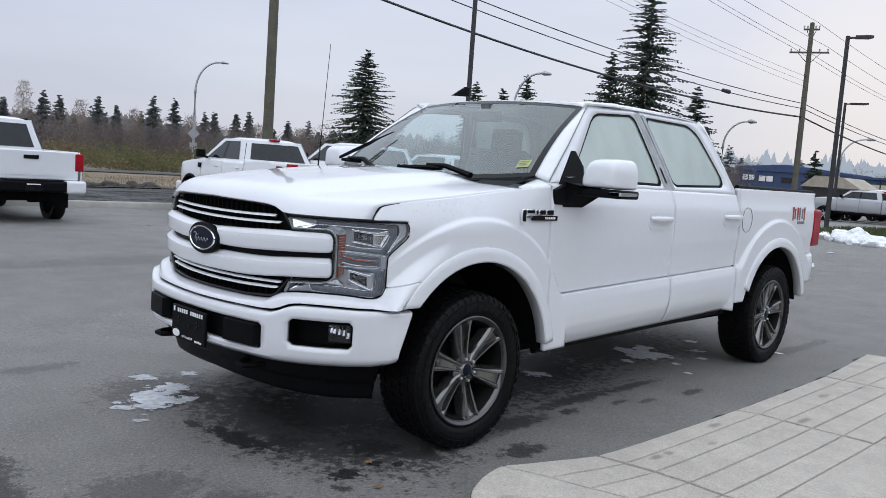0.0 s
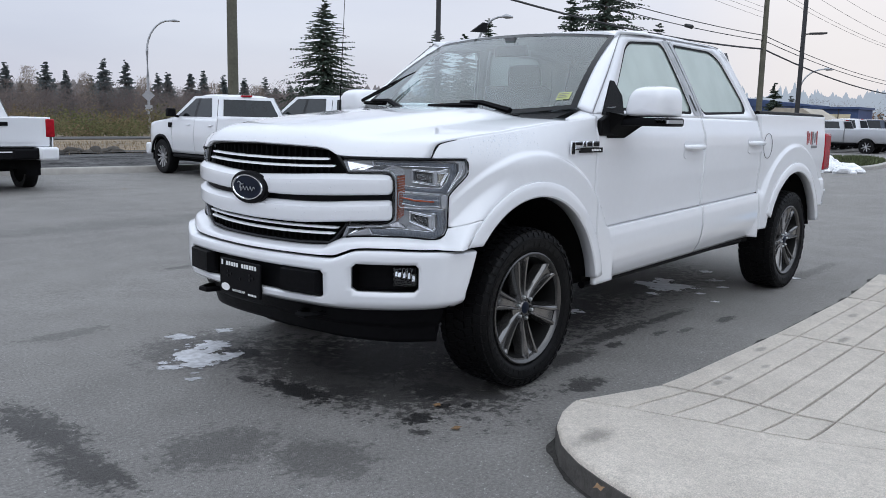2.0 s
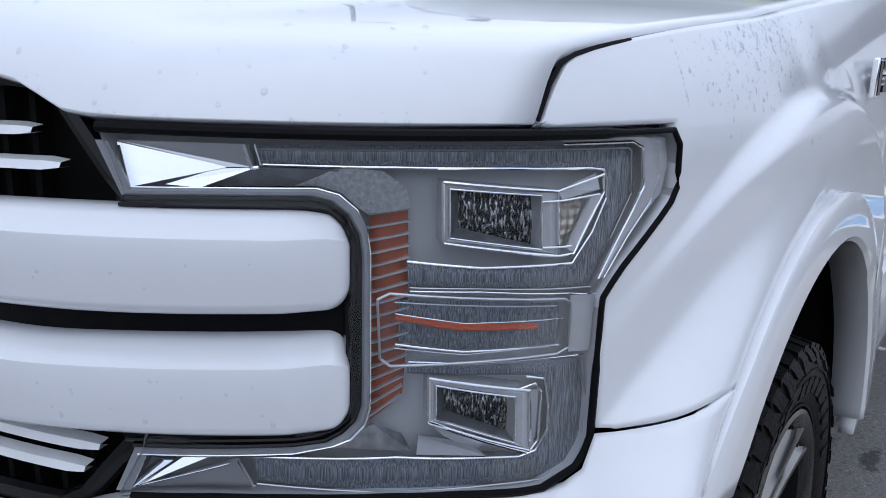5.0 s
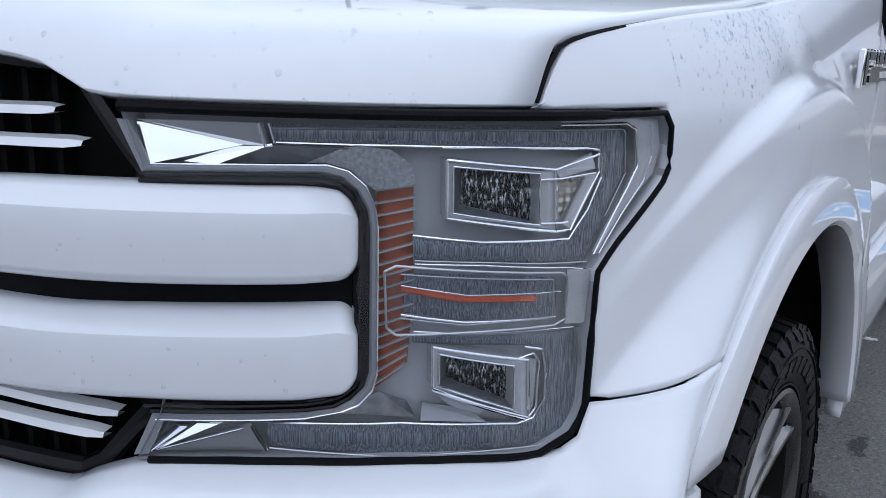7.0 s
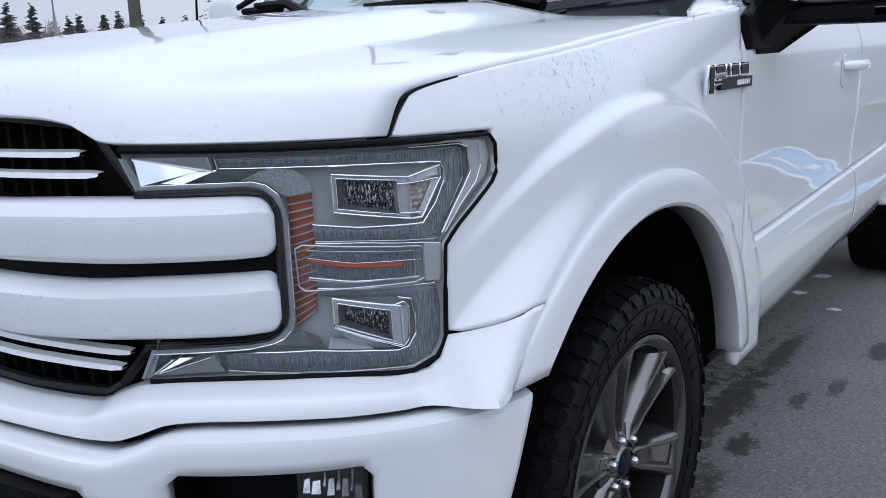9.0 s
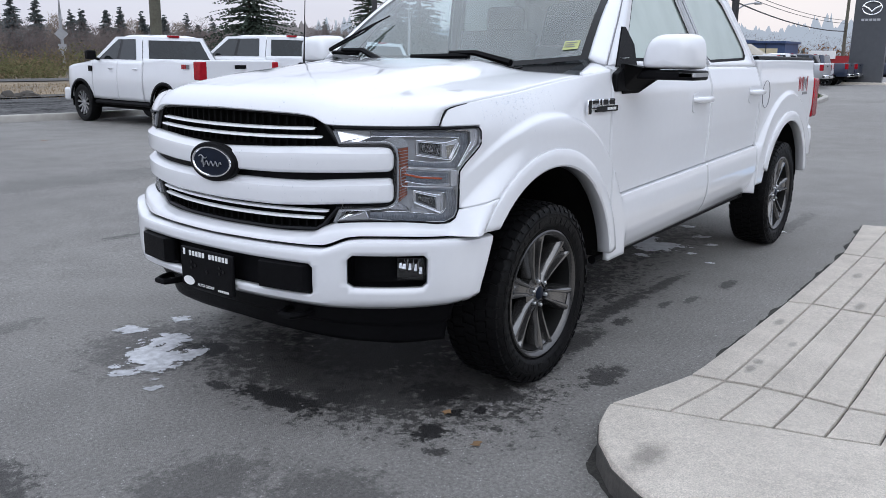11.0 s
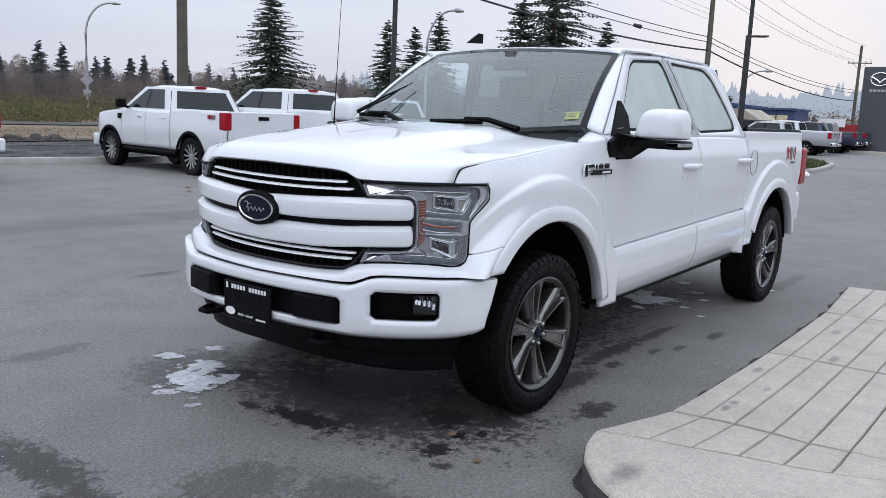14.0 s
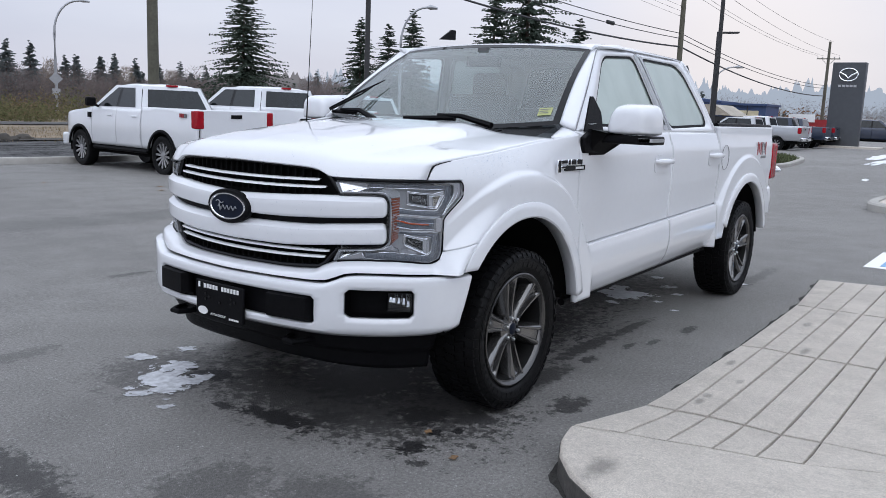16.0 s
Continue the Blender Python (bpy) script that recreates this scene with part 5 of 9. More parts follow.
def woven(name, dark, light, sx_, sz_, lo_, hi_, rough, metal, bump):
    """Moulded optics: short upright facets, their glints painted as light marks on a dark base colour."""
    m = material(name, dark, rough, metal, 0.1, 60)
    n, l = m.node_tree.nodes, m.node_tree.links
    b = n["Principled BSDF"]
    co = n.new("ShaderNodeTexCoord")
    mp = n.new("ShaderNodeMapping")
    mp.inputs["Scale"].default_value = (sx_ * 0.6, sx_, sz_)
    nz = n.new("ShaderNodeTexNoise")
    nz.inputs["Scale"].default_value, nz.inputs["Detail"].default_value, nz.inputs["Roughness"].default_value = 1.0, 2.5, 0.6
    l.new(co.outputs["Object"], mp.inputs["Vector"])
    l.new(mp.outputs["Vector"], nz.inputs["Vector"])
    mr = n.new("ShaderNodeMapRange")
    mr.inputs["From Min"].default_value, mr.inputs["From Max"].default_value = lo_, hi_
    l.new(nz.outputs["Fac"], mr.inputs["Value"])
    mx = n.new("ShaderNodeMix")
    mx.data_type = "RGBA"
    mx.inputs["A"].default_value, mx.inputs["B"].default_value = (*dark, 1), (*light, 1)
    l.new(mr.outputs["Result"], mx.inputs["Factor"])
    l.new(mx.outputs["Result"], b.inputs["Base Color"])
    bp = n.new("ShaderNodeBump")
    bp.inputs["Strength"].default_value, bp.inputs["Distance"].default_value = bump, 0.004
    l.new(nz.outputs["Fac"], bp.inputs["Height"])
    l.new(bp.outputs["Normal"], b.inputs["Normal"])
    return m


# sparkle of guide and reflector is painted in, light marks over dark
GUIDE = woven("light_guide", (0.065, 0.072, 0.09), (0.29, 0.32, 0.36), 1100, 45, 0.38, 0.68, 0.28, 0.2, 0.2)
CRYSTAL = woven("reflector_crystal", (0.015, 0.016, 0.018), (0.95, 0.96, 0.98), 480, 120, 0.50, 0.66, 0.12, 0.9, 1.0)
FLUTED = ribbed("fluted_side_reflector", (0.62, 0.58, 0.50), 0.25, 0.35, 40)
FROSTED = material("frosted_silver", (0.66, 0.68, 0.71), 0.34, 0.3, 0.3, 2600, 0.8, 1500)
BRIGHT = material("bright_plated_plastic", (0.80, 0.81, 0.83), 0.10, 0.7, 0.05, 60)
INNERTRIM = material("satin_grey_trim", (0.30, 0.31, 0.33), 0.24, 0.2, 0.06, 90, 0.1, 400)
LENS_R = [(0.806, 0.60), (0.812, 0.572), (0.83, 0.556), (0.85, 0.548), (1.0, 0.545), (1.026, 0.526), (1.063, 0.487), (1.09, 0.458), (1.105, 0.449), (1.155, 0.451), (1.166, 0.463)]
LENS_L = [(0.806, 0.548), (0.858, 0.575), (0.98, 0.60), (1.105, 0.572), (1.166, 0.552)]


def lamp_row(z):
    return sy(lerp(z, LENS_L)), sx(lerp(z, LENS_R))


for m in (1, -1):
    def lens_at(u, v, off=0.0, m=m):
        z = 0.806 + 0.36 * v
        a, b = lamp_row(z)
        s = a + (b - a) * u
        z += (1 - v) ** 4 * lerp(float(np.interp(s, ARC, CY)), [(0.555, 0.0), (0.64, 0.009), (0.70, 0.0115), (0.77, 0.0115), (0.82, 0.007), (0.86, 0.0)])
        return nose(m * s, z, off)

    def at(y, z, off, m=m):
        return nose(m * sy(y), z, off)

    def ribbon(la, lb, off, n=6, m=m):
        """A strip between two lines of (y, z)."""
        bm = bmesh.new()
        k = len(la) - 1

        def f(u, v):
            i = min(int(u * k), k - 1)
            t = u * k - i
            pa = [la[i][c] + (la[i + 1][c] - la[i][c]) * t for c in (0, 1)]
            pb = [lb[i][c] + (lb[i + 1][c] - lb[i][c]) * t for c in (0, 1)]
            y, z = pa[0] + (pb[0] - pa[0]) * v, pa[1] + (pb[1] - pa[1]) * v
            return nose(m * sy(y), z, off + 0.004 * math.sin(math.pi * v))

        grid(bm, f, k * n, 3)
        return bm

    def line(points, off, r, m=m, sides=6, close=False):
        pts = points + points[:1] if close else points
        dense = []
        for (ya, za), (yb, zb) in zip(pts, pts[1:]):
            for k in range(5):
                dense.append(at(ya + (yb - ya) * k / 5, za + (zb - za) * k / 5, off))
        dense.append(at(*pts[-1], off))
        return tubed(dense, r, sides)

    head = part("headlamp", sheet(lambda u, v: lens_at(u, v, -0.036), 40, 30), LAMPGREY, truck, "clear headlamp with silver housing and amber reflector")
    # the lens wraps in a C round the ends of the grille bars
    bm = sheet(lens_at, 72, 60)
    bmesh.ops.delete(bm, geom=[f for f in bm.faces if abs(f.calc_center_median().y) < 0.744 and 0.872 < f.calc_center_median().z < 1.10], context="FACES")
    lens = part("lens", bm, LENS, head)
    lens.visible_shadow = False
    # side wall of the housing
    loop = [(0, k / 20) for k in range(20)] + [(k / 30, 1) for k in range(30)] + [(1, 1 - k / 24) for k in range(24)] + [(1 - k / 30, 0) for k in range(30)]
    bm = bmesh.new()
    la = [bm.verts.new(lens_at(u, v, 0.0)) for u, v in loop]
    lb = [bm.verts.new(lens_at(u, v, -0.036)) for u, v in loop]
    for k in range(len(la)):
        j = (k + 1) % len(la)
        if not (k < 20 and 0.866 < la[k].co.z < 1.10):
            bm.faces.new((la[k], la[j], lb[j], lb[k]))
    part("housing_wall", bm, LAMPGREY, head)
    bm = bmesh.new()
    tube(bm, [lens_at(u, v, 0.0) for u, v in loop[20:]], [0.0055] * 26 + [0.0032] * 20 + [0.0042] * (len(loop) - 66), 8)
    part("seal", bm, BLACK, head, "black rubber seal")
    def face(name, loop, mat, label="", parent=None, m=m):
        """A facet through (y, z, off) corners, closed at the back by a thin edge."""
        bm = bmesh.new()
        front = [bm.verts.new(at(y, z, o)) for y, z, o in loop]
        rear = [bm.verts.new(at(y, z, o - 0.003)) for y, z, o in loop]
        bm.faces.new(front)
        for k in range(len(loop)):
            j = (k + 1) % len(loop)
            bm.faces.new((front[k], front[j], rear[j], rear[k]))
        bmesh.ops.triangulate(bm, faces=[f for f in bm.faces if len(f.verts) > 4])
        return part(name, bm, mat, parent or head, label, smooth=False)

    def rim_frame(outer, inner, front, back, m=m):
        """A moulded frame: a bevelled front, walls running back inside and outside."""
        bm = bmesh.new()
        mid = [((a[0] + b[0]) / 2, (a[1] + b[1]) / 2) for a, b in zip(outer, inner)]
        rings = [[bm.verts.new(at(y, z, o)) for y, z in loop] for loop, o in ((outer, back), (outer, front - 0.002), (mid, front), (inner, front - 0.002), (inner, back))]
        for ra_, rb_ in zip(rings, rings[1:]):
            for k in range(len(outer)):
                j = (k + 1) % len(outer)
                bm.faces.new((ra_[k], ra_[j], rb_[j], rb_[k]))
        return bm

    # clear bent corner of the lens over a bright cove
    cove_i = [(0.875, 1.1565), (0.911, 1.156), (0.9165, 1.149), (0.9184, 1.1104), (0.914, 1.088), (0.9075, 1.06), (0.8985, 1.02)]
    cove_o = [(0.875, 1.1625), (0.918, 1.163), (0.928, 1.158), (0.930, 1.13), (0.928, 1.100), (0.915, 1.064), (0.902, 1.022)]
    part("corner_trim", ribbon(cove_i, cove_o, -0.009), TRIM, head)
    part("corner_rim", line(cove_i, -0.006, 0.0016), CHROME, head)
    part("corner_rim", line([(a[0] * 0.5 + b[0] * 0.5, a[1] * 0.5 + b[1] * 0.5) for a, b in zip(cove_i[2:], cove_o[2:])], -0.003, 0.0010), CHROME, head)
    # light guides, edged with bright wire-thin trim
    top_o = [(0.678, 1.154), (0.776, 1.1555), (0.846, 1.155), (0.891, 1.154), (0.912, 1.153), (0.9165, 1.146), (0.918, 1.102), (0.909, 1.058), (0.898, 1.010), (0.832, 1.0189), (0.7864, 1.0232)]
    top_i = [(0.680, 1.1360), (0.776, 1.1355), (0.847, 1.1335), (0.893, 1.131), (0.9005, 1.1287), (0.9027, 1.118), (0.9027, 1.1), (0.8965, 1.0669), (0.8867, 1.0373), (0.8319, 1.0395), (0.7844, 1.0487)]
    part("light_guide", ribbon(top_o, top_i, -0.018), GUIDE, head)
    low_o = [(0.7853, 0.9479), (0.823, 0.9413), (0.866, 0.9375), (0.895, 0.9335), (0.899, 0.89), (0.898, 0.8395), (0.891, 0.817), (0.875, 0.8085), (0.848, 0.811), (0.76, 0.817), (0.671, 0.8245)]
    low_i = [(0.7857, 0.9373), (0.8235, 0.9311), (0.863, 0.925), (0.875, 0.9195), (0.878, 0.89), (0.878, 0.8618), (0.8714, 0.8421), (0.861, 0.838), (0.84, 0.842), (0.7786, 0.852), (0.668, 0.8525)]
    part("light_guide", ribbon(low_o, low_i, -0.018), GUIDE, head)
    part("guide_trim", line(top_i, -0.014, 0.0013), CHROME, head)
    part("guide_trim", line(top_o[8:], -0.014, 0.0008), SATIN, head)
    part("guide_trim", line([(y, z - 0.004) for y, z in top_o[:5]] + [(y - 0.003, z) for y, z in top_o[5:8]], -0.013, 0.0008), SATIN, head)
    part("guide_trim", line(low_i[2:], -0.014, 0.0013), CHROME, head)
    part("guide_trim", line(low_o[3:], -0.013, 0.0011), SATIN, head)
    part("guide_trim", line([(0.9, 1.0 + 0.002), (0.8857, 1.0071), (0.832, 1.0165), (0.7864, 1.0205)], -0.012, 0.0008), CHROME, head)
    part("guide_trim", line([(0.786, 0.951), (0.83, 0.9455), (0.870, 0.9425), (0.897, 0.939)], -0.012, 0.0008), CHROME, head)
    # projectors in chrome frames
    for outer_, inner_, lens_ in (
        ([(0.8058, 1.1228), (0.8749, 1.1112), (0.8771, 1.0476), (0.8068, 1.066)], [(0.8100, 1.1165), (0.8655, 1.1078), (0.8672, 1.0555), (0.8108, 1.0708)], [(0.819, 1.1135), (0.8690, 1.1055), (0.8705, 1.0545), (0.8197, 1.0755)]),
        ([(0.7998, 0.9345), (0.8645, 0.9115), (0.8665, 0.8456), (0.8004, 0.8890)], [(0.8045, 0.9265), (0.8555, 0.9065), (0.8568, 0.8565), (0.8048, 0.8918)], [(0.813, 0.9205), (0.8592, 0.9001), (0.8605, 0.8574), (0.8136, 0.8921)]),
    ):
        proj = part("projector", rim_frame(outer_, inner_, -0.009, -0.036), TRIM, head, "bright-edged projector lamp", smooth=False)
        for edge_, r_ in ((outer_, 0.0016), (inner_, 0.0009)):
            part("frame_edge", line(edge_, -0.009, r_, close=True), CHROME, proj)
        bm = bmesh.new()
        oa = [bm.verts.new(at(y, z, -0.013)) for y, z in inner_]
        ob_ = [bm.verts.new(at(y, z, -0.030)) for y, z in lens_]
        for k in range(4):
            j = (k + 1) % 4
            bm.faces.new((oa[k], oa[j], ob_[j], ob_[k]))
        part("bezel", bm, LAMPDARK, proj, smooth=False)
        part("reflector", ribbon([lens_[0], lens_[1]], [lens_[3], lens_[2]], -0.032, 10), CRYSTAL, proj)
    # the upper projector's wing: a lit ledge, a fluted side and a bright slanting bar
    face("wing_ledge", [(0.8749, 1.1112, -0.010), (0.8989, 1.1249, -0.020), (0.8985, 1.1100, -0.012), (0.8775, 1.1030, -0.009)], TRIM)
    part("side_reflector", ribbon([(0.8775, 1.1020), (0.8950, 1.1040)], [(0.8790, 1.0535), (0.8835, 1.0555)], -0.024), FLUTED, head)
    face("wing_bar", [(0.8945, 1.1050, -0.012), (0.8990, 1.1060, -0.009), (0.8855, 1.0490, -0.009), (0.8825, 1.0535, -0.012)], BRIGHT)
    part("wing_trim", line([(0.8749, 1.1112), (0.8989, 1.1249), (0.8995, 1.1070), (0.8855, 1.0485), (0.8771, 1.0476)], -0.009, 0.0014), CHROME, head)
    part("wing_trim", line([(0.8655, 1.1020), (0.8775, 1.1020), (0.8970, 1.1060)], -0.008, 0.0011), CHROME, head)
    part("wing_trim", line([(0.8672, 1.0575), (0.8785, 1.0565), (0.8835, 1.0570)], -0.008, 0.0011), CHROME, head)
    # the lower projector's wing and the bright shelf under it
    face("wing_ledge", [(0.8645, 0.9115, -0.010), (0.8722, 0.9081, -0.016), (0.8716, 0.8556, -0.016), (0.8665, 0.8456, -0.010)], TRIM)
    part("wing_trim", line([(0.8560, 0.9130), (0.8680, 0.9180), (0.8722, 0.9081), (0.8716, 0.8556), (0.8665, 0.8450)], -0.010, 0.0012), CHROME, head)
    face("shelf_mirror", [(0.8004, 0.8880, -0.012), (0.837, 0.8625, -0.011), (0.8645, 0.8440, -0.010), (0.861, 0.8395, -0.022), (0.835, 0.8440, -0.024), (0.812, 0.868, -0.020)], BRIGHT)
    face("shelf_facet", [(0.7955, 0.8680, -0.026), (0.828, 0.8590, -0.020), (0.840, 0.8440, -0.014), (0.7930, 0.8530, -0.014)], INNERTRIM)
    part("shelf_trim", line([(0.8004, 0.8890), (0.8645, 0.8440)], -0.010, 0.0022), CHROME, head)
    face("shelf_crystal", [(0.7440, 0.8765, -0.014), (0.7620, 0.8850, -0.020), (0.7840, 0.8700, -0.026), (0.7900, 0.8560, -0.016), (0.7300, 0.8650, -0.012)], FACET)
    # middle pod: a clear cover over woven optics and the orange strip
    pod_o = [(0.7642, 1.0150), (0.7725, 1.0205), (0.8813, 1.0040), (0.8846, 0.9990), (0.8847, 0.9530), (0.8785, 0.9475), (0.7731, 0.9500), (0.7661, 0.9576)]
    part("pod_rim", line(pod_o, -0.006, 0.0014, close=True), SATIN, head)
    part("pod_rim", line([(0.7760, 1.0110), (0.8780, 0.9965), (0.8785, 0.9560), (0.8224, 0.9555), (0.7760, 0.9660)], -0.010, 0.0007), SATIN, head)
    cover = part("pod_cover", ribbon([(0.7650, 1.0140), (0.8220, 1.0130), (0.8840, 1.0030)], [(0.7665, 0.9570), (0.8220, 0.9490), (0.8840, 0.9490)], -0.006), LENS, head)
    cover.visible_shadow = False
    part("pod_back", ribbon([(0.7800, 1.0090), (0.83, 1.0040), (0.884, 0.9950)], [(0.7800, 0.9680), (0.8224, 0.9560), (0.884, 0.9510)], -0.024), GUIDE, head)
    part("orange_strip", ribbon([(0.7770, 0.9975), (0.791, 0.9945), (0.8081, 0.9885), (0.8229, 0.9840), (0.8517, 0.9805), (0.8696, 0.9785)], [(0.7770, 0.9900), (0.791, 0.9865), (0.8081, 0.9800), (0.8229, 0.9762), (0.8517, 0.9732), (0.8696, 0.9715)], -0.018), ORANGE, head, "orange marker strip")
    part("pod_trim", line([(0.777, 0.9985), (0.8081, 0.9900), (0.8229, 0.9855), (0.884, 0.9810)], -0.014, 0.0006), CHROME, head)
    part("pod_trim", line([(0.777, 0.9685), (0.8224, 0.9570), (0.882, 0.9535)], -0.014, 0.0012), CHROME, head)
    face("pod_plate", [(0.8865, 1.0050, -0.012), (0.8985, 1.0030, -0.008), (0.8970, 0.9440, -0.008), (0.8870, 0.9450, -0.012)], TRIM)
    # amber reflector column with silver fins that steepen downwards
    part("amber_reflector", ribbon([(0.7585, 1.0950), (0.7590, 0.985), (0.7590, 0.886)], [(0.7860, 1.0980), (0.7870, 0.985), (0.7840, 0.9130)], -0.028), AMBER, head, "amber side reflector")
    for k in range(17):
        z = 1.0913 - 0.0125 * k
        rise = lerp(k, [(0, 0.0055), (5, 0.0105), (10, 0.011), (13, 0.015), (16, 0.0225)])
        far = 0.7870 - 0.005 * max(0, k - 12) / 4
        bm = bmesh.new()
        prism(bm, [at(0.7572, z - 0.0008, -0.028), at(far, z + rise - 0.0008, -0.028), at(far, z + rise + 0.0008, -0.028), at(0.7572, z + 0.0008, -0.028)], at(0.772, 0, -0.020) - at(0.772, 0, -0.028))
        part("fin", bm, TRIM, head, smooth=False)
    # frosted bend from the upper tip down to the amber column
    part("frosted_bend", ribbon([(0.7050, 1.1180), (0.7220, 1.1180), (0.7385, 1.1125), (0.7505, 1.0990), (0.7572, 1.0935)], [(0.7350, 1.1340), (0.7500, 1.1345), (0.7680, 1.1320), (0.7830, 1.1180), (0.7865, 1.0990)], -0.014), FROSTED, head)
    # mirror-bright tips by the grille: facets tilted up and down behind a satin end frame
    face("tip_reflector", [(0.5593, 1.1525, -0.0150), (0.6560, 1.1335, -0.0105), (0.5772, 1.1130, -0.0025)], CHROME)
    # satin and dark grey facets, lower tip too, paint the chrome's darker reflections
    face("tip_reflector", [(0.5620, 1.1535, -0.010), (0.6720, 1.1543, -0.010), (0.6766, 1.1335, -0.012), (0.6560, 1.1335, -0.012)], SATIN)
    face("tip_reflector", [(0.5772, 1.1130, -0.010), (0.7200, 1.1180, -0.014), (0.7380, 1.1330, -0.012), (0.6766, 1.1340, -0.012), (0.6400, 1.1300, -0.013)], LAMPDARK)
    face("tip_reflector", [(0.6060, 1.1165, -0.006), (0.6350, 1.1150, -0.005), (0.6766, 1.1335, -0.011), (0.6480, 1.1318, -0.0115)], CHROME)
    part("tip_rib", line([(0.6690, 1.1543), (0.6745, 1.1335), (0.6800, 1.1345)], -0.008, 0.0017), CHROME, head)
    part("tip_rib", line([(0.6770, 1.1543), (0.6815, 1.1355)], -0.010, 0.0010), CHROME, head)
    face("tip_frame", [(0.5470, 1.1535, -0.003), (0.5593, 1.1535, -0.002), (0.5778, 1.1128, -0.002), (0.5690, 1.1044, -0.003)], INNERTRIM)
    face("tip_reflector", [(0.5765, 0.8491, -0.024), (0.6100, 0.8520, -0.024), (0.5620, 0.8150, -0.002)], CHROME)
    face("tip_reflector", [(0.6150, 0.8525, -0.024), (0.6480, 0.8560, -0.025), (0.5700, 0.8185, -0.004), (0.5640, 0.8160, -0.004)], CHROME)
    face("tip_reflector", [(0.5620, 0.8140, -0.006), (0.6560, 0.8530, -0.010), (0.6695, 0.8245, -0.008)], SATIN)
    part("tip_rib", line([(0.6573, 0.8515), (0.6695, 0.8235)], -0.008, 0.0022), CHROME, head)
    part("tip_rib", line([(0.5600, 0.8130), (0.6500, 0.8480)], -0.006, 0.0010), CHROME, head)
    face("tip_frame", [(0.5660, 0.8582, -0.003), (0.5760, 0.8495, -0.002), (0.5600, 0.8120, -0.002), (0.5430, 0.8080, -0.003)], INNERTRIM)
    # inner C of satin trim and black double seal round the bar ends
    cee = [(0.5778, 1.1128), (0.6557, 1.1158), (0.7220, 1.1175), (0.7377, 1.1123), (0.7501, 1.0988), (0.7570, 1.0793), (0.7590, 1.0585), (0.7593, 0.9779), (0.7595, 0.9105), (0.7556, 0.8922), (0.7454, 0.8773), (0.7328, 0.8704), (0.7026, 0.8623), (0.5682, 0.8508)]
    inner = [(0.5696, 1.1046), (0.6555, 1.1082), (0.7159, 1.1098), (0.7318, 1.1061), (0.7435, 1.0946), (0.7513, 1.0767), (0.7532, 1.0585), (0.7534, 0.9780), (0.7535, 0.9135), (0.7503, 0.8981), (0.7412, 0.8849), (0.7286, 0.8750), (0.7027, 0.8699), (0.5659, 0.8582)]
    deep = [(0.5617, 1.0900), (0.6550, 1.0940), (0.7140, 1.0965), (0.7300, 1.0920), (0.7380, 1.0820), (0.7410, 1.0680), (0.7420, 1.0585), (0.7420, 0.9780), (0.7420, 0.9155), (0.7360, 0.8980), (0.7220, 0.8870), (0.7100, 0.8850), (0.7027, 0.8830), (0.5500, 0.8700)]
    part("inner_trim", ribbon(cee, inner, -0.004, 4), INNERTRIM, head, "satin grey inner trim")
    part("trim_edge", line(cee, -0.003, 0.0011), CHROME, head)
    part("inner_seal", ribbon(inner, deep, -0.008, 4), GLOSSBLACK, head)
    for t in (0.12, 0.55):
        part("seal_lip", line([(a[0] + (b[0] - a[0]) * t, a[1] + (b[1] - a[1]) * t) for a, b in zip(inner, deep)], -0.004, 0.0022), GLOSSBLACK, head)


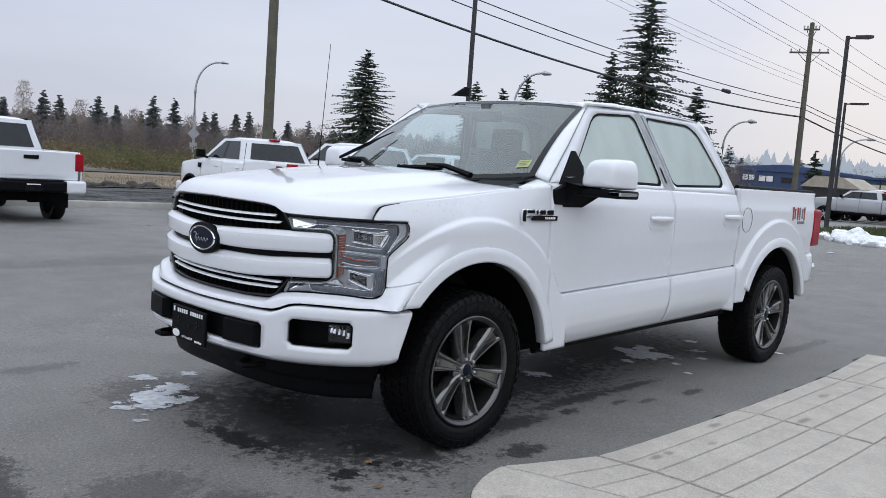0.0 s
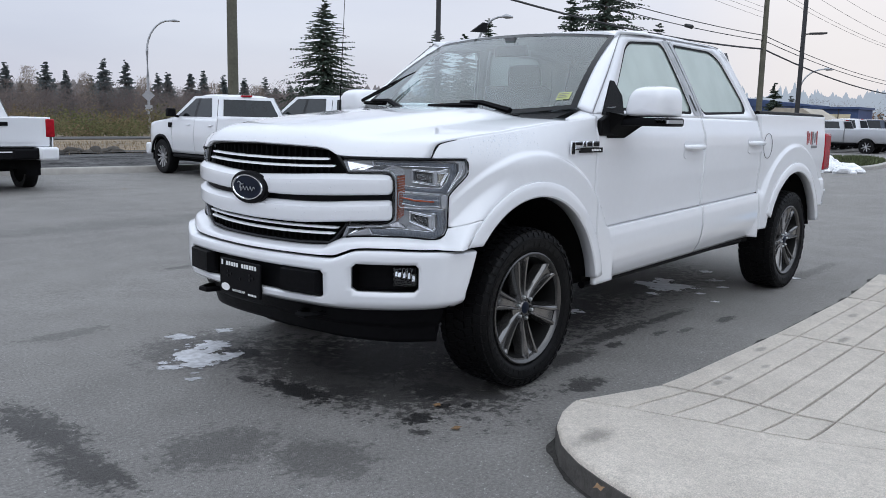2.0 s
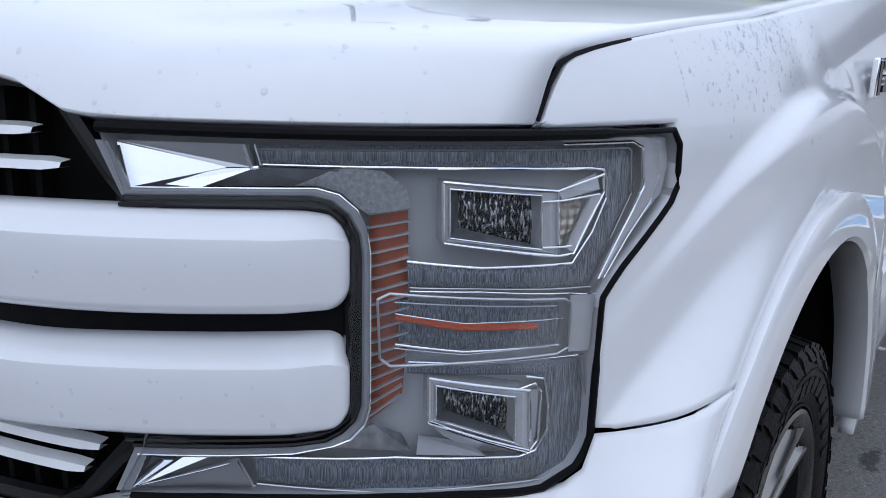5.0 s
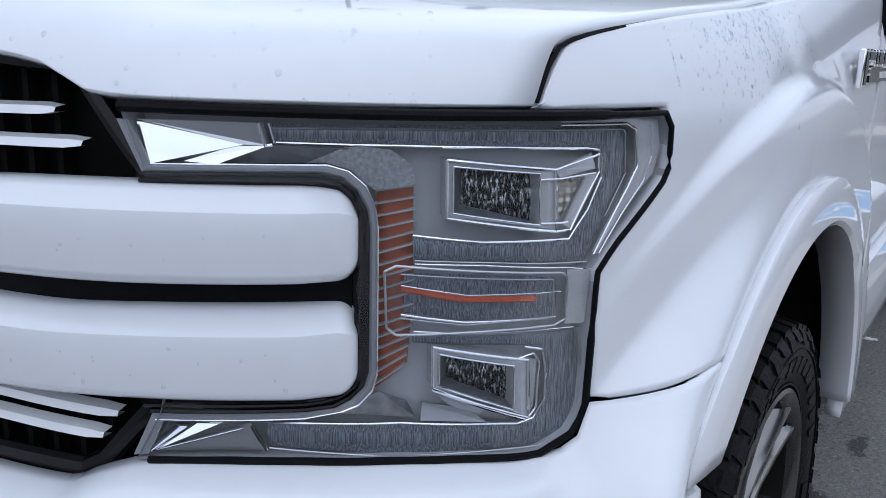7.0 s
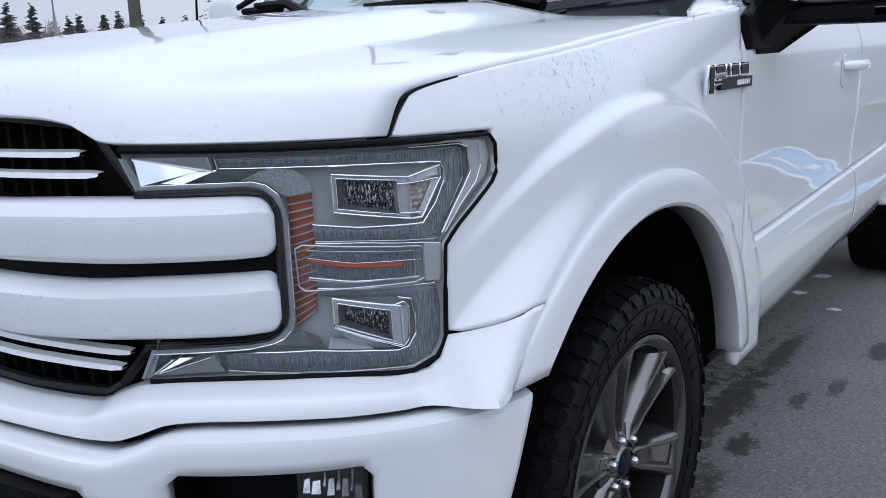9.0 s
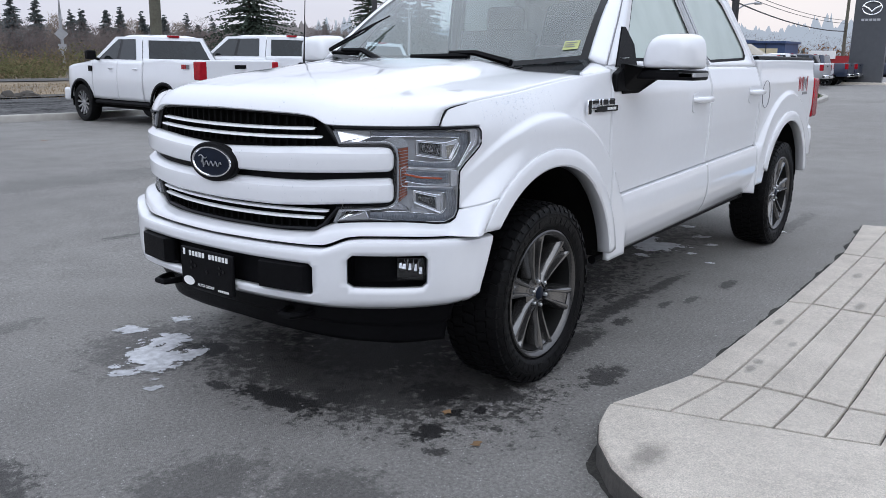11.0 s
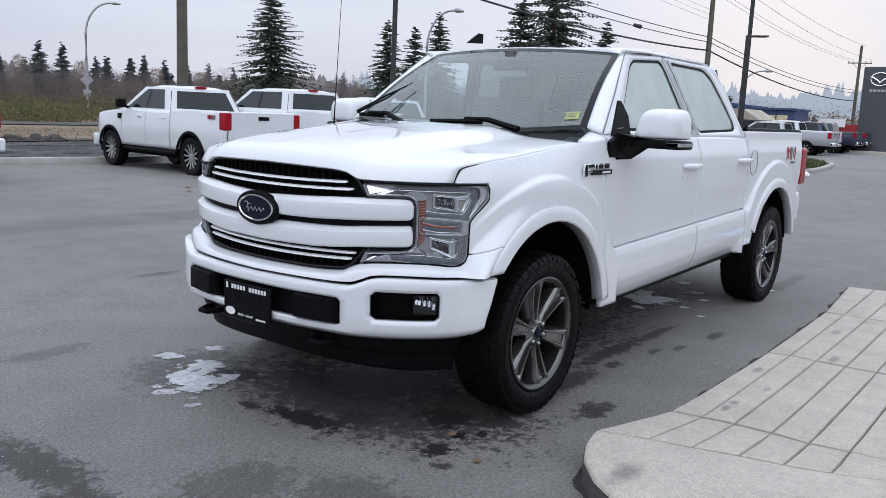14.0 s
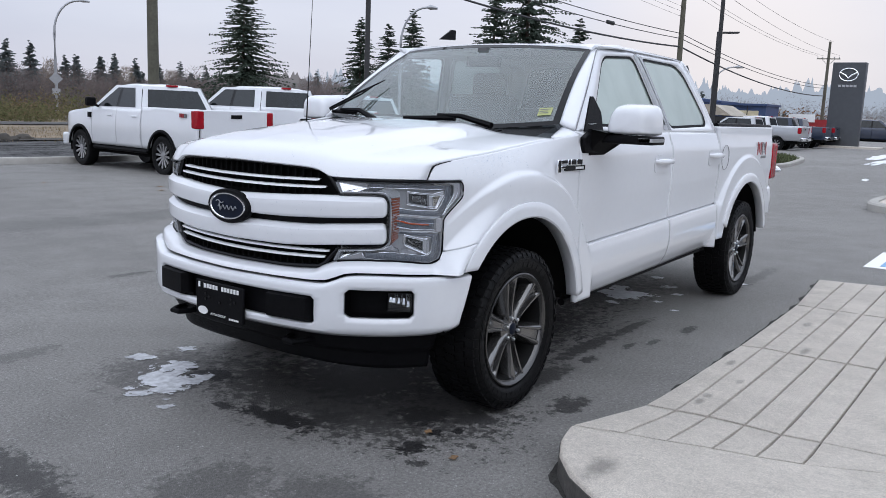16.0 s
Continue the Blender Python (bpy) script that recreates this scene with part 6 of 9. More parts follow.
# ---- mirrors, wipers, badges, antenna, cabin ----
for m in (1, -1):
    # mirror: white cap over a black foot
    mir = part("door_mirror", bmesh.new(), BLACK, truck, "white and black folding door mirror")
    bm = bmesh.new()

    def cap(u, v, m=m):
        """A shell with a flat lower edge, square outer side and a slanting inner shoulder."""
        a = 2 * math.pi * u
        r = (1 - (1 - v) ** 2.8) ** (1 / 2.8)
        xx = -0.715 - 0.21 * v**1.7
        ca, sa = math.cos(a), math.sin(a)
        up_ = sa > 0
        e = 0.55 if up_ else 0.28
        yy = math.copysign(abs(ca) ** (0.5 if up_ else 0.3), ca) * 0.130 * r
        zz = math.copysign(abs(sa) ** e, sa) * (0.122 if up_ else 0.048) * r
        lean = 0.030 * max(0.0, zz / 0.122)
        return (xx, m * (1.168 + yy * (1 - 0.13 * max(0.0, zz / 0.122)) + lean * 0.4), 1.428 + zz)

    part("mirror_cap", sheet(cap, 96, 16), PAINT, mir, "white mirror cap")
    part("mirror_glass", sheet(lambda u, v: (-0.924, m * (1.065 + 0.19 * u), 1.392 + 0.10 * v), 2, 2), CHROME, mir)
    foot = part("mirror_foot", boxed(-0.925, -0.735, *sorted((1.02 * m, 1.318 * m)), 1.332, 1.378), BLACK, mir)
    bevel(foot, 0.012)
    part("turn_signal", boxed(-0.90, -0.735, *sorted((1.24 * m, 1.3205 * m)), 1.348, 1.367), SATIN, mir)
    bm = bmesh.new()
    prism(bm, [(-0.60, m * 0.968, 1.275), (-0.80, m * 0.962, 1.275), (-0.86, m * 0.957, 1.33), (-0.86, m * 0.95, 1.40), (-0.72, m * 0.95, 1.40), (-0.60, m * 0.962, 1.36)], (0, m * 0.03, 0))
    sail = part("mirror_base", bm, BLACK, mir)
    bevel(sail, 0.008)
    bm = bmesh.new()
    prism(bm, [(-0.68, m * 0.97, 1.262), (-0.86, m * 0.97, 1.262), (-0.90, m * 1.06, 1.335), (-0.90, m * 1.06, 1.385), (-0.72, m * 1.06, 1.385), (-0.68, m * 0.97, 1.405)], (0, m * 0.02, 0))
    part("mirror_arm", bm, BLACK, mir)
    # black triangle ahead of the side window
    bm = bmesh.new()
    prism(bm, [(-0.68, m * (green_y(1.39) + 0.001), 1.39), (-0.92, m * (green_y(1.39) + 0.001), 1.39), (-0.95, m * (green_y(1.50) + 0.001), 1.50), (-0.90, m * (green_y(1.585) + 0.001), 1.585), (-0.865, m * (green_y(1.585) + 0.001), 1.585)], (0, m * 0.008, 0))
    part("mirror_sail", bm, BLACK, mir)
    # side badge: dark blocks with chrome borders over a dark strip
    plate_ = part("side_badge", boxed(-0.625, -0.40, *sorted((m * 0.984, m * 0.994)), 1.186, 1.212), GLOSSBLACK, truck, "dark model badge with chrome borders")
    for xa, xb, za, zb in ((-0.345, -0.310, 1.178, 1.246), (-0.415, -0.345, 1.222, 1.246), (-0.395, -0.345, 1.198, 1.214), (-0.448, -0.424, 1.214, 1.246), (-0.512, -0.456, 1.214, 1.246), (-0.585, -0.520, 1.214, 1.246)):
        edge = part("badge_border", boxed(xa, xb, *sorted((m * 0.985, m * 0.997)), za, zb), CHROME, plate_)
        bevel(edge, 0.003)
        part("badge_block", boxed(xa + 0.005, xb - 0.005, *sorted((m * 0.990, m * 0.9985)), za + 0.005, zb - 0.005), GLOSSBLACK, plate_)
    for k in range(6):
        part("badge_bar", boxed(-0.522 - 0.016 * k, -0.511 - 0.016 * k, *sorted((m * 0.99, m * 0.996)), 1.193, 1.205), WHITE, plate_)
    # decal on the bed side as plain bars
    for x0, w, h, mt in ((-3.965, 0.026, 0.115, REDPRINT), (-4.005, 0.026, 0.085, REDPRINT), (-4.062, 0.030, 0.110, REDPRINT), (-4.105, 0.030, 0.110, GREYPRINT), (-4.160, 0.026, 0.080, GREYPRINT), (-4.205, 0.026, 0.115, REDPRINT), (-4.14, 0.15, 0.022, GREYPRINT)):
        zc = 1.250 if h > 0.03 else 1.175
        yy = side_y(x0, zc) + 0.0005
        part("decal_bar", boxed(x0 - w / 2, x0 + w / 2, *sorted((m * yy, m * (yy + 0.002))), zc - h / 2, zc + h / 2), mt, truck)
# wipers
for (p0, p1, p2), side in ((((-0.40, -0.10, 1.425), (-0.43, 0.25, 1.433), (-0.40, 0.52, 1.402)), 1), (((-0.47, -0.74, 1.443), (-0.44, -0.52, 1.442), (-0.37, -0.30, 1.405)), -1)):
    wip = part("wiper", tubed([p0, p1], [0.012, 0.018], 6), BLACK, truck, "black wiper at rest")
    part("wiper_arm", tubed([Vector(p1) + Vector((0.0, -0.12, 0.016)), Vector(p1) + Vector((0.01, 0.05, 0.014)), p2], [0.010, 0.016, 0.019], 6), BLACK, wip)
blade = part("wiper", tubed([(-0.463, -0.765, 1.462), (-0.60, -0.64, 1.565), (-0.735, -0.53, 1.655)], [0.005, 0.008, 0.004], 6), BLACK, truck, "black wiper blade lying up the glass")
part("wiper_arm", tubed([(-0.44, -0.74, 1.452), (-0.58, -0.60, 1.556), (-0.66, -0.57, 1.612)], [0.009, 0.006, 0.005], 6), BLACK, blade)
# cowl louvres
for k in range(26):
    y = -0.62 + 0.046 * k
    x = -0.315 - 0.06 * (y / 0.8) ** 2
    part("cowl_louvre", tubed([(x + 0.02, y, 1.362), (x - 0.07, y + 0.05, 1.383)], 0.006, 4), GLOSSBLACK, truck)
# roof fin antenna and mast antenna
bm = bmesh.new()
prism(bm, [(-1.32, -0.012, 1.93), (-1.50, -0.012, 1.94), (-1.49, -0.004, 2.005), (-1.445, -0.004, 2.005)], (0, 0.02, 0))
fin = part("roof_fin", bm, BLACK, truck, "black roof fin antenna")
fin.location = (0.14, -0.43, 0.02)
bevel(fin, 0.004)
part("mast_antenna", tubed([(-0.36, -0.87, 1.33), (-0.385, -0.88, 1.60), (-0.43, -0.89, 2.22)], [0.006, 0.003, 0.0018], 6), BLACK, truck)
# cabin
part("cabin_floor", boxed(-2.9, -0.62, -0.86, 0.86, 0.55, 0.72), DARK, truck)
part("dashboard", sheet(lambda u, v: (-0.62 - 0.10 * abs(2 * u - 1) ** 2 - 0.42 * min(v, 0.6) / 0.6 - 0.06 * max(0, v - 0.6), -0.82 + 1.64 * u, 1.33 + 0.035 * math.sin(math.pi * min(1, v / 0.6)) - 1.2 * max(0, v - 0.6)), 24, 14), LEATHER, truck, "dark dashboard")
wheel_bm = bmesh.new()
tube(wheel_bm, [(-1.12 - 0.08 * math.sin(a), 0.40 + 0.185 * math.cos(a), 1.27 + 0.165 * math.sin(a)) for a in [2 * math.pi * k / 28 for k in range(29)]], 0.016, 8, False)
tube(wheel_bm, [(-1.12, 0.22, 1.27), (-1.10, 0.40, 1.25), (-1.12, 0.58, 1.27)], 0.02, 6)
part("steering_wheel", wheel_bm, LEATHER, truck)
for y in (0.42, -0.42):
    seat = part("front_seat", sheet(lambda u, v, y=y: (-1.62 - 0.16 * v - 0.03 * math.cos(2 * math.pi * u), y - 0.26 + 0.52 * u, 0.95 + 0.62 * v), 10, 8), LEATHER, truck, "grey leather front seat")
    thick(seat, 0.12)
    hr = part("headrest", boxed(-1.86, -1.77, y - 0.14, y + 0.14, 1.58, 1.76), LEATHER, seat)
    bevel(hr, 0.04, 3)
bench = part("rear_seat", boxed(-2.78, -2.62, -0.72, 0.72, 0.95, 1.52), LEATHER, truck, "grey rear bench seat")
bevel(bench, 0.05, 3)
rvm = part("rear_view_mirror", boxed(-1.10, -1.07, -0.13, 0.13, 1.76, 1.83), BLACK, truck)
bevel(rvm, 0.01)
part("mirror_bracket", boxed(-1.12, -1.06, -0.035, 0.035, 1.83, 1.88), LEATHER, rvm)
part("sun_strip", sheet(lambda u, v: shield_pt(0.30 + 0.4 * u, 0.93 + 0.05 * v) + Vector((-0.006, 0, -0.006)), 10, 2), GLOSSBLACK, shield)


# ---- rain drops standing on the paint ----
WATER = glass("water_drop", (0.91, 0.925, 0.945), ior=1.5)
rnd = random.Random(21)


def drop(bm, p, n, size, long):
    """A low dome of water lying on the skin."""
    n = Vector(n).normalized()
    t = Vector((0, 0, -1)) - n * n.dot(Vector((0, 0, -1)))
    t = t.normalized() if t.length > 0.2 else Vector((1, 0, 0))
    e = n.cross(t)
    rings = []
    for r, h in ((1.0, 0.0), (0.8, 0.32), (0.45, 0.5)):
        rings.append([bm.verts.new(p + (t * math.cos(a) * long + e * math.sin(a)) * size * r + n * size * h) for a in [math.pi * k / 4 for k in range(8)]])
    for ra_, rb_ in zip(rings, rings[1:]):
        for k in range(8):
            bm.faces.new((ra_[k], ra_[(k + 1) % 8], rb_[(k + 1) % 8], rb_[k]))
    bm.faces.new(rings[-1])


bm = bmesh.new()
for _ in range(420):
    x = min(0.42, max(-0.05, rnd.gauss(0.20, 0.12)))
    z = cut_z(x) - 0.012 - min(0.15, abs(rnd.gauss(0, 0.05)))
    a, b, c = (Vector(skin(sx(x), z, 1)), Vector(skin(sx(x - 0.01), z, 1)), Vector(skin(sx(x), z + 0.01, 1)))
    nn = (b - a).cross(c - a)
    drop(bm, a, nn if nn.y > 0 else -nn, 0.0010 + 0.0020 * rnd.random() ** 3, 1.0 + 1.6 * rnd.random())
tagged(part("rain_drops", bm, WATER), "clear rain drops clinging to the white fender", "water drops", "", "stuff")
bm = bmesh.new()
for _ in range(150):
    u, v = rnd.uniform(-0.2, 0.93), 0.0 + 0.55 * rnd.random() ** 2.0
    a, b, c = (Vector(hood_point(u, hood_b(v))), Vector(hood_point(u + 0.01, hood_b(v))), Vector(hood_point(u, hood_b(v + 0.01))))
    nn = (b - a).cross(c - a)
    if nn.length < 1e-9:
        continue
    drop(bm, a, nn if nn.z + nn.x > 0 else -nn, 0.0013 + 0.0024 * rnd.random() ** 3, 1.0 + 0.5 * rnd.random())
for _ in range(70):
    y, z = rnd.uniform(-0.2, 0.72), rnd.choice((rnd.uniform(1.01, 1.06), rnd.uniform(0.89, 0.94)))
    drop(bm, nose(sy(y), z, 0.0225), nose(sy(y), z, 0.03) - nose(sy(y), z, 0.0), 0.0012 + 0.0020 * rnd.random() ** 3, 1.0 + 1.0 * rnd.random())
tagged(part("rain_drops", bm, WATER), "clear rain drops on the white hood and grille bars", "water drops", "", "stuff")


# ---- other parked vehicles ----
SILVER = material("silver_paint", (0.42, 0.43, 0.45), 0.3, 0.6, 0.04, 20, coat=0.7)
NAVY = material("dark_blue_paint", (0.02, 0.03, 0.06), 0.3, 0.2, 0.05, 20, coat=0.8)
DARKGLASS = material("dark_window_glass", (0.012, 0.015, 0.017), 0.04, 0, 0.3, 6, spec=0.45)
BRIGHTRIM = material("bright_alloy", (0.55, 0.55, 0.57), 0.3, 0.9, 0.05, 20)


def small_wheel(parent, x, y, r, w, spokes, m):
    bm = bmesh.new()
    lathe(bm, [(r * 0.66, w * 0.42), (r * 0.80, w * 0.5), (r * 0.95, w * 0.46), (r, w * 0.36), (r, -w * 0.36), (r * 0.95, -w * 0.5), (r * 0.66, -w * 0.42)], 36)
    t = part("wheel", bm, RUBBER, parent, "black tyre on a spoked alloy wheel")
    bm = bmesh.new()
    lathe(bm, [(r * 0.68, w * 0.43), (r * 0.63, w * 0.44), (r * 0.60, w * 0.30), (r * 0.60, -w * 0.2), (0.0, -w * 0.2)], 32)
    part("rim", bm, GLOSSBLACK, t)
    bm = bmesh.new()
    lathe(bm, [(0.0, -w * 0.40), (r * 0.64, -w * 0.42), (r * 0.67, -w * 0.36)], 24)
    part("wheel_back", bm, DARK, t)
    bm = bmesh.new()
    for k in range(spokes):
        a = 2 * math.pi * k / spokes
        d, e = Vector((math.cos(a), 0, math.sin(a))), Vector((-math.sin(a), 0, math.cos(a)))
        h = r * 0.038
        prism(bm, [d * r * 0.12 + e * h + Vector((0, w * 0.36, 0)), d * r * 0.12 - e * h + Vector((0, w * 0.36, 0)), d * r * 0.66 - e * h * 1.4 + Vector((0, w * 0.43, 0)), d * r * 0.66 + e * h * 1.4 + Vector((0, w * 0.43, 0))], (0, -w * 0.12, 0))
    lathe(bm, [(0.0, w * 0.40), (r * 0.16, w * 0.38), (r * 0.17, w * 0.25)], 16)
    part("spokes", bm, BRIGHTRIM, t)
    t.matrix_basis = pose(x, y * m, r, 0, 17 * spokes % 60, 0 if m > 0 else 180)
    return t


def pickup(label, paint, wb, fo, ro, hw, z_sill, z_belt, z_bed, z_hood, z_roof, cab, roof_x, tyre, spokes, flare=None, step_pad=False, group="", bumper_mat=None):
    """A parked pickup: x ahead, front axle at 0. cab: x of windshield base and cab rear; roof_x: x of the roof's ends."""
    root = thing("pickup_truck", label, "pickup truck", group=group)
    x_f, x_r = fo, -wb - ro
    ra = tyre * 1.16

    def lo_z(x):
        z = z_sill
        for cx in (0.0, -wb):
            d = abs(x - cx)
            if d < ra:
                z = max(z, tyre + math.sqrt(ra * ra - d * d))
        return z

    def top_z(x):
        if x > cab[0]:
            return soft(-x, [(-x_f, z_hood - 0.38), (-x_f + 0.05, z_hood - 0.25), (-x_f + 0.16, z_hood - 0.14), (-x_f + 0.45, z_hood - 0.05), (-cab[0], z_belt - 0.01)])
        return z_belt if x > cab[1] else z_bed

    def half(x, z):
        t = (z - z_sill) / (z_belt - z_sill)
        y = hw * (0.955 + 0.045 * math.sin(math.pi * min(1, max(0, t * 0.9 + 0.1))))
        y -= 0.22 * max(0, (x - (x_f - 0.6)) / 0.6) ** 2.2
        y -= 0.04 * max(0, ((x_r + 0.2) - x) / 0.2) ** 2
        return y

    for m in (1, -1):
        for name, xa, xb in (("front_fender", x_f, cab[0] - 0.08), ("front_door", cab[0] - 0.09, (cab[0] + cab[1]) / 2 - 0.06), ("rear_door", (cab[0] + cab[1]) / 2 - 0.07, cab[1] + 0.01), ("bed_side", cab[1] - 0.015, x_r)):
            def f(u, v, xa=xa, xb=xb, m=m):
                x = xa + (xb - xa) * u
                a, b = lo_z(x), top_z(x)
                z = a + (b - a) * v
                return (x, half(x, z) * m, z)
            panel = part(name, sheet(f, 36, 10), paint, root)
            thick(panel, 0.02)
            if "door" in name:
                hx = xb + 0.14
                part("door_handle", tubed([(hx, m * (half(hx, z_belt - 0.15) + 0.015), z_belt - 0.15), (hx + 0.16, m * (half(hx, z_belt - 0.15) + 0.015), z_belt - 0.15)], 0.017, 6), paint, panel)
        if flare:
            for cx in (0.0, -wb):
                bm = bmesh.new()
                grid(bm, lambda u, v: (cx + (ra + 0.055 - 0.06 * v) * math.cos(radians(8 + 164 * u)), m * (half(cx + ra * math.cos(radians(8 + 164 * u)), tyre + 0.4) + 0.012 + 0.008 * v), tyre + (ra + 0.055 - 0.06 * v) * math.sin(radians(8 + 164 * u))), 24, 2)
                thick(part("wheel_flare", bm, flare, root), 0.03)
        # side windows
        def gy(z, m=m):
            return m * (hw - 0.05 - (hw * 0.20) * (z - z_belt) / (z_roof - z_belt))
        for xa, xb, ta, tb, name in ((cab[0] - 0.30, (cab[0] + cab[1]) / 2 - 0.03, roof_x[0] - 0.12, (cab[0] + cab[1]) / 2 - 0.02, "front_window"), ((cab[0] + cab[1]) / 2 - 0.13, cab[1] + 0.24, (cab[0] + cab[1]) / 2 - 0.12, roof_x[1] + 0.22, "rear_window")):
            def f(u, v, xa=xa, xb=xb, ta=ta, tb=tb):
                z = z_belt + 0.03 + (z_roof - 0.10 - z_belt - 0.03) * v
                x = (xa + (xb - xa) * u) * (1 - v) + (ta + (tb - ta) * u) * v
                return (x, gy(z) + 0.006 * m, z)
            part(name, sheet(f, 8, 6), DARKGLASS, root)
        post = [(cab[0] + cab[1]) / 2 - 0.03, (cab[0] + cab[1]) / 2 - 0.02, (cab[0] + cab[1]) / 2 - 0.13, (cab[0] + cab[1]) / 2 - 0.12]
        part("door_post", sheet(lambda u, v: ((post[0] + (post[2] - post[0]) * u) * (1 - v) + (post[1] + (post[3] - post[1]) * u) * v, gy(z_belt + 0.03 + (z_roof - 0.13 - z_belt) * v) + 0.005 * m, z_belt + 0.03 + (z_roof - 0.13 - z_belt) * v), 2, 6), GLOSSBLACK, root)
        # mirror
        mr = part("door_mirror", boxed(cab[0] - 0.42, cab[0] - 0.28, *sorted((m * (hw + 0.04), m * (hw + 0.24))), z_belt + 0.02, z_belt + 0.20), BLACK, root)
        bevel(mr, 0.03)
        part("mirror_arm", tubed([(cab[0] - 0.33, m * (hw - 0.06), z_belt + 0.02), (cab[0] - 0.33, m * (hw + 0.1), z_belt + 0.06)], 0.03, 6), BLACK, mr)
        tl = part("tail_lamp", boxed(x_r - 0.01, x_r + 0.19, *sorted((m * (hw - 0.17), m * (hw - 0.004))), z_bed - 0.36, z_bed - 0.03), REDLENS, root, "red tail lamp")
        bevel(tl, 0.02)
        part("headlamp", boxed(x_f - 0.28, x_f - 0.02, *sorted((m * (hw - 0.36), m * (hw - 0.13))), z_hood - 0.33, z_hood - 0.17), LENS, root)
        for cx in (0.0, -wb):
            small_wheel(root, cx, hw - 0.13, tyre, 0.25, spokes, m)
            bm = bmesh.new()
            grid(bm, lambda u, v: (cx + (ra + 0.02) * math.cos(radians(-10 + 200 * u)), m * (hw - 0.45 + 0.42 * v), tyre + (ra + 0.02) * math.sin(radians(-10 + 200 * u))), 16, 1)
            part("wheel_well", bm, DARK, root)
        part("side_step", tubed([(-ra - 0.1, m * (hw - 0.05), z_sill - 0.06), (-wb + ra + 0.1, m * (hw - 0.05), z_sill - 0.06)], 0.045, 8), BLACK, root)
    # shell of the cab
    def shell(u, v):
        """From the front of the roof to its rear, and across."""
        z = z_roof - 0.02 * (2 * u - 1) ** 2 - 0.05 * max(0, abs(2 * u - 1) - 0.85) / 0.15
        k = soft(v, [(0, -0.075), (0.10, -0.030), (0.35, 0.0), (0.7, -0.002), (0.92, -0.028), (1, -0.07)])
        return (roof_x[0] + (roof_x[1] - roof_x[0]) * v, (hw * 0.80 - 0.05) * (2 * u - 1), z + k)
    part("cab_roof", sheet(shell, 16, 12), paint, root)
    for m in (1, -1):
        def wall(u, v, m=m):
            z = z_belt - 0.02 + (z_roof - 0.05 - z_belt + 0.02) * v
            x = (cab[0] - 0.08 + (cab[1] - cab[0] + 0.08) * u) * (1 - v) + (roof_x[0] + (roof_x[1] - roof_x[0]) * u) * v
            return (x, m * (hw - 0.05 - (hw * 0.20) * (z - z_belt) / (z_roof - z_belt)), z)
        part("cab_frame", sheet(wall, 8, 6), paint, root)
    def ws(u, v):
        y = (hw - 0.06 - hw * 0.2 * v) * (2 * u - 1)
        return (cab[0] + 0.12 - 0.2 * (2 * u - 1) ** 2 + (roof_x[0] - cab[0] - 0.08) * v, y, z_belt + (z_roof - 0.07 - z_belt) * v)
    part("windshield", sheet(ws, 12, 6), DARKGLASS, root)
    def rear(u, v):
        y = (hw - 0.05 - hw * 0.2 * v) * (2 * u - 1)
        return (cab[1] + (roof_x[1] - cab[1]) * v, y, z_belt - 0.05 + (z_roof - 0.06 - z_belt + 0.05) * v)
    part("cab_rear", sheet(rear, 8, 6), paint, root)
    part("back_window", sheet(lambda u, v: Vector(rear(0.08 + 0.84 * u, 0.14 + 0.74 * v)) + Vector((-0.008, 0, 0)), 8, 6), DARKGLASS, root)
    part("brake_light", boxed(roof_x[1] - 0.03, roof_x[1] + 0.06, -0.12, 0.12, z_roof - 0.055, z_roof - 0.015), REDLENS, root)
    # hood, nose, bed
    part("hood", sheet(lambda u, v: (cab[0] + (x_f - cab[0]) * v, half(cab[0] + (x_f - cab[0]) * v, z_hood) * (2 * u - 1), top_z(cab[0] + (x_f - cab[0]) * v) + 0.05 * (1 - (2 * u - 1) ** 4)), 14, 12), paint, root)
    part("grille", boxed(x_f - 0.06, x_f - 0.01, -hw + 0.2, hw - 0.2, z_sill + 0.12, z_hood - 0.18), BLACK, root)
    fb = part("front_bumper", boxed(x_f - 0.16, x_f + 0.06, -hw + 0.08, hw - 0.08, z_sill - 0.1, z_sill + 0.18), bumper_mat or paint, root)
    bevel(fb, 0.05, 3)
    part("bed_floor", boxed(x_r + 0.05, cab[1] - 0.03, -hw + 0.08, hw - 0.08, z_bed - 0.52, z_bed - 0.47), BLACK, root)
    tg = part("tailgate", boxed(x_r, x_r + 0.06, -hw + 0.10, hw - 0.10, z_sill + 0.22, z_bed - 0.005), paint, root)
    bevel(tg, 0.02)
    part("tailgate_handle", boxed(x_r - 0.012, x_r, -0.13, 0.13, z_bed - 0.16, z_bed - 0.09), BLACK, tg)
    part("tailgate_crease", boxed(x_r - 0.008, x_r, -hw + 0.2, hw - 0.2, z_sill + 0.30, z_sill + 0.36), paint, tg)
    rb = part("rear_bumper", boxed(x_r - 0.16, x_r + 0.05, -hw + 0.06, hw - 0.06, z_sill + 0.0, z_sill + 0.20), bumper_mat or BLACK, root)
    bevel(rb, 0.04, 2)
    part("plate_bracket", boxed(x_r - 0.165, x_r - 0.15, -0.16, 0.16, z_sill + 0.02, z_sill + 0.18), GLOSSBLACK, rb)
    part("lettering_bar", boxed(x_r - 0.168, x_r - 0.165, -0.12, 0.12, z_sill + 0.13, z_sill + 0.15), WHITE, rb)
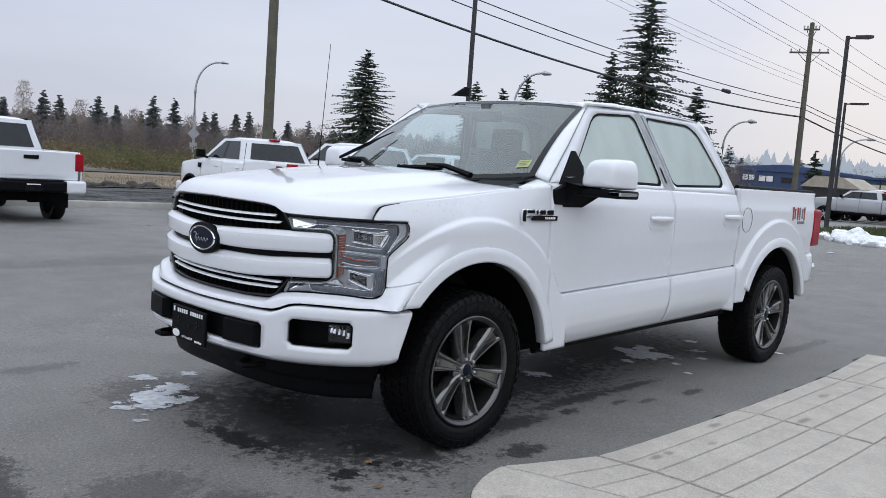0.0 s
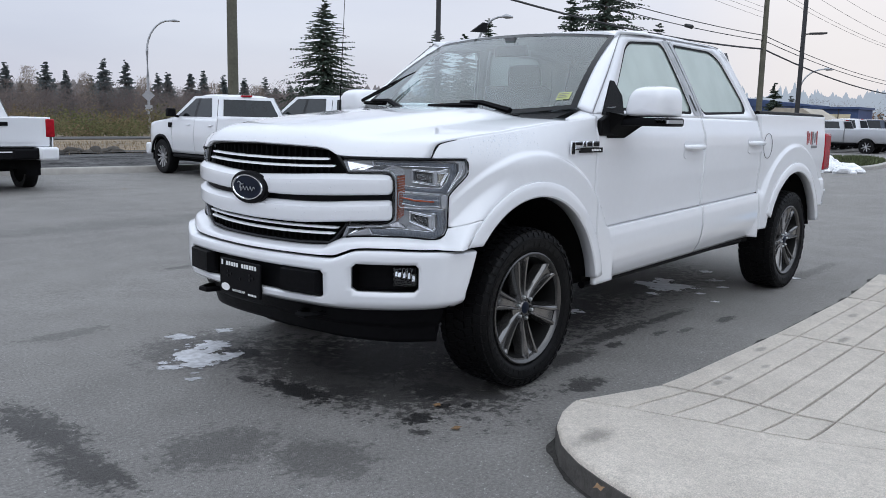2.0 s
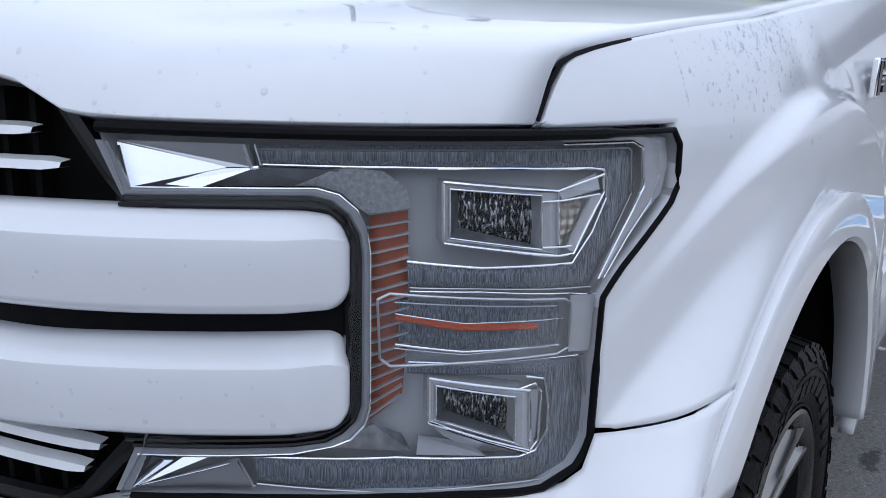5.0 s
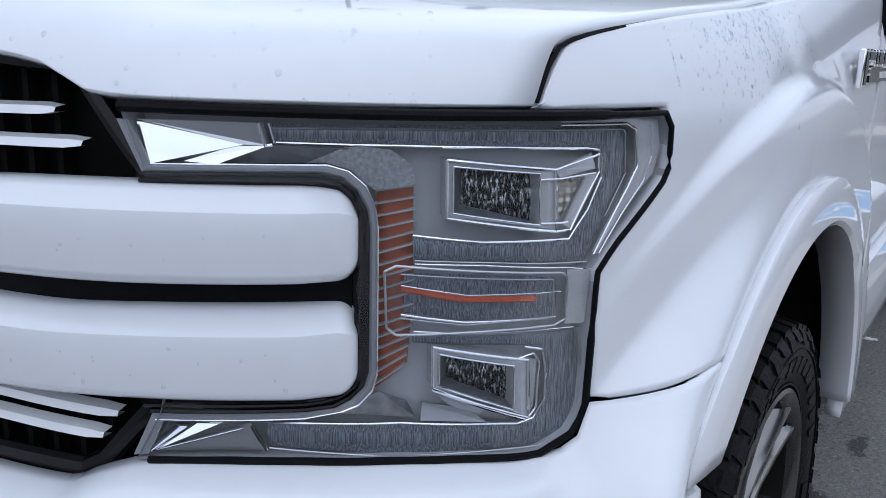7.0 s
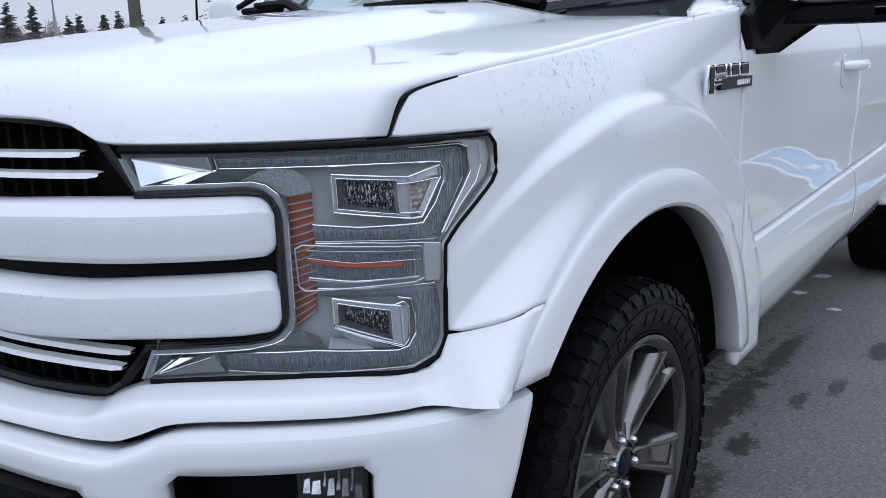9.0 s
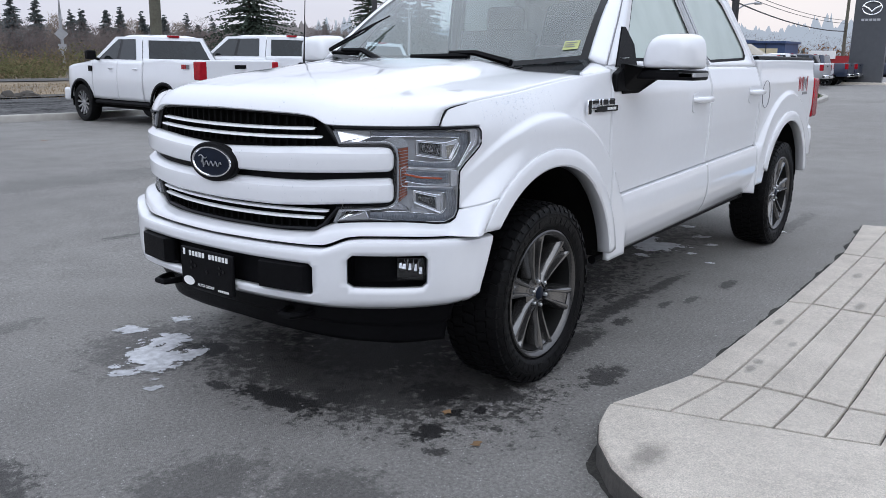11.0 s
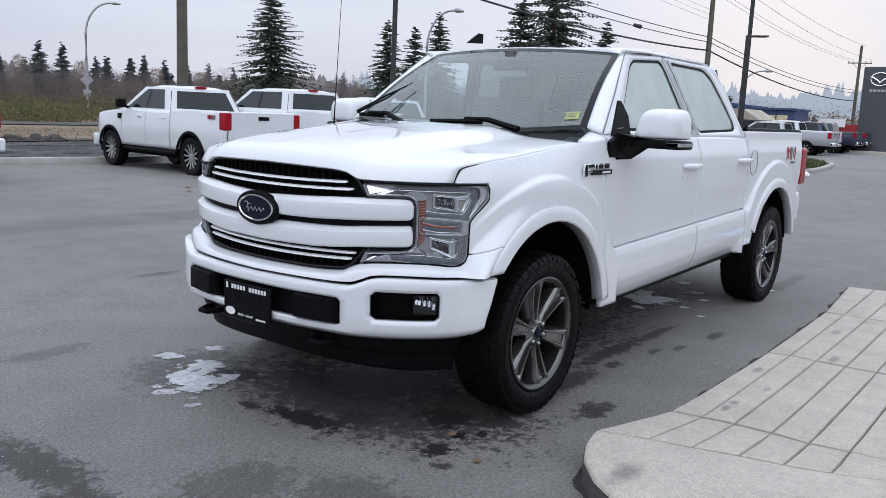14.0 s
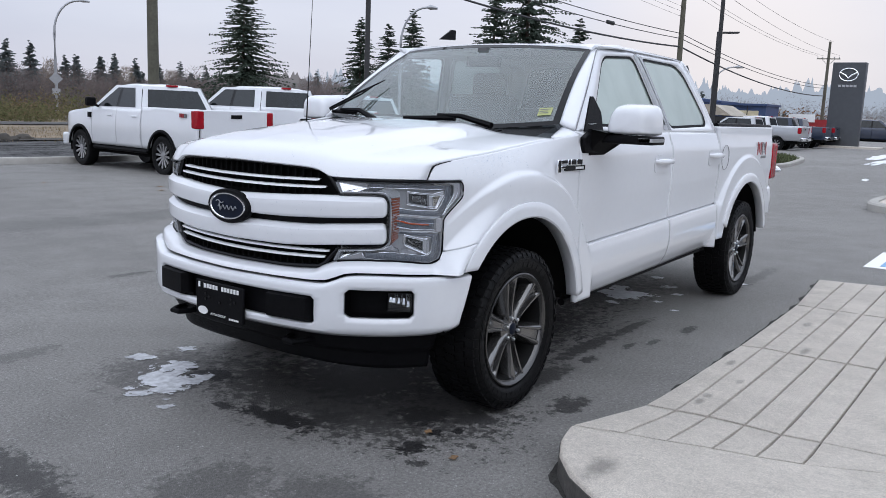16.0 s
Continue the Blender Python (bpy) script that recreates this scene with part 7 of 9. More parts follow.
    part("underbody", boxed(x_r + 0.2, x_f - 0.2, -hw + 0.2, hw - 0.2, z_sill - 0.18, z_sill + 0.05), DARK, root)
    if step_pad:
        part("rear_step_pad", boxed(x_r - 0.14, x_r, -0.5, 0.5, z_sill + 0.20, z_sill + 0.215), BLACK, root)
    return root


def stand(ob, x, y, rz, size=(1, 1, 1)):
    ob.matrix_basis = pose(x, y, ground_z(x, y), 0, 0, rz) @ Matrix.Diagonal((*size, 1))
    return ob


# midsize white pickup with black flares, beside a larger white one
ranger = pickup("white midsize crew-cab pickup with black wheel flares by the kerb", PAINT, 3.22, 0.90, 1.20, 0.93, 0.50, 1.27, 1.32, 1.20, 1.79, (-0.42, -2.45), (-1.22, -2.22), 0.39, 12, flare=BLACK)
stand(ranger, -8.45, -15.45, -93, (1.05, 1.05, 1.085))
for x0, w, h, mt in ((-3.89, 0.06, 0.075, REDPRINT), (-3.97, 0.06, 0.075, REDPRINT), (-4.05, 0.06, 0.075, GREYPRINT)):
    part("decal_bar", boxed(x0 - w / 2, x0 + w / 2, 0.915, 0.9345, 1.155, 1.155 + h), mt, ranger)
part("side_vent", boxed(-0.50, -0.38, 0.90, 0.94, 1.05, 1.16), BLACK, ranger)
full = pickup("white full-size crew-cab pickup with tinted windows in the row", PAINT, 3.68, 0.93, 1.25, 1.0, 0.55, 1.38, 1.42, 1.31, 1.90, (-0.50, -2.92), (-1.25, -2.75), 0.41, 6)
stand(full, -11.75, -15.75, -93, (1.04, 1.04, 1.07))
suv = pickup("white pickup at the end of the parked row", PAINT, 3.68, 0.93, 1.25, 1.0, 0.55, 1.38, 1.42, 1.33, 1.93, (-0.50, -2.92), (-1.25, -2.75), 0.41, 6)
stand(suv, -15.0, -15.5, -93)
# white pickup seen from behind near the kerb
taco = pickup("white crew-cab pickup with plain tailgate and white bumper corners", PAINT, 3.24, 0.90, 1.12, 0.95, 0.62, 1.36, 1.37, 1.30, 1.99, (-0.45, -2.45), (-1.15, -2.28), 0.39, 10, bumper_mat=BLACK, step_pad=True)
stand(taco, -2.45, -16.45, -90)
for m in (1, -1):
    c = part("bumper_corner", boxed(-4.56, -4.28, *sorted((m * 0.58, m * 0.935)), 0.60, 0.84), PAINT, taco, "white bumper corner")
    bevel(c, 0.05, 3)
    part("mud_flap", boxed(-3.24 - 0.47, -3.24 - 0.45, *sorted((m * 0.66, m * 0.93)), 0.28, 0.62), BLACK, taco)
    part("roof_rack", tubed([(-1.3, m * 0.66, 1.95), (-2.2, m * 0.66, 1.95)], 0.025, 6), BLACK, taco)
# vehicles across the lot
silver = pickup("silver long-bed crew-cab work pickup across the lot", SILVER, 4.2, 0.95, 1.3, 1.0, 0.6, 1.36, 1.38, 1.33, 1.86, (-0.55, -3.0), (-1.25, -2.85), 0.40, 8, bumper_mat=CHROME)
stand(silver, -47.2, -13.83, -90)
for lab, pnt, x, y, rz in (("white pickup parked far across the lot", PAINT, -50.8, -13.9, -90), ("dark blue pickup parked far across the lot", NAVY, -54.6, -13.5, -90), ("dark pickup parked at the end of the far row", NAVY, -58.4, -13.7, -90)):
    v = pickup(lab, pnt, 3.68, 0.93, 1.25, 1.0, 0.6, 1.38, 1.42, 1.36, 1.98, (-0.50, -2.92), (-1.25, -2.75), 0.41, 6, bumper_mat=CHROME, group="vehicles across the lot")
    stand(v, x, y, rz)
v = pickup("black pickup parked beyond the sign", NAVY, 3.68, 0.93, 1.25, 1.0, 0.6, 1.38, 1.42, 1.36, 1.98, (-0.50, -2.92), (-1.25, -2.75), 0.41, 6, bumper_mat=CHROME, group="vehicles across the lot")
stand(v, -64, -5.8, 100)

# ---- poles, lamps and wires ----
WOODPOLE = material("weathered_pole_wood", (0.105, 0.10, 0.075), 0.85, 0, 0.2, 14, 0.4, 30)
DARKSTEEL = material("dark_bronze_steel", (0.035, 0.035, 0.037), 0.5, 0.3, 0.15, 10)
GALV = material("galvanised_steel", (0.38, 0.39, 0.41), 0.45, 0.6, 0.1, 12)
WIRE = material("black_cable", (0.025, 0.025, 0.028), 0.6, 0, 0.2, 10)


def wood_pole(label, x, y, h, arms=()):
    z0 = ground_z(x, y) - 0.03
    ob = thing("utility_pole", label, "utility pole", (x, y, z0))
    part("shaft", tubed([(0, 0, -0.2), (0, 0, h * 0.5), (0, 0, h)], [0.19, 0.165, 0.13], 14), WOODPOLE, ob)
    for z, half_, ax in arms:
        d = Vector((math.cos(ax), math.sin(ax), 0))
        cr = part("crossarm", tubed([d * -half_ + Vector((0, 0, z)), d * half_ + Vector((0, 0, z))], 0.06, 6), WOODPOLE, ob)
        for s in (-0.92, -0.5, 0.5, 0.92):
            part("insulator", tubed([d * half_ * s + Vector((0, 0, z + 0.05)), d * half_ * s + Vector((0, 0, z + 0.22))], [0.035, 0.05], 8), GALV, cr)
        for s in (-0.6, 0.6):
            part("brace", tubed([d * half_ * s + Vector((0, 0, z)), Vector((0, 0, z - 0.7))], 0.02, 5), DARKSTEEL, cr)
    return ob


def lot_lamp(label, x, y, h, arm, reach=1.4):
    """A square steel pole with a flat head on a short arm."""
    ob = thing("lot_lamp", label, "street lamp", (x, y, ground_z(x, y)))
    bm = bmesh.new()
    tube(bm, [(0, 0, -0.05), (0, 0, h)], [0.11, 0.09], 4)
    part("pole", bm, DARKSTEEL, ob, smooth=False)
    d = Vector((math.cos(arm), math.sin(arm), 0))
    part("arm", tubed([Vector((0, 0, h - 0.08)), d * 0.35 + Vector((0, 0, h - 0.08))], 0.05, 6), DARKSTEEL, ob)
    e = Vector((-d.y, d.x, 0))
    bm = bmesh.new()
    prism(bm, [d * 0.3 + e * 0.16 + Vector((0, 0, h - 0.12)), d * reach * 0.8 + e * 0.2 + Vector((0, 0, h - 0.12)), d * reach + Vector((0, 0, h - 0.10)), d * reach * 0.8 - e * 0.2 + Vector((0, 0, h - 0.12)), d * 0.3 - e * 0.16 + Vector((0, 0, h - 0.12))], (0, 0, 0.12))
    part("lamp_head", bm, DARKSTEEL, ob)
    return ob


def cobra_lamp(label, x, y, h, arm, reach, r=0.09, sign=False):
    ob = thing("street_lamp", label, "street lamp", (x, y, ground_z(x, y) - 0.03))
    d = Vector((math.cos(arm), math.sin(arm), 0))
    pts = [Vector((0, 0, -0.1)), Vector((0, 0, h * 0.5)), Vector((0, 0, h * 0.72))]
    for k in range(1, 9):
        a = math.pi / 2 * k / 8
        pts.append(d * reach * 0.72 * (1 - math.cos(a)) + Vector((0, 0, h * 0.72 + h * 0.28 * math.sin(a))))
    part("pole", tubed(pts, [r] * 3 + [r * 0.75] * 8, 10), GALV, ob)
    head = part("lamp_head", tubed([d * reach * 0.70 + Vector((0, 0, h)), d * reach * 0.8 + Vector((0, 0, h + 0.02)), d * reach + Vector((0, 0, h - 0.03))], [0.06, 0.16, 0.07], 10), GALV, ob)
    if sign:
        e = Vector((-d.y, d.x, 0))
        bm = bmesh.new()
        c = Vector((0.1, 0.15, 3.6))
        prism(bm, [c + e * 0 + Vector((0, 0, 0.6)), c + d * 0.6, c + Vector((0, 0, -0.6)), c - d * 0.6], e * 0.03)
        part("diamond_sign", bm, GALV, ob)
        bm = bmesh.new()
        c = Vector((0.1, 0.15, 2.4))
        prism(bm, [c + d * 0.35 + Vector((0, 0, 0.3)), c - d * 0.35 + Vector((0, 0, 0.3)), c - d * 0.35 - Vector((0, 0, 0.3)), c + d * 0.35 - Vector((0, 0, 0.3))], e * 0.03)
        part("plate_sign", bm, GALV, ob)
    return ob


wood_pole("grey-brown wooden utility pole rising beyond the kerb", -13.38, -21.0, 12.5)
wood_pole("tall wooden utility pole with crossarm beside the far road", -48.0, -16.35, 11.65, ((9.9, 1.1, radians(111)), (11.25, 0.45, radians(111))))
wood_pole("wooden utility pole with crossarm behind the grey sign", -94.4, -17.35, 10.4, ((8.6, 1.15, radians(102)),))
wood_pole("wooden utility pole far down the road", -120, -9.5, 10.5, ((9.0, 1.8, 1.75),))
lot_lamp("tall dark steel lot lamp with flat head on asphalt", -34.55, -9.5, 8.25, radians(108), 1.0)
lot_lamp("dark steel lot lamp with flat head far across lot", -55.35, -16.5, 7.65, radians(108), 1.4)
lot_lamp("dark steel lot lamp rising behind the truck", -15.93, -14.0, 9.5, radians(100), 1.3)
cobra_lamp("curved galvanised street lamp with traffic signs on its pole", -39.1, -72.5, 10.8, radians(152), 3.1, 0.13, True)
cobra_lamp("curved galvanised street lamp behind the conifers", -37.6, -30.25, 7.95, radians(127), 2.2, 0.09)
cobra_lamp("curved galvanised street lamp near the blue building", -50.8, -22.55, 6.1, radians(114), 2.0, 0.08)
cobra_lamp("curved galvanised street lamp far down the road", -74.6, -23.0, 6.6, radians(112), 2.6, 0.09)


def cable(label, a, b, sag, r, n=24):
    bm = bmesh.new()
    a, b = Vector(a), Vector(b)
    tube(bm, [a.lerp(b, k / n) - Vector((0, 0, sag * 4 * (k / n) * (1 - k / n))) for k in range(n + 1)], r, 5)
    ob = part("power_line", bm, WIRE)
    return tagged(ob, label, "cable", "overhead wires")


PA, PB, PC = (-13.38, -21.0), (-48.0, -16.35), (-94.4, -17.35)
cable("thick black cable strung between the wooden poles", (*PA, 8.1), (*PB, 5.9), 0.8, 0.05)
cable("black cable strung between the wooden poles", (*PA, 9.1), (*PB, 6.4), 0.7, 0.024)
cable("black cable strung between the wooden poles", (*PA, 9.5), (*PB, 6.7), 0.65, 0.024)
cable("thick black cable running on down the road", (*PB, 5.9), (*PC, 4.5), 0.7, 0.05)
cable("black cable running on down the road", (*PB, 6.4), (*PC, 5.3), 0.6, 0.025)
cable("black cable running on down the road", (*PB, 6.7), (*PC, 5.6), 0.6, 0.025)
for dx, z in ((-1.0, 10.05), (-0.5, 10.05), (1.0, 10.05), (0.3, 11.5)):
    cable("thin power line high over the lot", (PA[0], PA[1] + dx * 0.5, z + 6.2), (PB[0] - dx * 0.36, PB[1] + dx * 0.93, z), 0.5, 0.011)
    cable("thin power line running on down the road", (PB[0] - dx * 0.36, PB[1] + dx * 0.93, z), (PC[0], PC[1] + dx * 1.1, z - 1.3), 0.6, 0.012)
for z in (8.3, 8.0, 7.7):
    cable("thin wire fixed to the side of the pole", (PA[0], PA[1], z + 4.6), (PB[0] + 0.1, PB[1], z), 0.5, 0.008)
bm = bmesh.new()
tube(bm, [(-39.7, -17.47, 6.575), (-40.3, -17.39, 6.55)], [0.10, 0.12], 8)
tagged(part("splice_box", bm, WIRE), "black splice case hanging on the overhead cable", "splice case")

# ---- sign, buildings ----
SIGNGREY = material("dark_grey_sign_panel", (0.075, 0.08, 0.09), 0.45, 0.1, 0.08, 3)
BLUEWALL = material("blue_metal_siding", (0.045, 0.075, 0.17), 0.6, 0.1, 0.12, 2)
CREAM = material("pale_cream_panel", (0.62, 0.55, 0.38), 0.6, 0, 0.1, 3)
BEIGE = material("beige_canvas_roof", (0.40, 0.36, 0.30), 0.8, 0, 0.15, 3)
sign = thing("pylon_sign", "tall dark grey dealership pylon sign with silver emblem", "sign", (-59.4, -8.62, ground_z(-61, -8.6)))
sg = part("sign_panel", boxed(-0.28, 0.28, -1.06, 1.06, -0.1, 5.75), SIGNGREY, sign)
bevel(sg, 0.05)
bm = bmesh.new()
tube(bm, [(0.31, 0.58 * math.cos(a), 4.92 + 0.42 * math.sin(a)) for a in [2 * math.pi * k / 32 for k in range(33)]], 0.045, 6, False)
tube(bm, [(0.31, -0.53, 5.06), (0.31, -0.2, 4.89), (0.31, 0, 4.68), (0.31, 0.2, 4.89), (0.31, 0.53, 5.06)], 0.06, 6)
part("emblem_ring", bm, CHROME, sign)
for k in range(5):
    part("lettering_bar", boxed(0.28, 0.31, -0.58 + 0.24 * k, -0.40 + 0.24 * k, 4.10, 4.25), SATIN, sign)
part("planter", boxed(-1.2, 1.6, -2.6, 2.4, -0.1, 0.14), CONCRETE, sign)

bld = thing("blue_building", "long low blue metal commercial building with white windows", "building", (-88.5, -32.4, -0.65))
part("wall", boxed(-6, 0, -6.3, 5.9, 0, 4.15), BLUEWALL, bld)
bm = bmesh.new()
prism(bm, [(0.15, -6.5, 4.50), (0.15, -1.0, 4.90), (0.15, 6.0, 4.22), (0.15, 6.0, 4.05), (0.15, -6.5, 4.05)], (-6.3, 0, 0))
part("roof", bm, BLUEWALL, bld)
for y, half_, z0_, mt in ((-5.1, 0.75, 3.0, WHITE), (-3.1, 0.85, 2.95, WHITE), (-0.6, 0.7, 2.9, DARKGLASS), (4.3, 0.5, 2.8, DARKGLASS)):
    w = part("window", boxed(0.0, 0.05, y - half_, y + half_, z0_, z0_ + 0.6), mt, bld)
    for q in (-half_, 0, half_):
        part("frame", boxed(0.05, 0.08, y + q - 0.05, y + q + 0.05, z0_, z0_ + 0.6), DARKSTEEL, w)
bld2 = thing("blue_storefront", "blue storefront with pale windows beside the road", "building", (-86, -23.6, -0.65))
part("wall", boxed(-5, 0, -2.5, 2.55, 0, 3.75), BLUEWALL, bld2)
part("roof", boxed(-5.2, 0.25, -2.6, 2.7, 3.75, 3.97), BLUEWALL, bld2)
for k in range(3):
    y = (-1.35, -0.05, 1.3)[k]
    w = part("window", boxed(0.0, 0.05, y - (0.35, 0.70, 0.55)[k], y + (0.35, 0.70, 0.55)[k], 2.62, 3.25), CREAM, bld2)
    part("post", boxed(0.05, 0.12, y - (0.43, 0.80, 0.62)[k], y - (0.36, 0.72, 0.56)[k], 0.4, 3.75), DARKSTEEL, bld2)
for k in range(4):
    y = -1.6 + 0.95 * k
    part("door", boxed(0.0, 0.05, y - 0.30, y + 0.30, 0.5, 2.35), SATIN, bld2)
tent = thing("low_shed", "low shed with pale beige sloping roof", "shed", (-73.5, -23.4, -0.65))
part("wall", boxed(-5, 0, -2.2, 2.6, 0, 2.5), DARKSTEEL, tent)
bm = bmesh.new()
prism(bm, [(0.2, -2.4, 2.6), (0.2, -1.2, 3.6), (0.2, 1.2, 3.55), (0.2, 2.8, 2.6)], (-5.4, 0, 0))
part("roof", bm, BEIGE, tent)
shop = thing("roadside_shop", "small red and white roadside shop", "building", (-90, -18.1, -0.65))
part("wall", boxed(-3, 0, -2.4, 2.4, 0, 2.6), REDPRINT, shop)
part("sign_board", boxed(0.0, 0.15, -1.6, 1.0, 2.3, 3.1), WHITE, shop)

# ---- kerbs, islands and snow ----
KERB = material("kerb_concrete", (0.36, 0.345, 0.32), 0.9, 0, 0.15, 4, 0.3, 60)
kb = part("kerb", sheet(lambda u, v: (40 - 100 * u, kerb_y(40 - 100 * u) - [0.0, 0.03, 0.06, 0.28, 0.30][round(v * 4)], ground_z(0, kerb_y(40 - 100 * u)) + [-0.05, 0.12, 0.15, 0.15, 0.0][round(v * 4)]), 100, 4), KERB)
tagged(kb, "pale concrete kerb along the back of the lot", "kerb", "", "structure")
SLUSH = material("grey_slush", (0.30, 0.30, 0.32), 0.5, 0, 0, 26, 0.5, 60, second=(0.62, 0.63, 0.66), detail=10)
SNOW = material("old_snow", (0.78, 0.79, 0.81), 0.75, 0, 0.16, 14, 0.5, 40)
GRASS = material("dull_grass", (0.055, 0.065, 0.03), 0.95, 0, 0.35, 3, 0.6, 30)


def island(name, label, x, y, rx, ry, mat, rz=0.0):
    root = thing(name, label, "kerb island", (x, y, ground_z(x, y)))
    root.rotation_euler = (0, 0, rz)
    def ring_(k, f):
        a = 2 * math.pi * k / 48
        return (rx * f * math.copysign(abs(math.cos(a)) ** 0.6, math.cos(a)), ry * f * math.copysign(abs(math.sin(a)) ** 0.6, math.sin(a)))
    bm = bmesh.new()
    rings = []
    for off, z in ((0.0, -0.05), (0.0, 0.12), (-0.03, 0.15), (-0.17, 0.15), (-0.19, 0.08)):
        rings.append([bm.verts.new((ring_(k, 1)[0] * (1 + off / rx), ring_(k, 1)[1] * (1 + off / ry), z)) for k in range(48)])
    for ra_, rb_ in zip(rings, rings[1:]):
        for k in range(48):
            bm.faces.new((ra_[k], ra_[(k + 1) % 48], rb_[(k + 1) % 48], rb_[k]))
    part("kerb", bm, KERB, root)
    bm = bmesh.new()
    bm.faces.new([bm.verts.new((ring_(k, 1)[0] * (1 - 0.16 / rx), ring_(k, 1)[1] * (1 - 0.16 / ry), 0.12)) for k in range(48)])
    part("bed", bm, mat, root)
    return root


island("grass_island", "kerbed island of dull grass in the lot", -29.5, -6.2, 5.2, 1.7, GRASS, 0.13)
island("paved_island", "small kerbed concrete island in the lot", -13.9, 1.75, 1.6, 1.3, CONCRETE)
GRASSBLADE = material("grass_blades", (0.07, 0.085, 0.035), 0.9, 0, 0.3, 5, island=0.4)


def tufts(name, label, cx, cy, rx, ry, n, h, mat, seed, rz=0.0, z=0.1):
    rnd = random.Random(seed)
    vs, fs = [], []
    for _ in range(n):
        a, r = rnd.random() * 6.283, math.sqrt(rnd.random())
        lx, ly = rx * r * math.cos(a), ry * r * math.sin(a)
        x, y = cx + lx * math.cos(rz) - ly * math.sin(rz), cy + lx * math.sin(rz) + ly * math.cos(rz)
        b = rnd.random() * 6.283
        w, hh = 0.02 + 0.03 * rnd.random(), h * (0.5 + rnd.random())
        k = len(vs)
        g = ground_z(x, y) + z
        vs += [(x + w * math.cos(b), y + w * math.sin(b), g), (x - w * math.cos(b), y - w * math.sin(b), g), (x + rnd.uniform(-0.08, 0.08), y + rnd.uniform(-0.08, 0.08), g + hh)]
        fs.append((k, k + 1, k + 2))
    me = bpy.data.meshes.new(name)
    me.from_pydata(vs, [], fs)
    return tagged(link(name, me, mat, smooth=False), label, "grass", "", "stuff")


tufts("grass", "short dull grass on the kerbed island", -29.5, -6.2, 4.9, 1.5, 5000, 0.14, GRASSBLADE, 3, 0.13)
DRYGRASS = material("dry_grass_blades", (0.23, 0.175, 0.11), 0.9, 0, 0.25, 4, island=0.35)
tufts("dry_grass", "dry straw-coloured grass beyond the gravel", -16, -33.5, 34, 9.0, 20000, 0.16, DRYGRASS, 4, 0.0, -0.04)


def lumps(bm, x, y, rx, ry, h, n, size, seed, rz=0.0):
    rnd = random.Random(seed)
    for _ in range(n):
        a, r = rnd.random() * 6.283, rnd.random() ** 0.6
        lx, ly = rx * r * math.cos(a), ry * r * math.sin(a)
        px, py = x + lx * math.cos(rz) - ly * math.sin(rz), y + lx * math.sin(rz) + ly * math.cos(rz)
        s = size * (0.5 + rnd.random())
        res = bmesh.ops.create_icosphere(bm, subdivisions=2, radius=s)
        c = Vector((px, py, ground_z(px, py) + h * (1 - r) * rnd.random() + s * 0.3))
        o = Vector((rnd.random() * 9, rnd.random() * 9, 0))
        for v in res["verts"]:
            k = 1 + 0.45 * noise.noise(v.co * (2.2 / s * 0.5) + o)
            v.co = Vector((v.co.x * k * 1.2, v.co.y * k * 1.2, v.co.z * k * 0.75)) + c


bm = bmesh.new()
lumps(bm, -10.3, -26.2, 2.2, 0.35, 0.25, 45, 0.17, 12, 0.1)
lumps(bm, -7.4, -25.4, 0.8, 0.25, 0.3, 18, 0.2, 13, 0.2)
tagged(part("dirt_heap", bm, material("dark_clods", (0.05, 0.044, 0.038), 0.95, 0, 0.4, 3, 0.8, 12)), "low heap of dark clods along the gravel's edge", "dirt heap", "", "stuff")
bm = bmesh.new()
lumps(bm, -24.9, -5.2, 2.4, 0.8, 0.34, 170, 0.14, 8, 0.55)
tagged(part("snow_pile", bm, SNOW), "ploughed pile of old white snow on the lot", "snow pile", "", "stuff")
bm = bmesh.new()
lumps(bm, -52, -2.6, 3.0, 1.0, 0.5, 40, 0.35, 9, 0.2)
tagged(part("snow_pile", bm, SNOW), "ploughed snow bank beside the planter", "snow pile", "", "stuff")


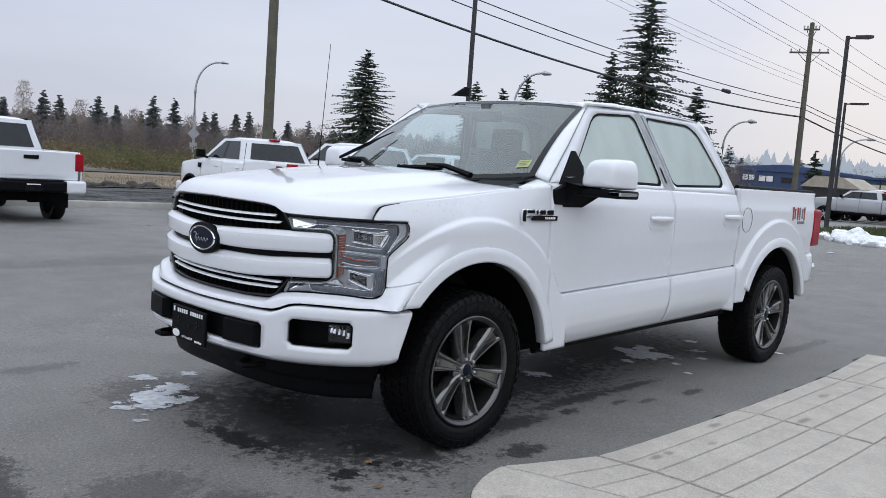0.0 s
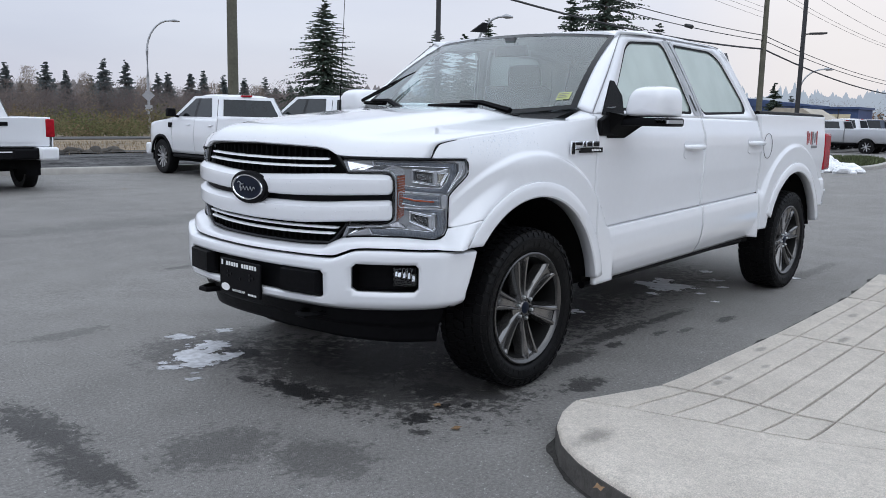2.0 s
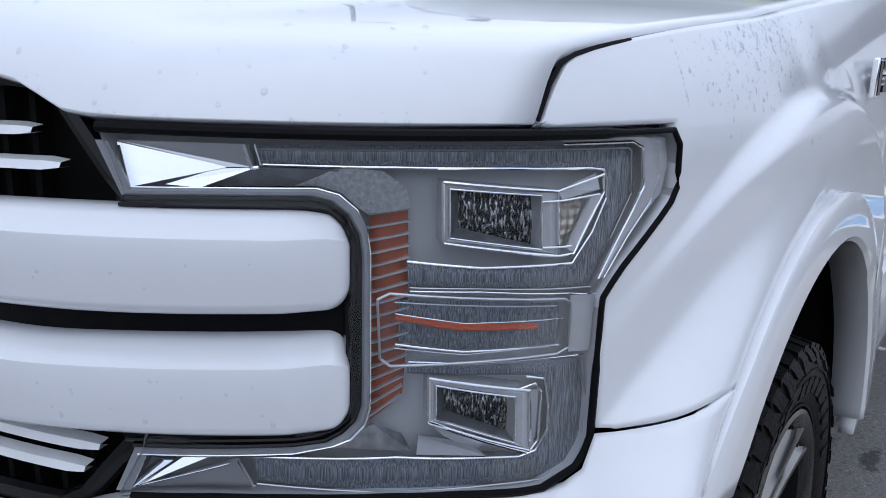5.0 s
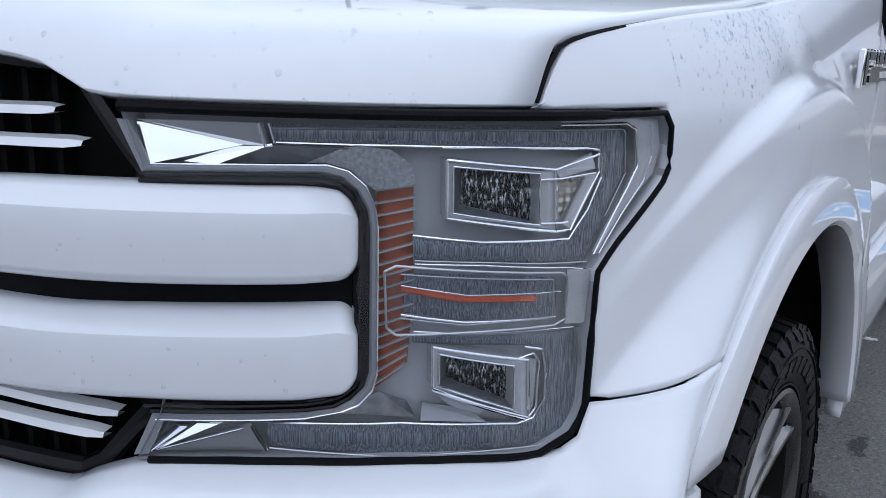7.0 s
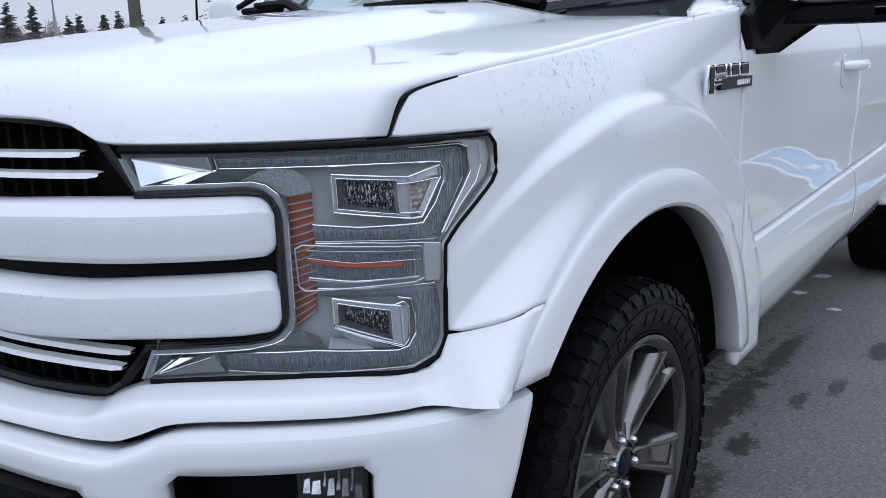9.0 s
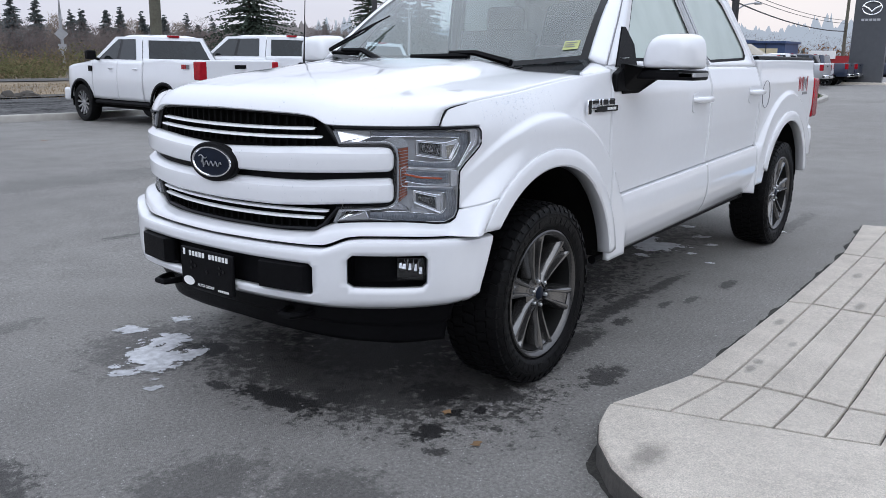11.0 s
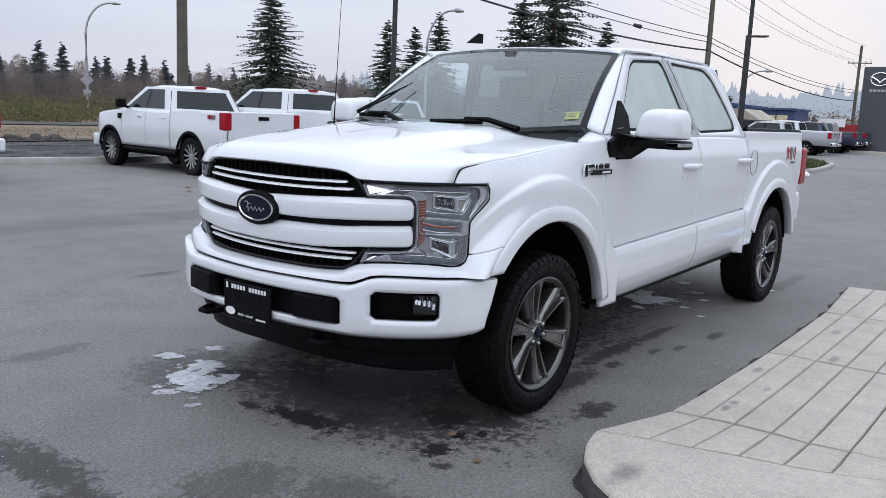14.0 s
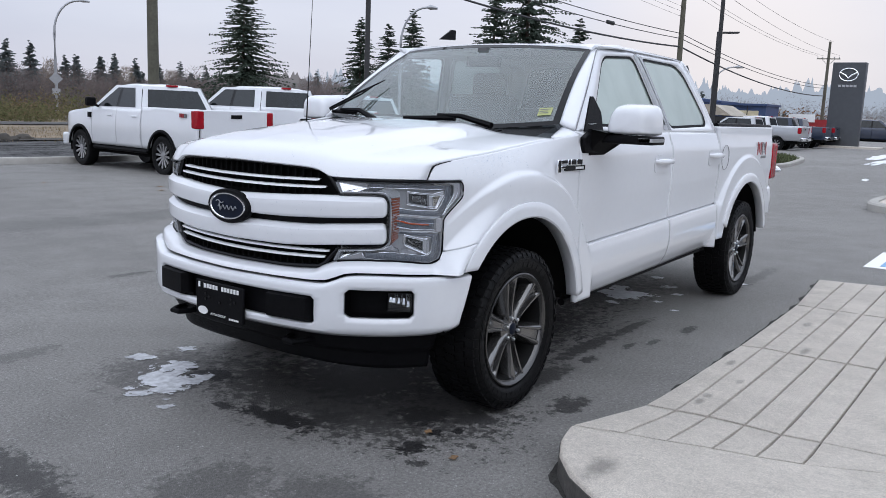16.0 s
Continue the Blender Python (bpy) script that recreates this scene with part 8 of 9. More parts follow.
def snow_patch(label, x, y, r, stretch, rz, seed, h=0.004):
    """A thin melting sheet of slush, eaten away at its rim into ragged islands."""
    bm = bmesh.new()
    o = Vector((seed * 3.7, seed * 1.9, 0))
    n = 88
    cell = 3.0 * r / n
    verts = {}

    def at(i, j):
        if (i, j) not in verts:
            lx, ly = (i - n / 2) * cell * stretch, (j - n / 2) * cell
            lx += 0.3 * cell * noise.noise(Vector((i * 1.7, j * 1.3, seed)))
            ly += 0.3 * cell * noise.noise(Vector((i * 1.1, j * 1.9, seed + 5)))
            px, py = x + lx * math.cos(rz) - ly * math.sin(rz), y + lx * math.sin(rz) + ly * math.cos(rz)
            verts[(i, j)] = bm.verts.new((px, py, 0.0015 + h * (0.35 + 0.5 * abs(noise.noise(Vector((i * 0.5, j * 0.5, seed)))))))
        return verts[(i, j)]

    for i in range(n):
        for j in range(n):
            q = Vector(((i + 0.5 - n / 2) * 3.0 / n, (j + 0.5 - n / 2) * 3.0 / n, 0))
            f = 0.75 - q.length + 0.62 * noise.noise(q * 1.5 + o) + 0.36 * noise.noise(q * 4.2 + o) + 0.2 * noise.noise(q * 11 + o) + 0.14 * noise.noise(q * 27 + o)
            if f > 0:
                bm.faces.new((at(i, j), at(i + 1, j), at(i + 1, j + 1), at(i, j + 1)))
    if not bm.faces:
        bm.faces.new((at(40, 40), at(50, 41), at(49, 50), at(41, 48)))
    return tagged(part("snow_patch", bm, SNOW if x < -1 else SLUSH), label, "snow patch", "melting snow patches")


LAB = "thin melting snow patch on the asphalt by the truck"
for k, (x, y, r, st, rz) in enumerate(((0.86, -0.64, 0.21, 1.1, -0.6), (0.70, -0.80, 0.09, 1.4, -0.6), (0.98, -0.50, 0.09, 1.3, -0.6), (0.74, -1.07, 0.07, 1.5, -0.6), (0.47, -1.02, 0.055, 1.3, -0.6), (1.12, -0.55, 0.055, 1.4, -0.6), (1.14, -0.30, 0.035, 1.5, -0.6), (1.08, -0.38, 0.015, 1.5, -0.6), (-3.02, 0.22, 0.26, 1.1, -1.1), (-2.62, 0.33, 0.06, 1.2, -1.1), (-3.55, 0.45, 0.07, 1.2, -1.1), (-3.3, 0.62, 0.05, 1.2, -1), (-2.9, 0.60, 0.04, 1.2, -1), (-3.9, 0.2, 0.06, 1.2, -1), (-1.6, 0.2, 0.10, 1.3, -1), (-4.2, 0.9, 0.04, 1.2, -1), (-2.7, 0.82, 0.03, 1.3, -1), (-1.2, -0.1, 0.09, 1.3, -1))):
    snow_patch(LAB, x, y, r, st, rz, 20 + k)
for k, (x, y, r, st, rz) in enumerate(((-36, -2.5, 0.5, 9, 0.0), (-42, -3.6, 0.45, 12, 0.05), (-22, -1.0, 0.12, 5, 0.1), (-18, -3.5, 0.06, 5, 0.1))):
    ob = snow_patch("thin streak of melting snow across the lot", x, y, r, st, rz, 60 + k, 0.02)
BLUEPAINT = material("worn_blue_marking", (0.20, 0.38, 0.60), 0.7, 0, 0.25, 8)
mk = part("blue_marking", boxed(-7.5, -6.2, 1.58, 2.75, -0.002, 0.004), WHITE)
tagged(mk, "worn blue and white parking symbol painted on asphalt", "road marking", "", "structure")
part("blue_field", boxed(-7.36, -6.34, 1.72, 2.62, 0.004, 0.008), BLUEPAINT, mk)

for dx, dy, w, h in ((-6.85, 2.17, 0.55, 0.10), (-6.62, 2.30, 0.10, 0.34), (-7.08, 2.05, 0.10, 0.30)):
    part("white_stroke", boxed(dx - w / 2, dx + w / 2, dy - h / 2, dy + h / 2, 0.008, 0.011), WHITE, mk)

# fallen leaves and grit
LEAF = material("dead_leaf", (0.20, 0.12, 0.06), 0.8, 0, 0.3, 30)
rnd = random.Random(11)
spots = [(0.72, 1.125, 0.0), (0.56, 0.87, 0.0), (1.02, 2.02, 0.115), (-5.6, -9.8, 0.0), (-6.6, -10.2, 0.0), (-5.2, -9.2, 0.0), (-4.4, -11.5, 0.0), (-7.4, -9.0, 0.0), (-5.0, -6.0, 0)]
for x, y, z in spots:
    bm = bmesh.new()
    s, a = 0.022 if x > -1 else 0.06, rnd.random() * 6
    pts = [Vector((math.cos(a + t) * s * q, math.sin(a + t) * s * q, 0.004 + 0.010 * rnd.random())) for t, q in ((0, 1.3), (0.9, 0.7), (1.6, 1.0), (2.4, 0.6), (3.1, 1.3), (4.0, 0.7), (4.7, 1.0), (5.5, 0.6))]
    c = bm.verts.new((x, y, z + ground_z(x, y) + 0.003))
    vs = [bm.verts.new(p + Vector((x, y, z + ground_z(x, y)))) for p in pts]
    for k in range(8):
        bm.faces.new((c, vs[k], vs[(k + 1) % 8]))
    tagged(part("fallen_leaf", bm, LEAF), "curled brown dead leaf lying on the ground", "leaf", "fallen leaves")

# ---- trees and woods ----
BARK = material("conifer_bark", (0.07, 0.055, 0.045), 0.9, 0, 0.25, 12, 0.4, 40)
NEEDLES = material("conifer_needles", (0.046, 0.066, 0.048), 0.85, 0, 0.3, 3, island=0.45)


def foliage(name, colour, other=None, island=0.3, scale=0.3):
    """Thin leaves, needles or twigs: half reflecting, half letting light through, each clump a little different."""
    m = bpy.data.materials.new(name)
    m.use_nodes = True
    n, l = m.node_tree.nodes, m.node_tree.links
    n.clear()
    out = n.new("ShaderNodeOutputMaterial")
    co = n.new("ShaderNodeTexCoord")
    nz = n.new("ShaderNodeTexNoise")
    nz.inputs["Scale"].default_value, nz.inputs["Detail"].default_value = scale, 6
    l.new(co.outputs["Object"], nz.inputs["Vector"])
    mr = n.new("ShaderNodeMapRange")
    mr.inputs["From Min"].default_value, mr.inputs["From Max"].default_value = 0.35, 0.65
    l.new(nz.outputs["Fac"], mr.inputs["Value"])
    mix = n.new("ShaderNodeMix")
    mix.data_type = "RGBA"
    mix.inputs["A"].default_value, mix.inputs["B"].default_value = (*colour, 1), (*(other or tuple(c * 1.25 for c in colour)), 1)
    l.new(mr.outputs["Result"], mix.inputs["Factor"])
    geo = n.new("ShaderNodeNewGeometry")
    vr = n.new("ShaderNodeMapRange")
    vr.inputs["To Min"].default_value, vr.inputs["To Max"].default_value = 1 - island, 1 + island
    l.new(geo.outputs["Random Per Island"], vr.inputs["Value"])
    hsv = n.new("ShaderNodeHueSaturation")
    l.new(vr.outputs["Result"], hsv.inputs["Value"])
    l.new(mix.outputs["Result"], hsv.inputs["Color"])
    df, tl, both = n.new("ShaderNodeBsdfDiffuse"), n.new("ShaderNodeBsdfTranslucent"), n.new("ShaderNodeMixShader")
    l.new(hsv.outputs["Color"], df.inputs["Color"])
    l.new(hsv.outputs["Color"], tl.inputs["Color"])
    l.new(df.outputs[0], both.inputs[1])
    l.new(tl.outputs[0], both.inputs[2])
    l.new(both.outputs[0], out.inputs["Surface"])
    return m


BAREWOOD = foliage("bare_twigs", (0.150, 0.128, 0.126), (0.19, 0.160, 0.150), 0.15, 0.08)
SCRUB = foliage("scrub_leaves", (0.125, 0.145, 0.066), (0.21, 0.155, 0.10), 0.4, 0.22)


def conifer_mesh(h, r, seed, levels, per, sprays, low=0.08, size=1.0):
    """Verts and faces of a conifer's crown: whorls of drooping boughs set with ragged needle sprays."""
    rnd = random.Random(seed)
    vs, fs = [], []
    for i in range(levels):
        f = low + (1 - low) * (i / levels) ** 0.95
        z = f * h + rnd.uniform(-0.6, 0.6) * h / levels
        n = max(3, round(per * (1.15 - f * 0.7)))
        for j in range(n):
            if rnd.random() < 0.10:
                continue
            a = 6.283 * (j + rnd.random()) / n + i * 2.4
            z = f * h + rnd.uniform(-1.5, 1.5) * h / levels
            ln = r * (1 - f) ** 0.85 * (0.5 + 0.65 * rnd.random()) + 0.04 * h * (1 - f) + 0.1
            up = 0.25 - 0.55 * (1 - f) + rnd.uniform(-0.15, 0.15)
            d = Vector((math.cos(a), math.sin(a), 0))
            e = Vector((-math.sin(a), math.cos(a), 0))
            for k in range(sprays):
                t = (k + 0.4 + 0.5 * rnd.random()) / sprays
                p = d * ln * t + Vector((0, 0, z + ln * (up * t - 0.12 * t * t)))
                s = size * (0.12 + 0.16 * ln / (r + 0.01)) * (1.25 - 0.5 * t) * (0.7 + 0.6 * rnd.random())
                for side in (-1, 0, 1):
                    w = (d * (1.0 if side == 0 else 0.55) + e * side * 0.8 + Vector((0, 0, rnd.uniform(-0.45, 0.1)))) * s
                    q = (e if side == 0 else d) * s * rnd.uniform(-0.25, 0.25) + Vector((0, 0, s * rnd.uniform(0.08, 0.34)))
                    b = len(vs)
                    vs += [tuple(p - q), tuple(p + q), tuple(p + w * 0.6 + q * 0.9), tuple(p + w), tuple(p + w * 0.55 - q * 1.1)]
                    fs.append((b, b + 1, b + 2, b + 3, b + 4))
    return vs, fs


def conifer(label, x, y, h, r, seed, levels=34, per=9, sprays=6, size=1.0, low=0.08, mat=None):
    root = thing("conifer", label, "tree", (x, y, ground_z(x, y) - 0.05))
    part("trunk", tubed([(0, 0, 0), (0.03 * r, 0, h * 0.5), (0, 0, h)], [0.035 * h * 0.55, 0.018 * h * 0.5, 0.01], 8), BARK, root)
    me = bpy.data.meshes.new("crown")
    v2, f2 = conifer_mesh(h, r, seed, levels, per, sprays, low, size)
    me.from_pydata(v2, [], f2)
    link("crown", me, mat or NEEDLES, root, smooth=False)
    return root


conifer("dark green conifer with drooping boughs behind the parked row", -35.5, -42.2, 9.6, 4.6, 1, 52, 14, 14, 0.80)
conifer("tall dark conifer with ragged crown behind the wires", -48.1, -27.35, 15.6, 5.2, 2, 56, 14, 13, 0.92, 0.12)
conifer("dark conifer beside the taller one", -46.8, -29.3, 10.4, 3.8, 3, 48, 13, 12, 0.85)
conifer("small dark conifer beyond the truck roof", -49.8, -24.25, 8.2, 3.0, 4, 42, 12, 10, 0.85)
conifer("slender conifer behind the street lamp", -37.6, -33.5, 7.4, 2.4, 5, 42, 12, 10, 0.72)
conifer("slender conifer behind the street lamp", -39.7, -31.0, 8.0, 2.5, 6, 42, 12, 10, 0.72)
conifer("conifer behind the lot lamp", -38.8, -32.2, 7.0, 2.4, 7, 42, 12, 10, 0.72)
conifer("small dark conifer near the blue building", -80.0, -27.2, 5.6, 1.8, 9, 24, 9, 6, 1.2)


def bare(vs, fs, p, h, r, n, rnd):
    """A leafless tree: a thin stem and a haze of fine slivers, denser in the crown."""
    for k in range(n):
        a, f = rnd.random() * 6.283, rnd.random() ** 0.8
        w = r * (0.45 + 0.55 * math.sin(math.pi * min(1, f * 0.9 + 0.1))) * math.sqrt(rnd.random())
        base = p + Vector((math.cos(a) * w, math.sin(a) * w, h * f))
        ln = 0.25 + 0.45 * rnd.random()
        tip = base + Vector((rnd.uniform(-1, 1) * ln, rnd.uniform(-1, 1) * ln, ln * rnd.uniform(-0.2, 0.9)))
        q = Vector((0.7, -0.7, 0.3)) * rnd.uniform(0.025, 0.06) * (1.5 - f)
        b = len(vs)
        vs += [tuple(base - q), tuple(base + q), tuple(tip)]
        fs.append((b, b + 1, b + 2))
    b = len(vs)
    vs += [(p.x - 0.06, p.y, p.z), (p.x + 0.06, p.y, p.z), (p.x, p.y, p.z + h * 0.9)]
    fs.append((b, b + 1, b + 2))


def leaves(vs, fs, p, rx, rz_, n, rnd, s):
    """A clump of small leaves in a lumpy mound."""
    for _ in range(n):
        a, b_, r = rnd.random() * 6.283, math.acos(rnd.random()), 0.55 + 0.45 * rnd.random()
        c = p + Vector((math.cos(a) * math.sin(b_) * rx * r, math.sin(a) * math.sin(b_) * rx * r, math.cos(b_) * rz_ * r))
        u = Vector((rnd.uniform(-1, 1), rnd.uniform(-1, 1), rnd.uniform(-1, 1))).normalized() * s * (0.5 + rnd.random())
        v = Vector((rnd.uniform(-1, 1), rnd.uniform(-1, 1), rnd.uniform(-1, 1))).normalized() * s * (0.5 + rnd.random())
        k = len(vs)
        vs += [tuple(c - u), tuple(c + v), tuple(c + u * 0.6 - v * 0.4)]
        fs.append((k, k + 1, k + 2))


def scatter(az, d, eye=(3.3, 3.4)):
    return eye[0] + d * math.cos(radians(az)), eye[1] + d * math.sin(radians(az))


def stuff(name, label, category, vs, fs, mat):
    me = bpy.data.meshes.new(name)
    me.from_pydata(vs, [], fs)
    return tagged(link(name, me, mat, smooth=False), label, category, "", "stuff")


rnd = random.Random(5)
vs, fs = [], []
for k in range(900):
    az = -97 - 50 * rnd.random()
    x, y = scatter(az, 60 + 26 * rnd.random() ** 0.8)
    if y > -55.5 or x < -75:
        continue
    dd = math.hypot(x, y)
    hgt = 0.9 + 2.3 * max(0, min(1, (dd - 58) / 14)) * (0.6 + 0.4 * noise.noise(Vector((x * 0.1, y * 0.1, 0))))
    leaves(vs, fs, Vector((x, y, ground_z(x, y) - 0.1)), 1.3, hgt * (0.7 + 0.6 * rnd.random()), 70, rnd, 0.13)
stuff("scrub", "bank of brambles and scrub beyond the far road", "bushes", vs, fs, SCRUB)
vs, fs = [], []
for k in range(1300):
    az = -94 - 62 * rnd.random()
    x, y = scatter(az, 92 + 45 * rnd.random())
    bare(vs, fs, Vector((x, y, ground_z(x, y) - 0.2)), 3.8 + 1.2 * noise.noise(Vector((az * 0.35, 0, 2))) + 1.8 * rnd.random() ** 2, 2.2, 190, rnd)
stuff("bare_woods", "grey-brown bare deciduous woods in the distance", "woods", vs, fs, BAREWOOD)
vs, fs = [], []
for k in range(70):
    az = -94 - 66 * rnd.random()
    d = 118 + 50 * rnd.random()
    x, y = scatter(az, d)
    h = (3.8 + 3.6 * rnd.random()) * d / 125
    v2, f2 = conifer_mesh(h, h * rnd.uniform(0.2, 0.32), 100 + k, 22, 9, 5, 0.2, 1.5)
    o = len(vs)
    g = ground_z(x, y)
    vs += [(a + x, b + y, c + g) for a, b, c in v2]
    fs += [tuple(i + o for i in f) for f in f2]
# needle colour paled and greyed to stand for distance haze
FARNEEDLES = foliage("haze_paled_conifers", (0.150, 0.172, 0.178), (0.185, 0.200, 0.195), 0.25, 0.3)
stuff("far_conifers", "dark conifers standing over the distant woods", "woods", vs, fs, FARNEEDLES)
# taller trees that stand out of the woods, each by its bearing, height above the eye and girth
for k, (az, el, wide) in enumerate(((-108.0, 2.3, 0.22), (-110.2, 2.9, 0.26), (-111.1, 2.7, 0.24), (-113.3, 2.9, 0.25), (-114.4, 2.4, 0.20), (-116.6, 3.15, 0.30), (-117.9, 3.1, 0.28), (-119.8, 2.35, 0.30), (-120.4, 2.45, 0.26), (-121.8, 2.45, 0.26), (-122.6, 2.6, 0.26), (-123.9, 2.1, 0.25), (-125.2, 2.2, 0.24), (-127.2, 1.7, 0.24))):
    x, y = scatter(az, 112 + 3 * (k % 4))
    h = 2.1 + (112 + 3 * (k % 4)) * math.tan(radians(el))
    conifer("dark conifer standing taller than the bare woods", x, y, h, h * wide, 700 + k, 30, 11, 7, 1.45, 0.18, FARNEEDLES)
vs, fs = [], []
for az, h in ((-109.1, 8.6), (-112.3, 7.0), (-115.5, 6.4), (-118.9, 6.2), (-106.0, 7.4), (-123.3, 5.8), (-126.0, 5.6)):
    x, y = scatter(az, 108)
    bare(vs, fs, Vector((x, y, ground_z(x, y) - 0.2)), h, 1.25, 1500, rnd)
stuff("pale_bare_trees", "tall pale leafless trees over the woods", "woods", vs, fs, foliage("pale_twigs", (0.23, 0.19, 0.155), None, 0.15, 0.2))
# woods on the side of the road, and a hazy hill far beyond
vs, fs = [], []
for k in range(300):
    az = -150 - 36 * rnd.random()
    d = 125 + 60 * rnd.random()
    x, y = scatter(az, d)
    bare(vs, fs, Vector((x, y, ground_z(x, y) - 0.2)), 3.0 + 3.2 * rnd.random(), 2.4, 120, rnd)
stuff("roadside_woods", "bare roadside woods beyond the buildings", "woods", vs, fs, BAREWOOD)
vs, fs = [], []
for k in range(12):
    az = -150 - 36 * rnd.random()
    d = 140 + 60 * rnd.random()
    x, y = scatter(az, d)
    h = 4.0 + 3.6 * rnd.random()
    v2, f2 = conifer_mesh(h, h * 0.24, 400 + k, 22, 8, 4, 0.2, 1.9)
    o = len(vs)
    vs += [(a + x, b + y, c - 0.6) for a, b, c in v2]
    fs += [tuple(i + o for i in f) for f in f2]
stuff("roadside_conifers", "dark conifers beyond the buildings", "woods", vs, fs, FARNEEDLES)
vs, fs = [], []
for k in range(60):
    az = -158 - 12 * rnd.random()
    x, y = scatter(az, 104 + 14 * rnd.random())
    leaves(vs, fs, Vector((x, y, -0.3)), 1.7, 2.6 + 1.6 * rnd.random(), 70, rnd, 0.22)
stuff("autumn_bushes", "rust-brown autumn bushes behind the parked vehicles", "bushes", vs, fs, foliage("rust_leaves", (0.17, 0.085, 0.05), (0.20, 0.13, 0.08), 0.35, 0.3))


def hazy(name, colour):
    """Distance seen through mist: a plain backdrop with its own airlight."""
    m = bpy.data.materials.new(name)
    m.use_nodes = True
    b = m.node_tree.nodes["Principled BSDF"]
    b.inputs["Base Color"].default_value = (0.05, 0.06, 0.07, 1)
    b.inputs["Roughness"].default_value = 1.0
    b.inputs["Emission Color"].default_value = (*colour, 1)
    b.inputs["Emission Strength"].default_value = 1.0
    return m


def ridge(name, label, d, az0, az1, height, rough, colour, seed):
    bm = bmesh.new()
    n = 2600
    lo_, hi_ = [], []
    rr = random.Random(seed)
    trees = np.array([(rr.uniform(az1, az0), rr.random() ** 2.6, rr.uniform(0.10, 0.34)) for _ in range(int((az0 - az1) * 7))])
    for k in range(n + 1):
        az = az0 + (az1 - az0) * k / n
        x, y = scatter(az, d)
        h = height * (0.75 + 0.5 * noise.noise(Vector((az * 0.11, seed, 0)))) * min(1, (k / n) * 8, (1 - k / n) * 8)
        near_ = np.clip(1 - np.abs(trees[:, 0] - az) / trees[:, 2], 0, 1)
        h += rough * float((trees[:, 1] * near_ ** 0.8).max()) * rr.uniform(0.72, 1.0) + 0.10 * rough * rr.random()
        lo_.append(bm.verts.new((x, y, -12)))
        hi_.append(bm.verts.new((x, y, max(h, -4))))
    for k in range(n):
        bm.faces.new((lo_[k], lo_[k + 1], hi_[k + 1], hi_[k]))
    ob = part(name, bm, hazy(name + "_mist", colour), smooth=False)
    return tagged(ob, label, "backdrop", "", "structure")


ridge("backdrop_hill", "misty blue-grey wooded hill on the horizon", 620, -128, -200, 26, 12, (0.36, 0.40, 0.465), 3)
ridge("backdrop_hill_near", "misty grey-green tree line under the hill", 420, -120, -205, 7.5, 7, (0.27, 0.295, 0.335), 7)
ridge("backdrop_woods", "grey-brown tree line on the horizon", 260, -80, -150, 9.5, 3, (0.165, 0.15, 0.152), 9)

# ---- raised pavement with scored strips ----
def pave_z(x):
    return soft(x, [(-5.6, 0.02), (-2.0, 0.022), (-0.9, 0.03), (-0.45, 0.04), (0.05, 0.085), (0.35, 0.108), (0.8, 0.115)])


EDGE = [(-5.75, 2.0), (-5.45, 1.62), (-4.95, 1.40), (-4.4, 1.455), (-3.573, 1.515), (-1.967, 1.538), (-0.393, 1.531), (-0.13, 1.505), (0.05, 1.462), (0.18, 1.447), (0.304, 1.455), (0.453, 1.49), (0.588, 1.555), (0.739, 1.679), (0.841, 1.816), (0.912, 1.958), (0.965, 2.10), (1.02, 2.4), (1.06, 3.0), (1.08, 4.5), (1.08, 9.0)]
bm = bmesh.new()
dense = []
for (xa, ya), (xb, yb) in zip(EDGE, EDGE[1:]):
    for k in range(4):
        dense.append((xa + (xb - xa) * k / 4, ya + (yb - ya) * k / 4))
dense.append(EDGE[-1])
def inward(x, y, t):
    """Towards a spine inside the pavement."""
    sxp = min(max(x, -5.0), 0.2)
    return (x + (sxp - x) * t, y + (max(y, 4.0) - y) * t)
cols = []
for x, y in dense:
    col = [bm.verts.new((x, y, -0.05)), bm.verts.new((x, y, pave_z(x) - 0.022))]
    for t in (0.006, 0.05, 0.15, 0.3, 0.5, 0.75, 1.0):
        px, py = inward(x, y, t)
        col.append(bm.verts.new((px, py, pave_z(px) - 0.022)))
    cols.append(col)
for a, b in zip(cols, cols[1:]):
    for j in range(len(a) - 1):
        bm.faces.new((a[j], b[j], b[j + 1], a[j + 1]))
pavement = part("pavement", bm, JOINT)
tagged(pavement, "raised pale concrete pavement scored into long narrow strips", "pavement", "", "structure")

ROWS_Y = [
    [(0.262, 1.451), (0.178, 1.657), (0.123, 1.833), (0.053, 2.014), (0.006, 2.185), (-0.065, 2.358)],
    [(-0.393, 1.533), (-0.419, 1.680), (-0.448, 1.832), (-0.454, 2.008), (-0.445, 2.179), (-0.476, 2.348)],
    [(-1.967, 1.540), (-2.010, 1.672), (-2.0, 1.833), (-2.005, 2.005), (-2.019, 2.178), (-2.02, 2.350)],
    [(-3.573, 1.517), (-3.576, 1.655), (-3.583, 1.826), (-3.59, 2.0), (-3.6, 2.172), (-3.6, 2.350)],
    [(-4.93, 1.405), (-4.98, 1.62), (-5.03, 1.81), (-5.06, 1.99), (-5.08, 2.172), (-5.1, 2.350)],
]


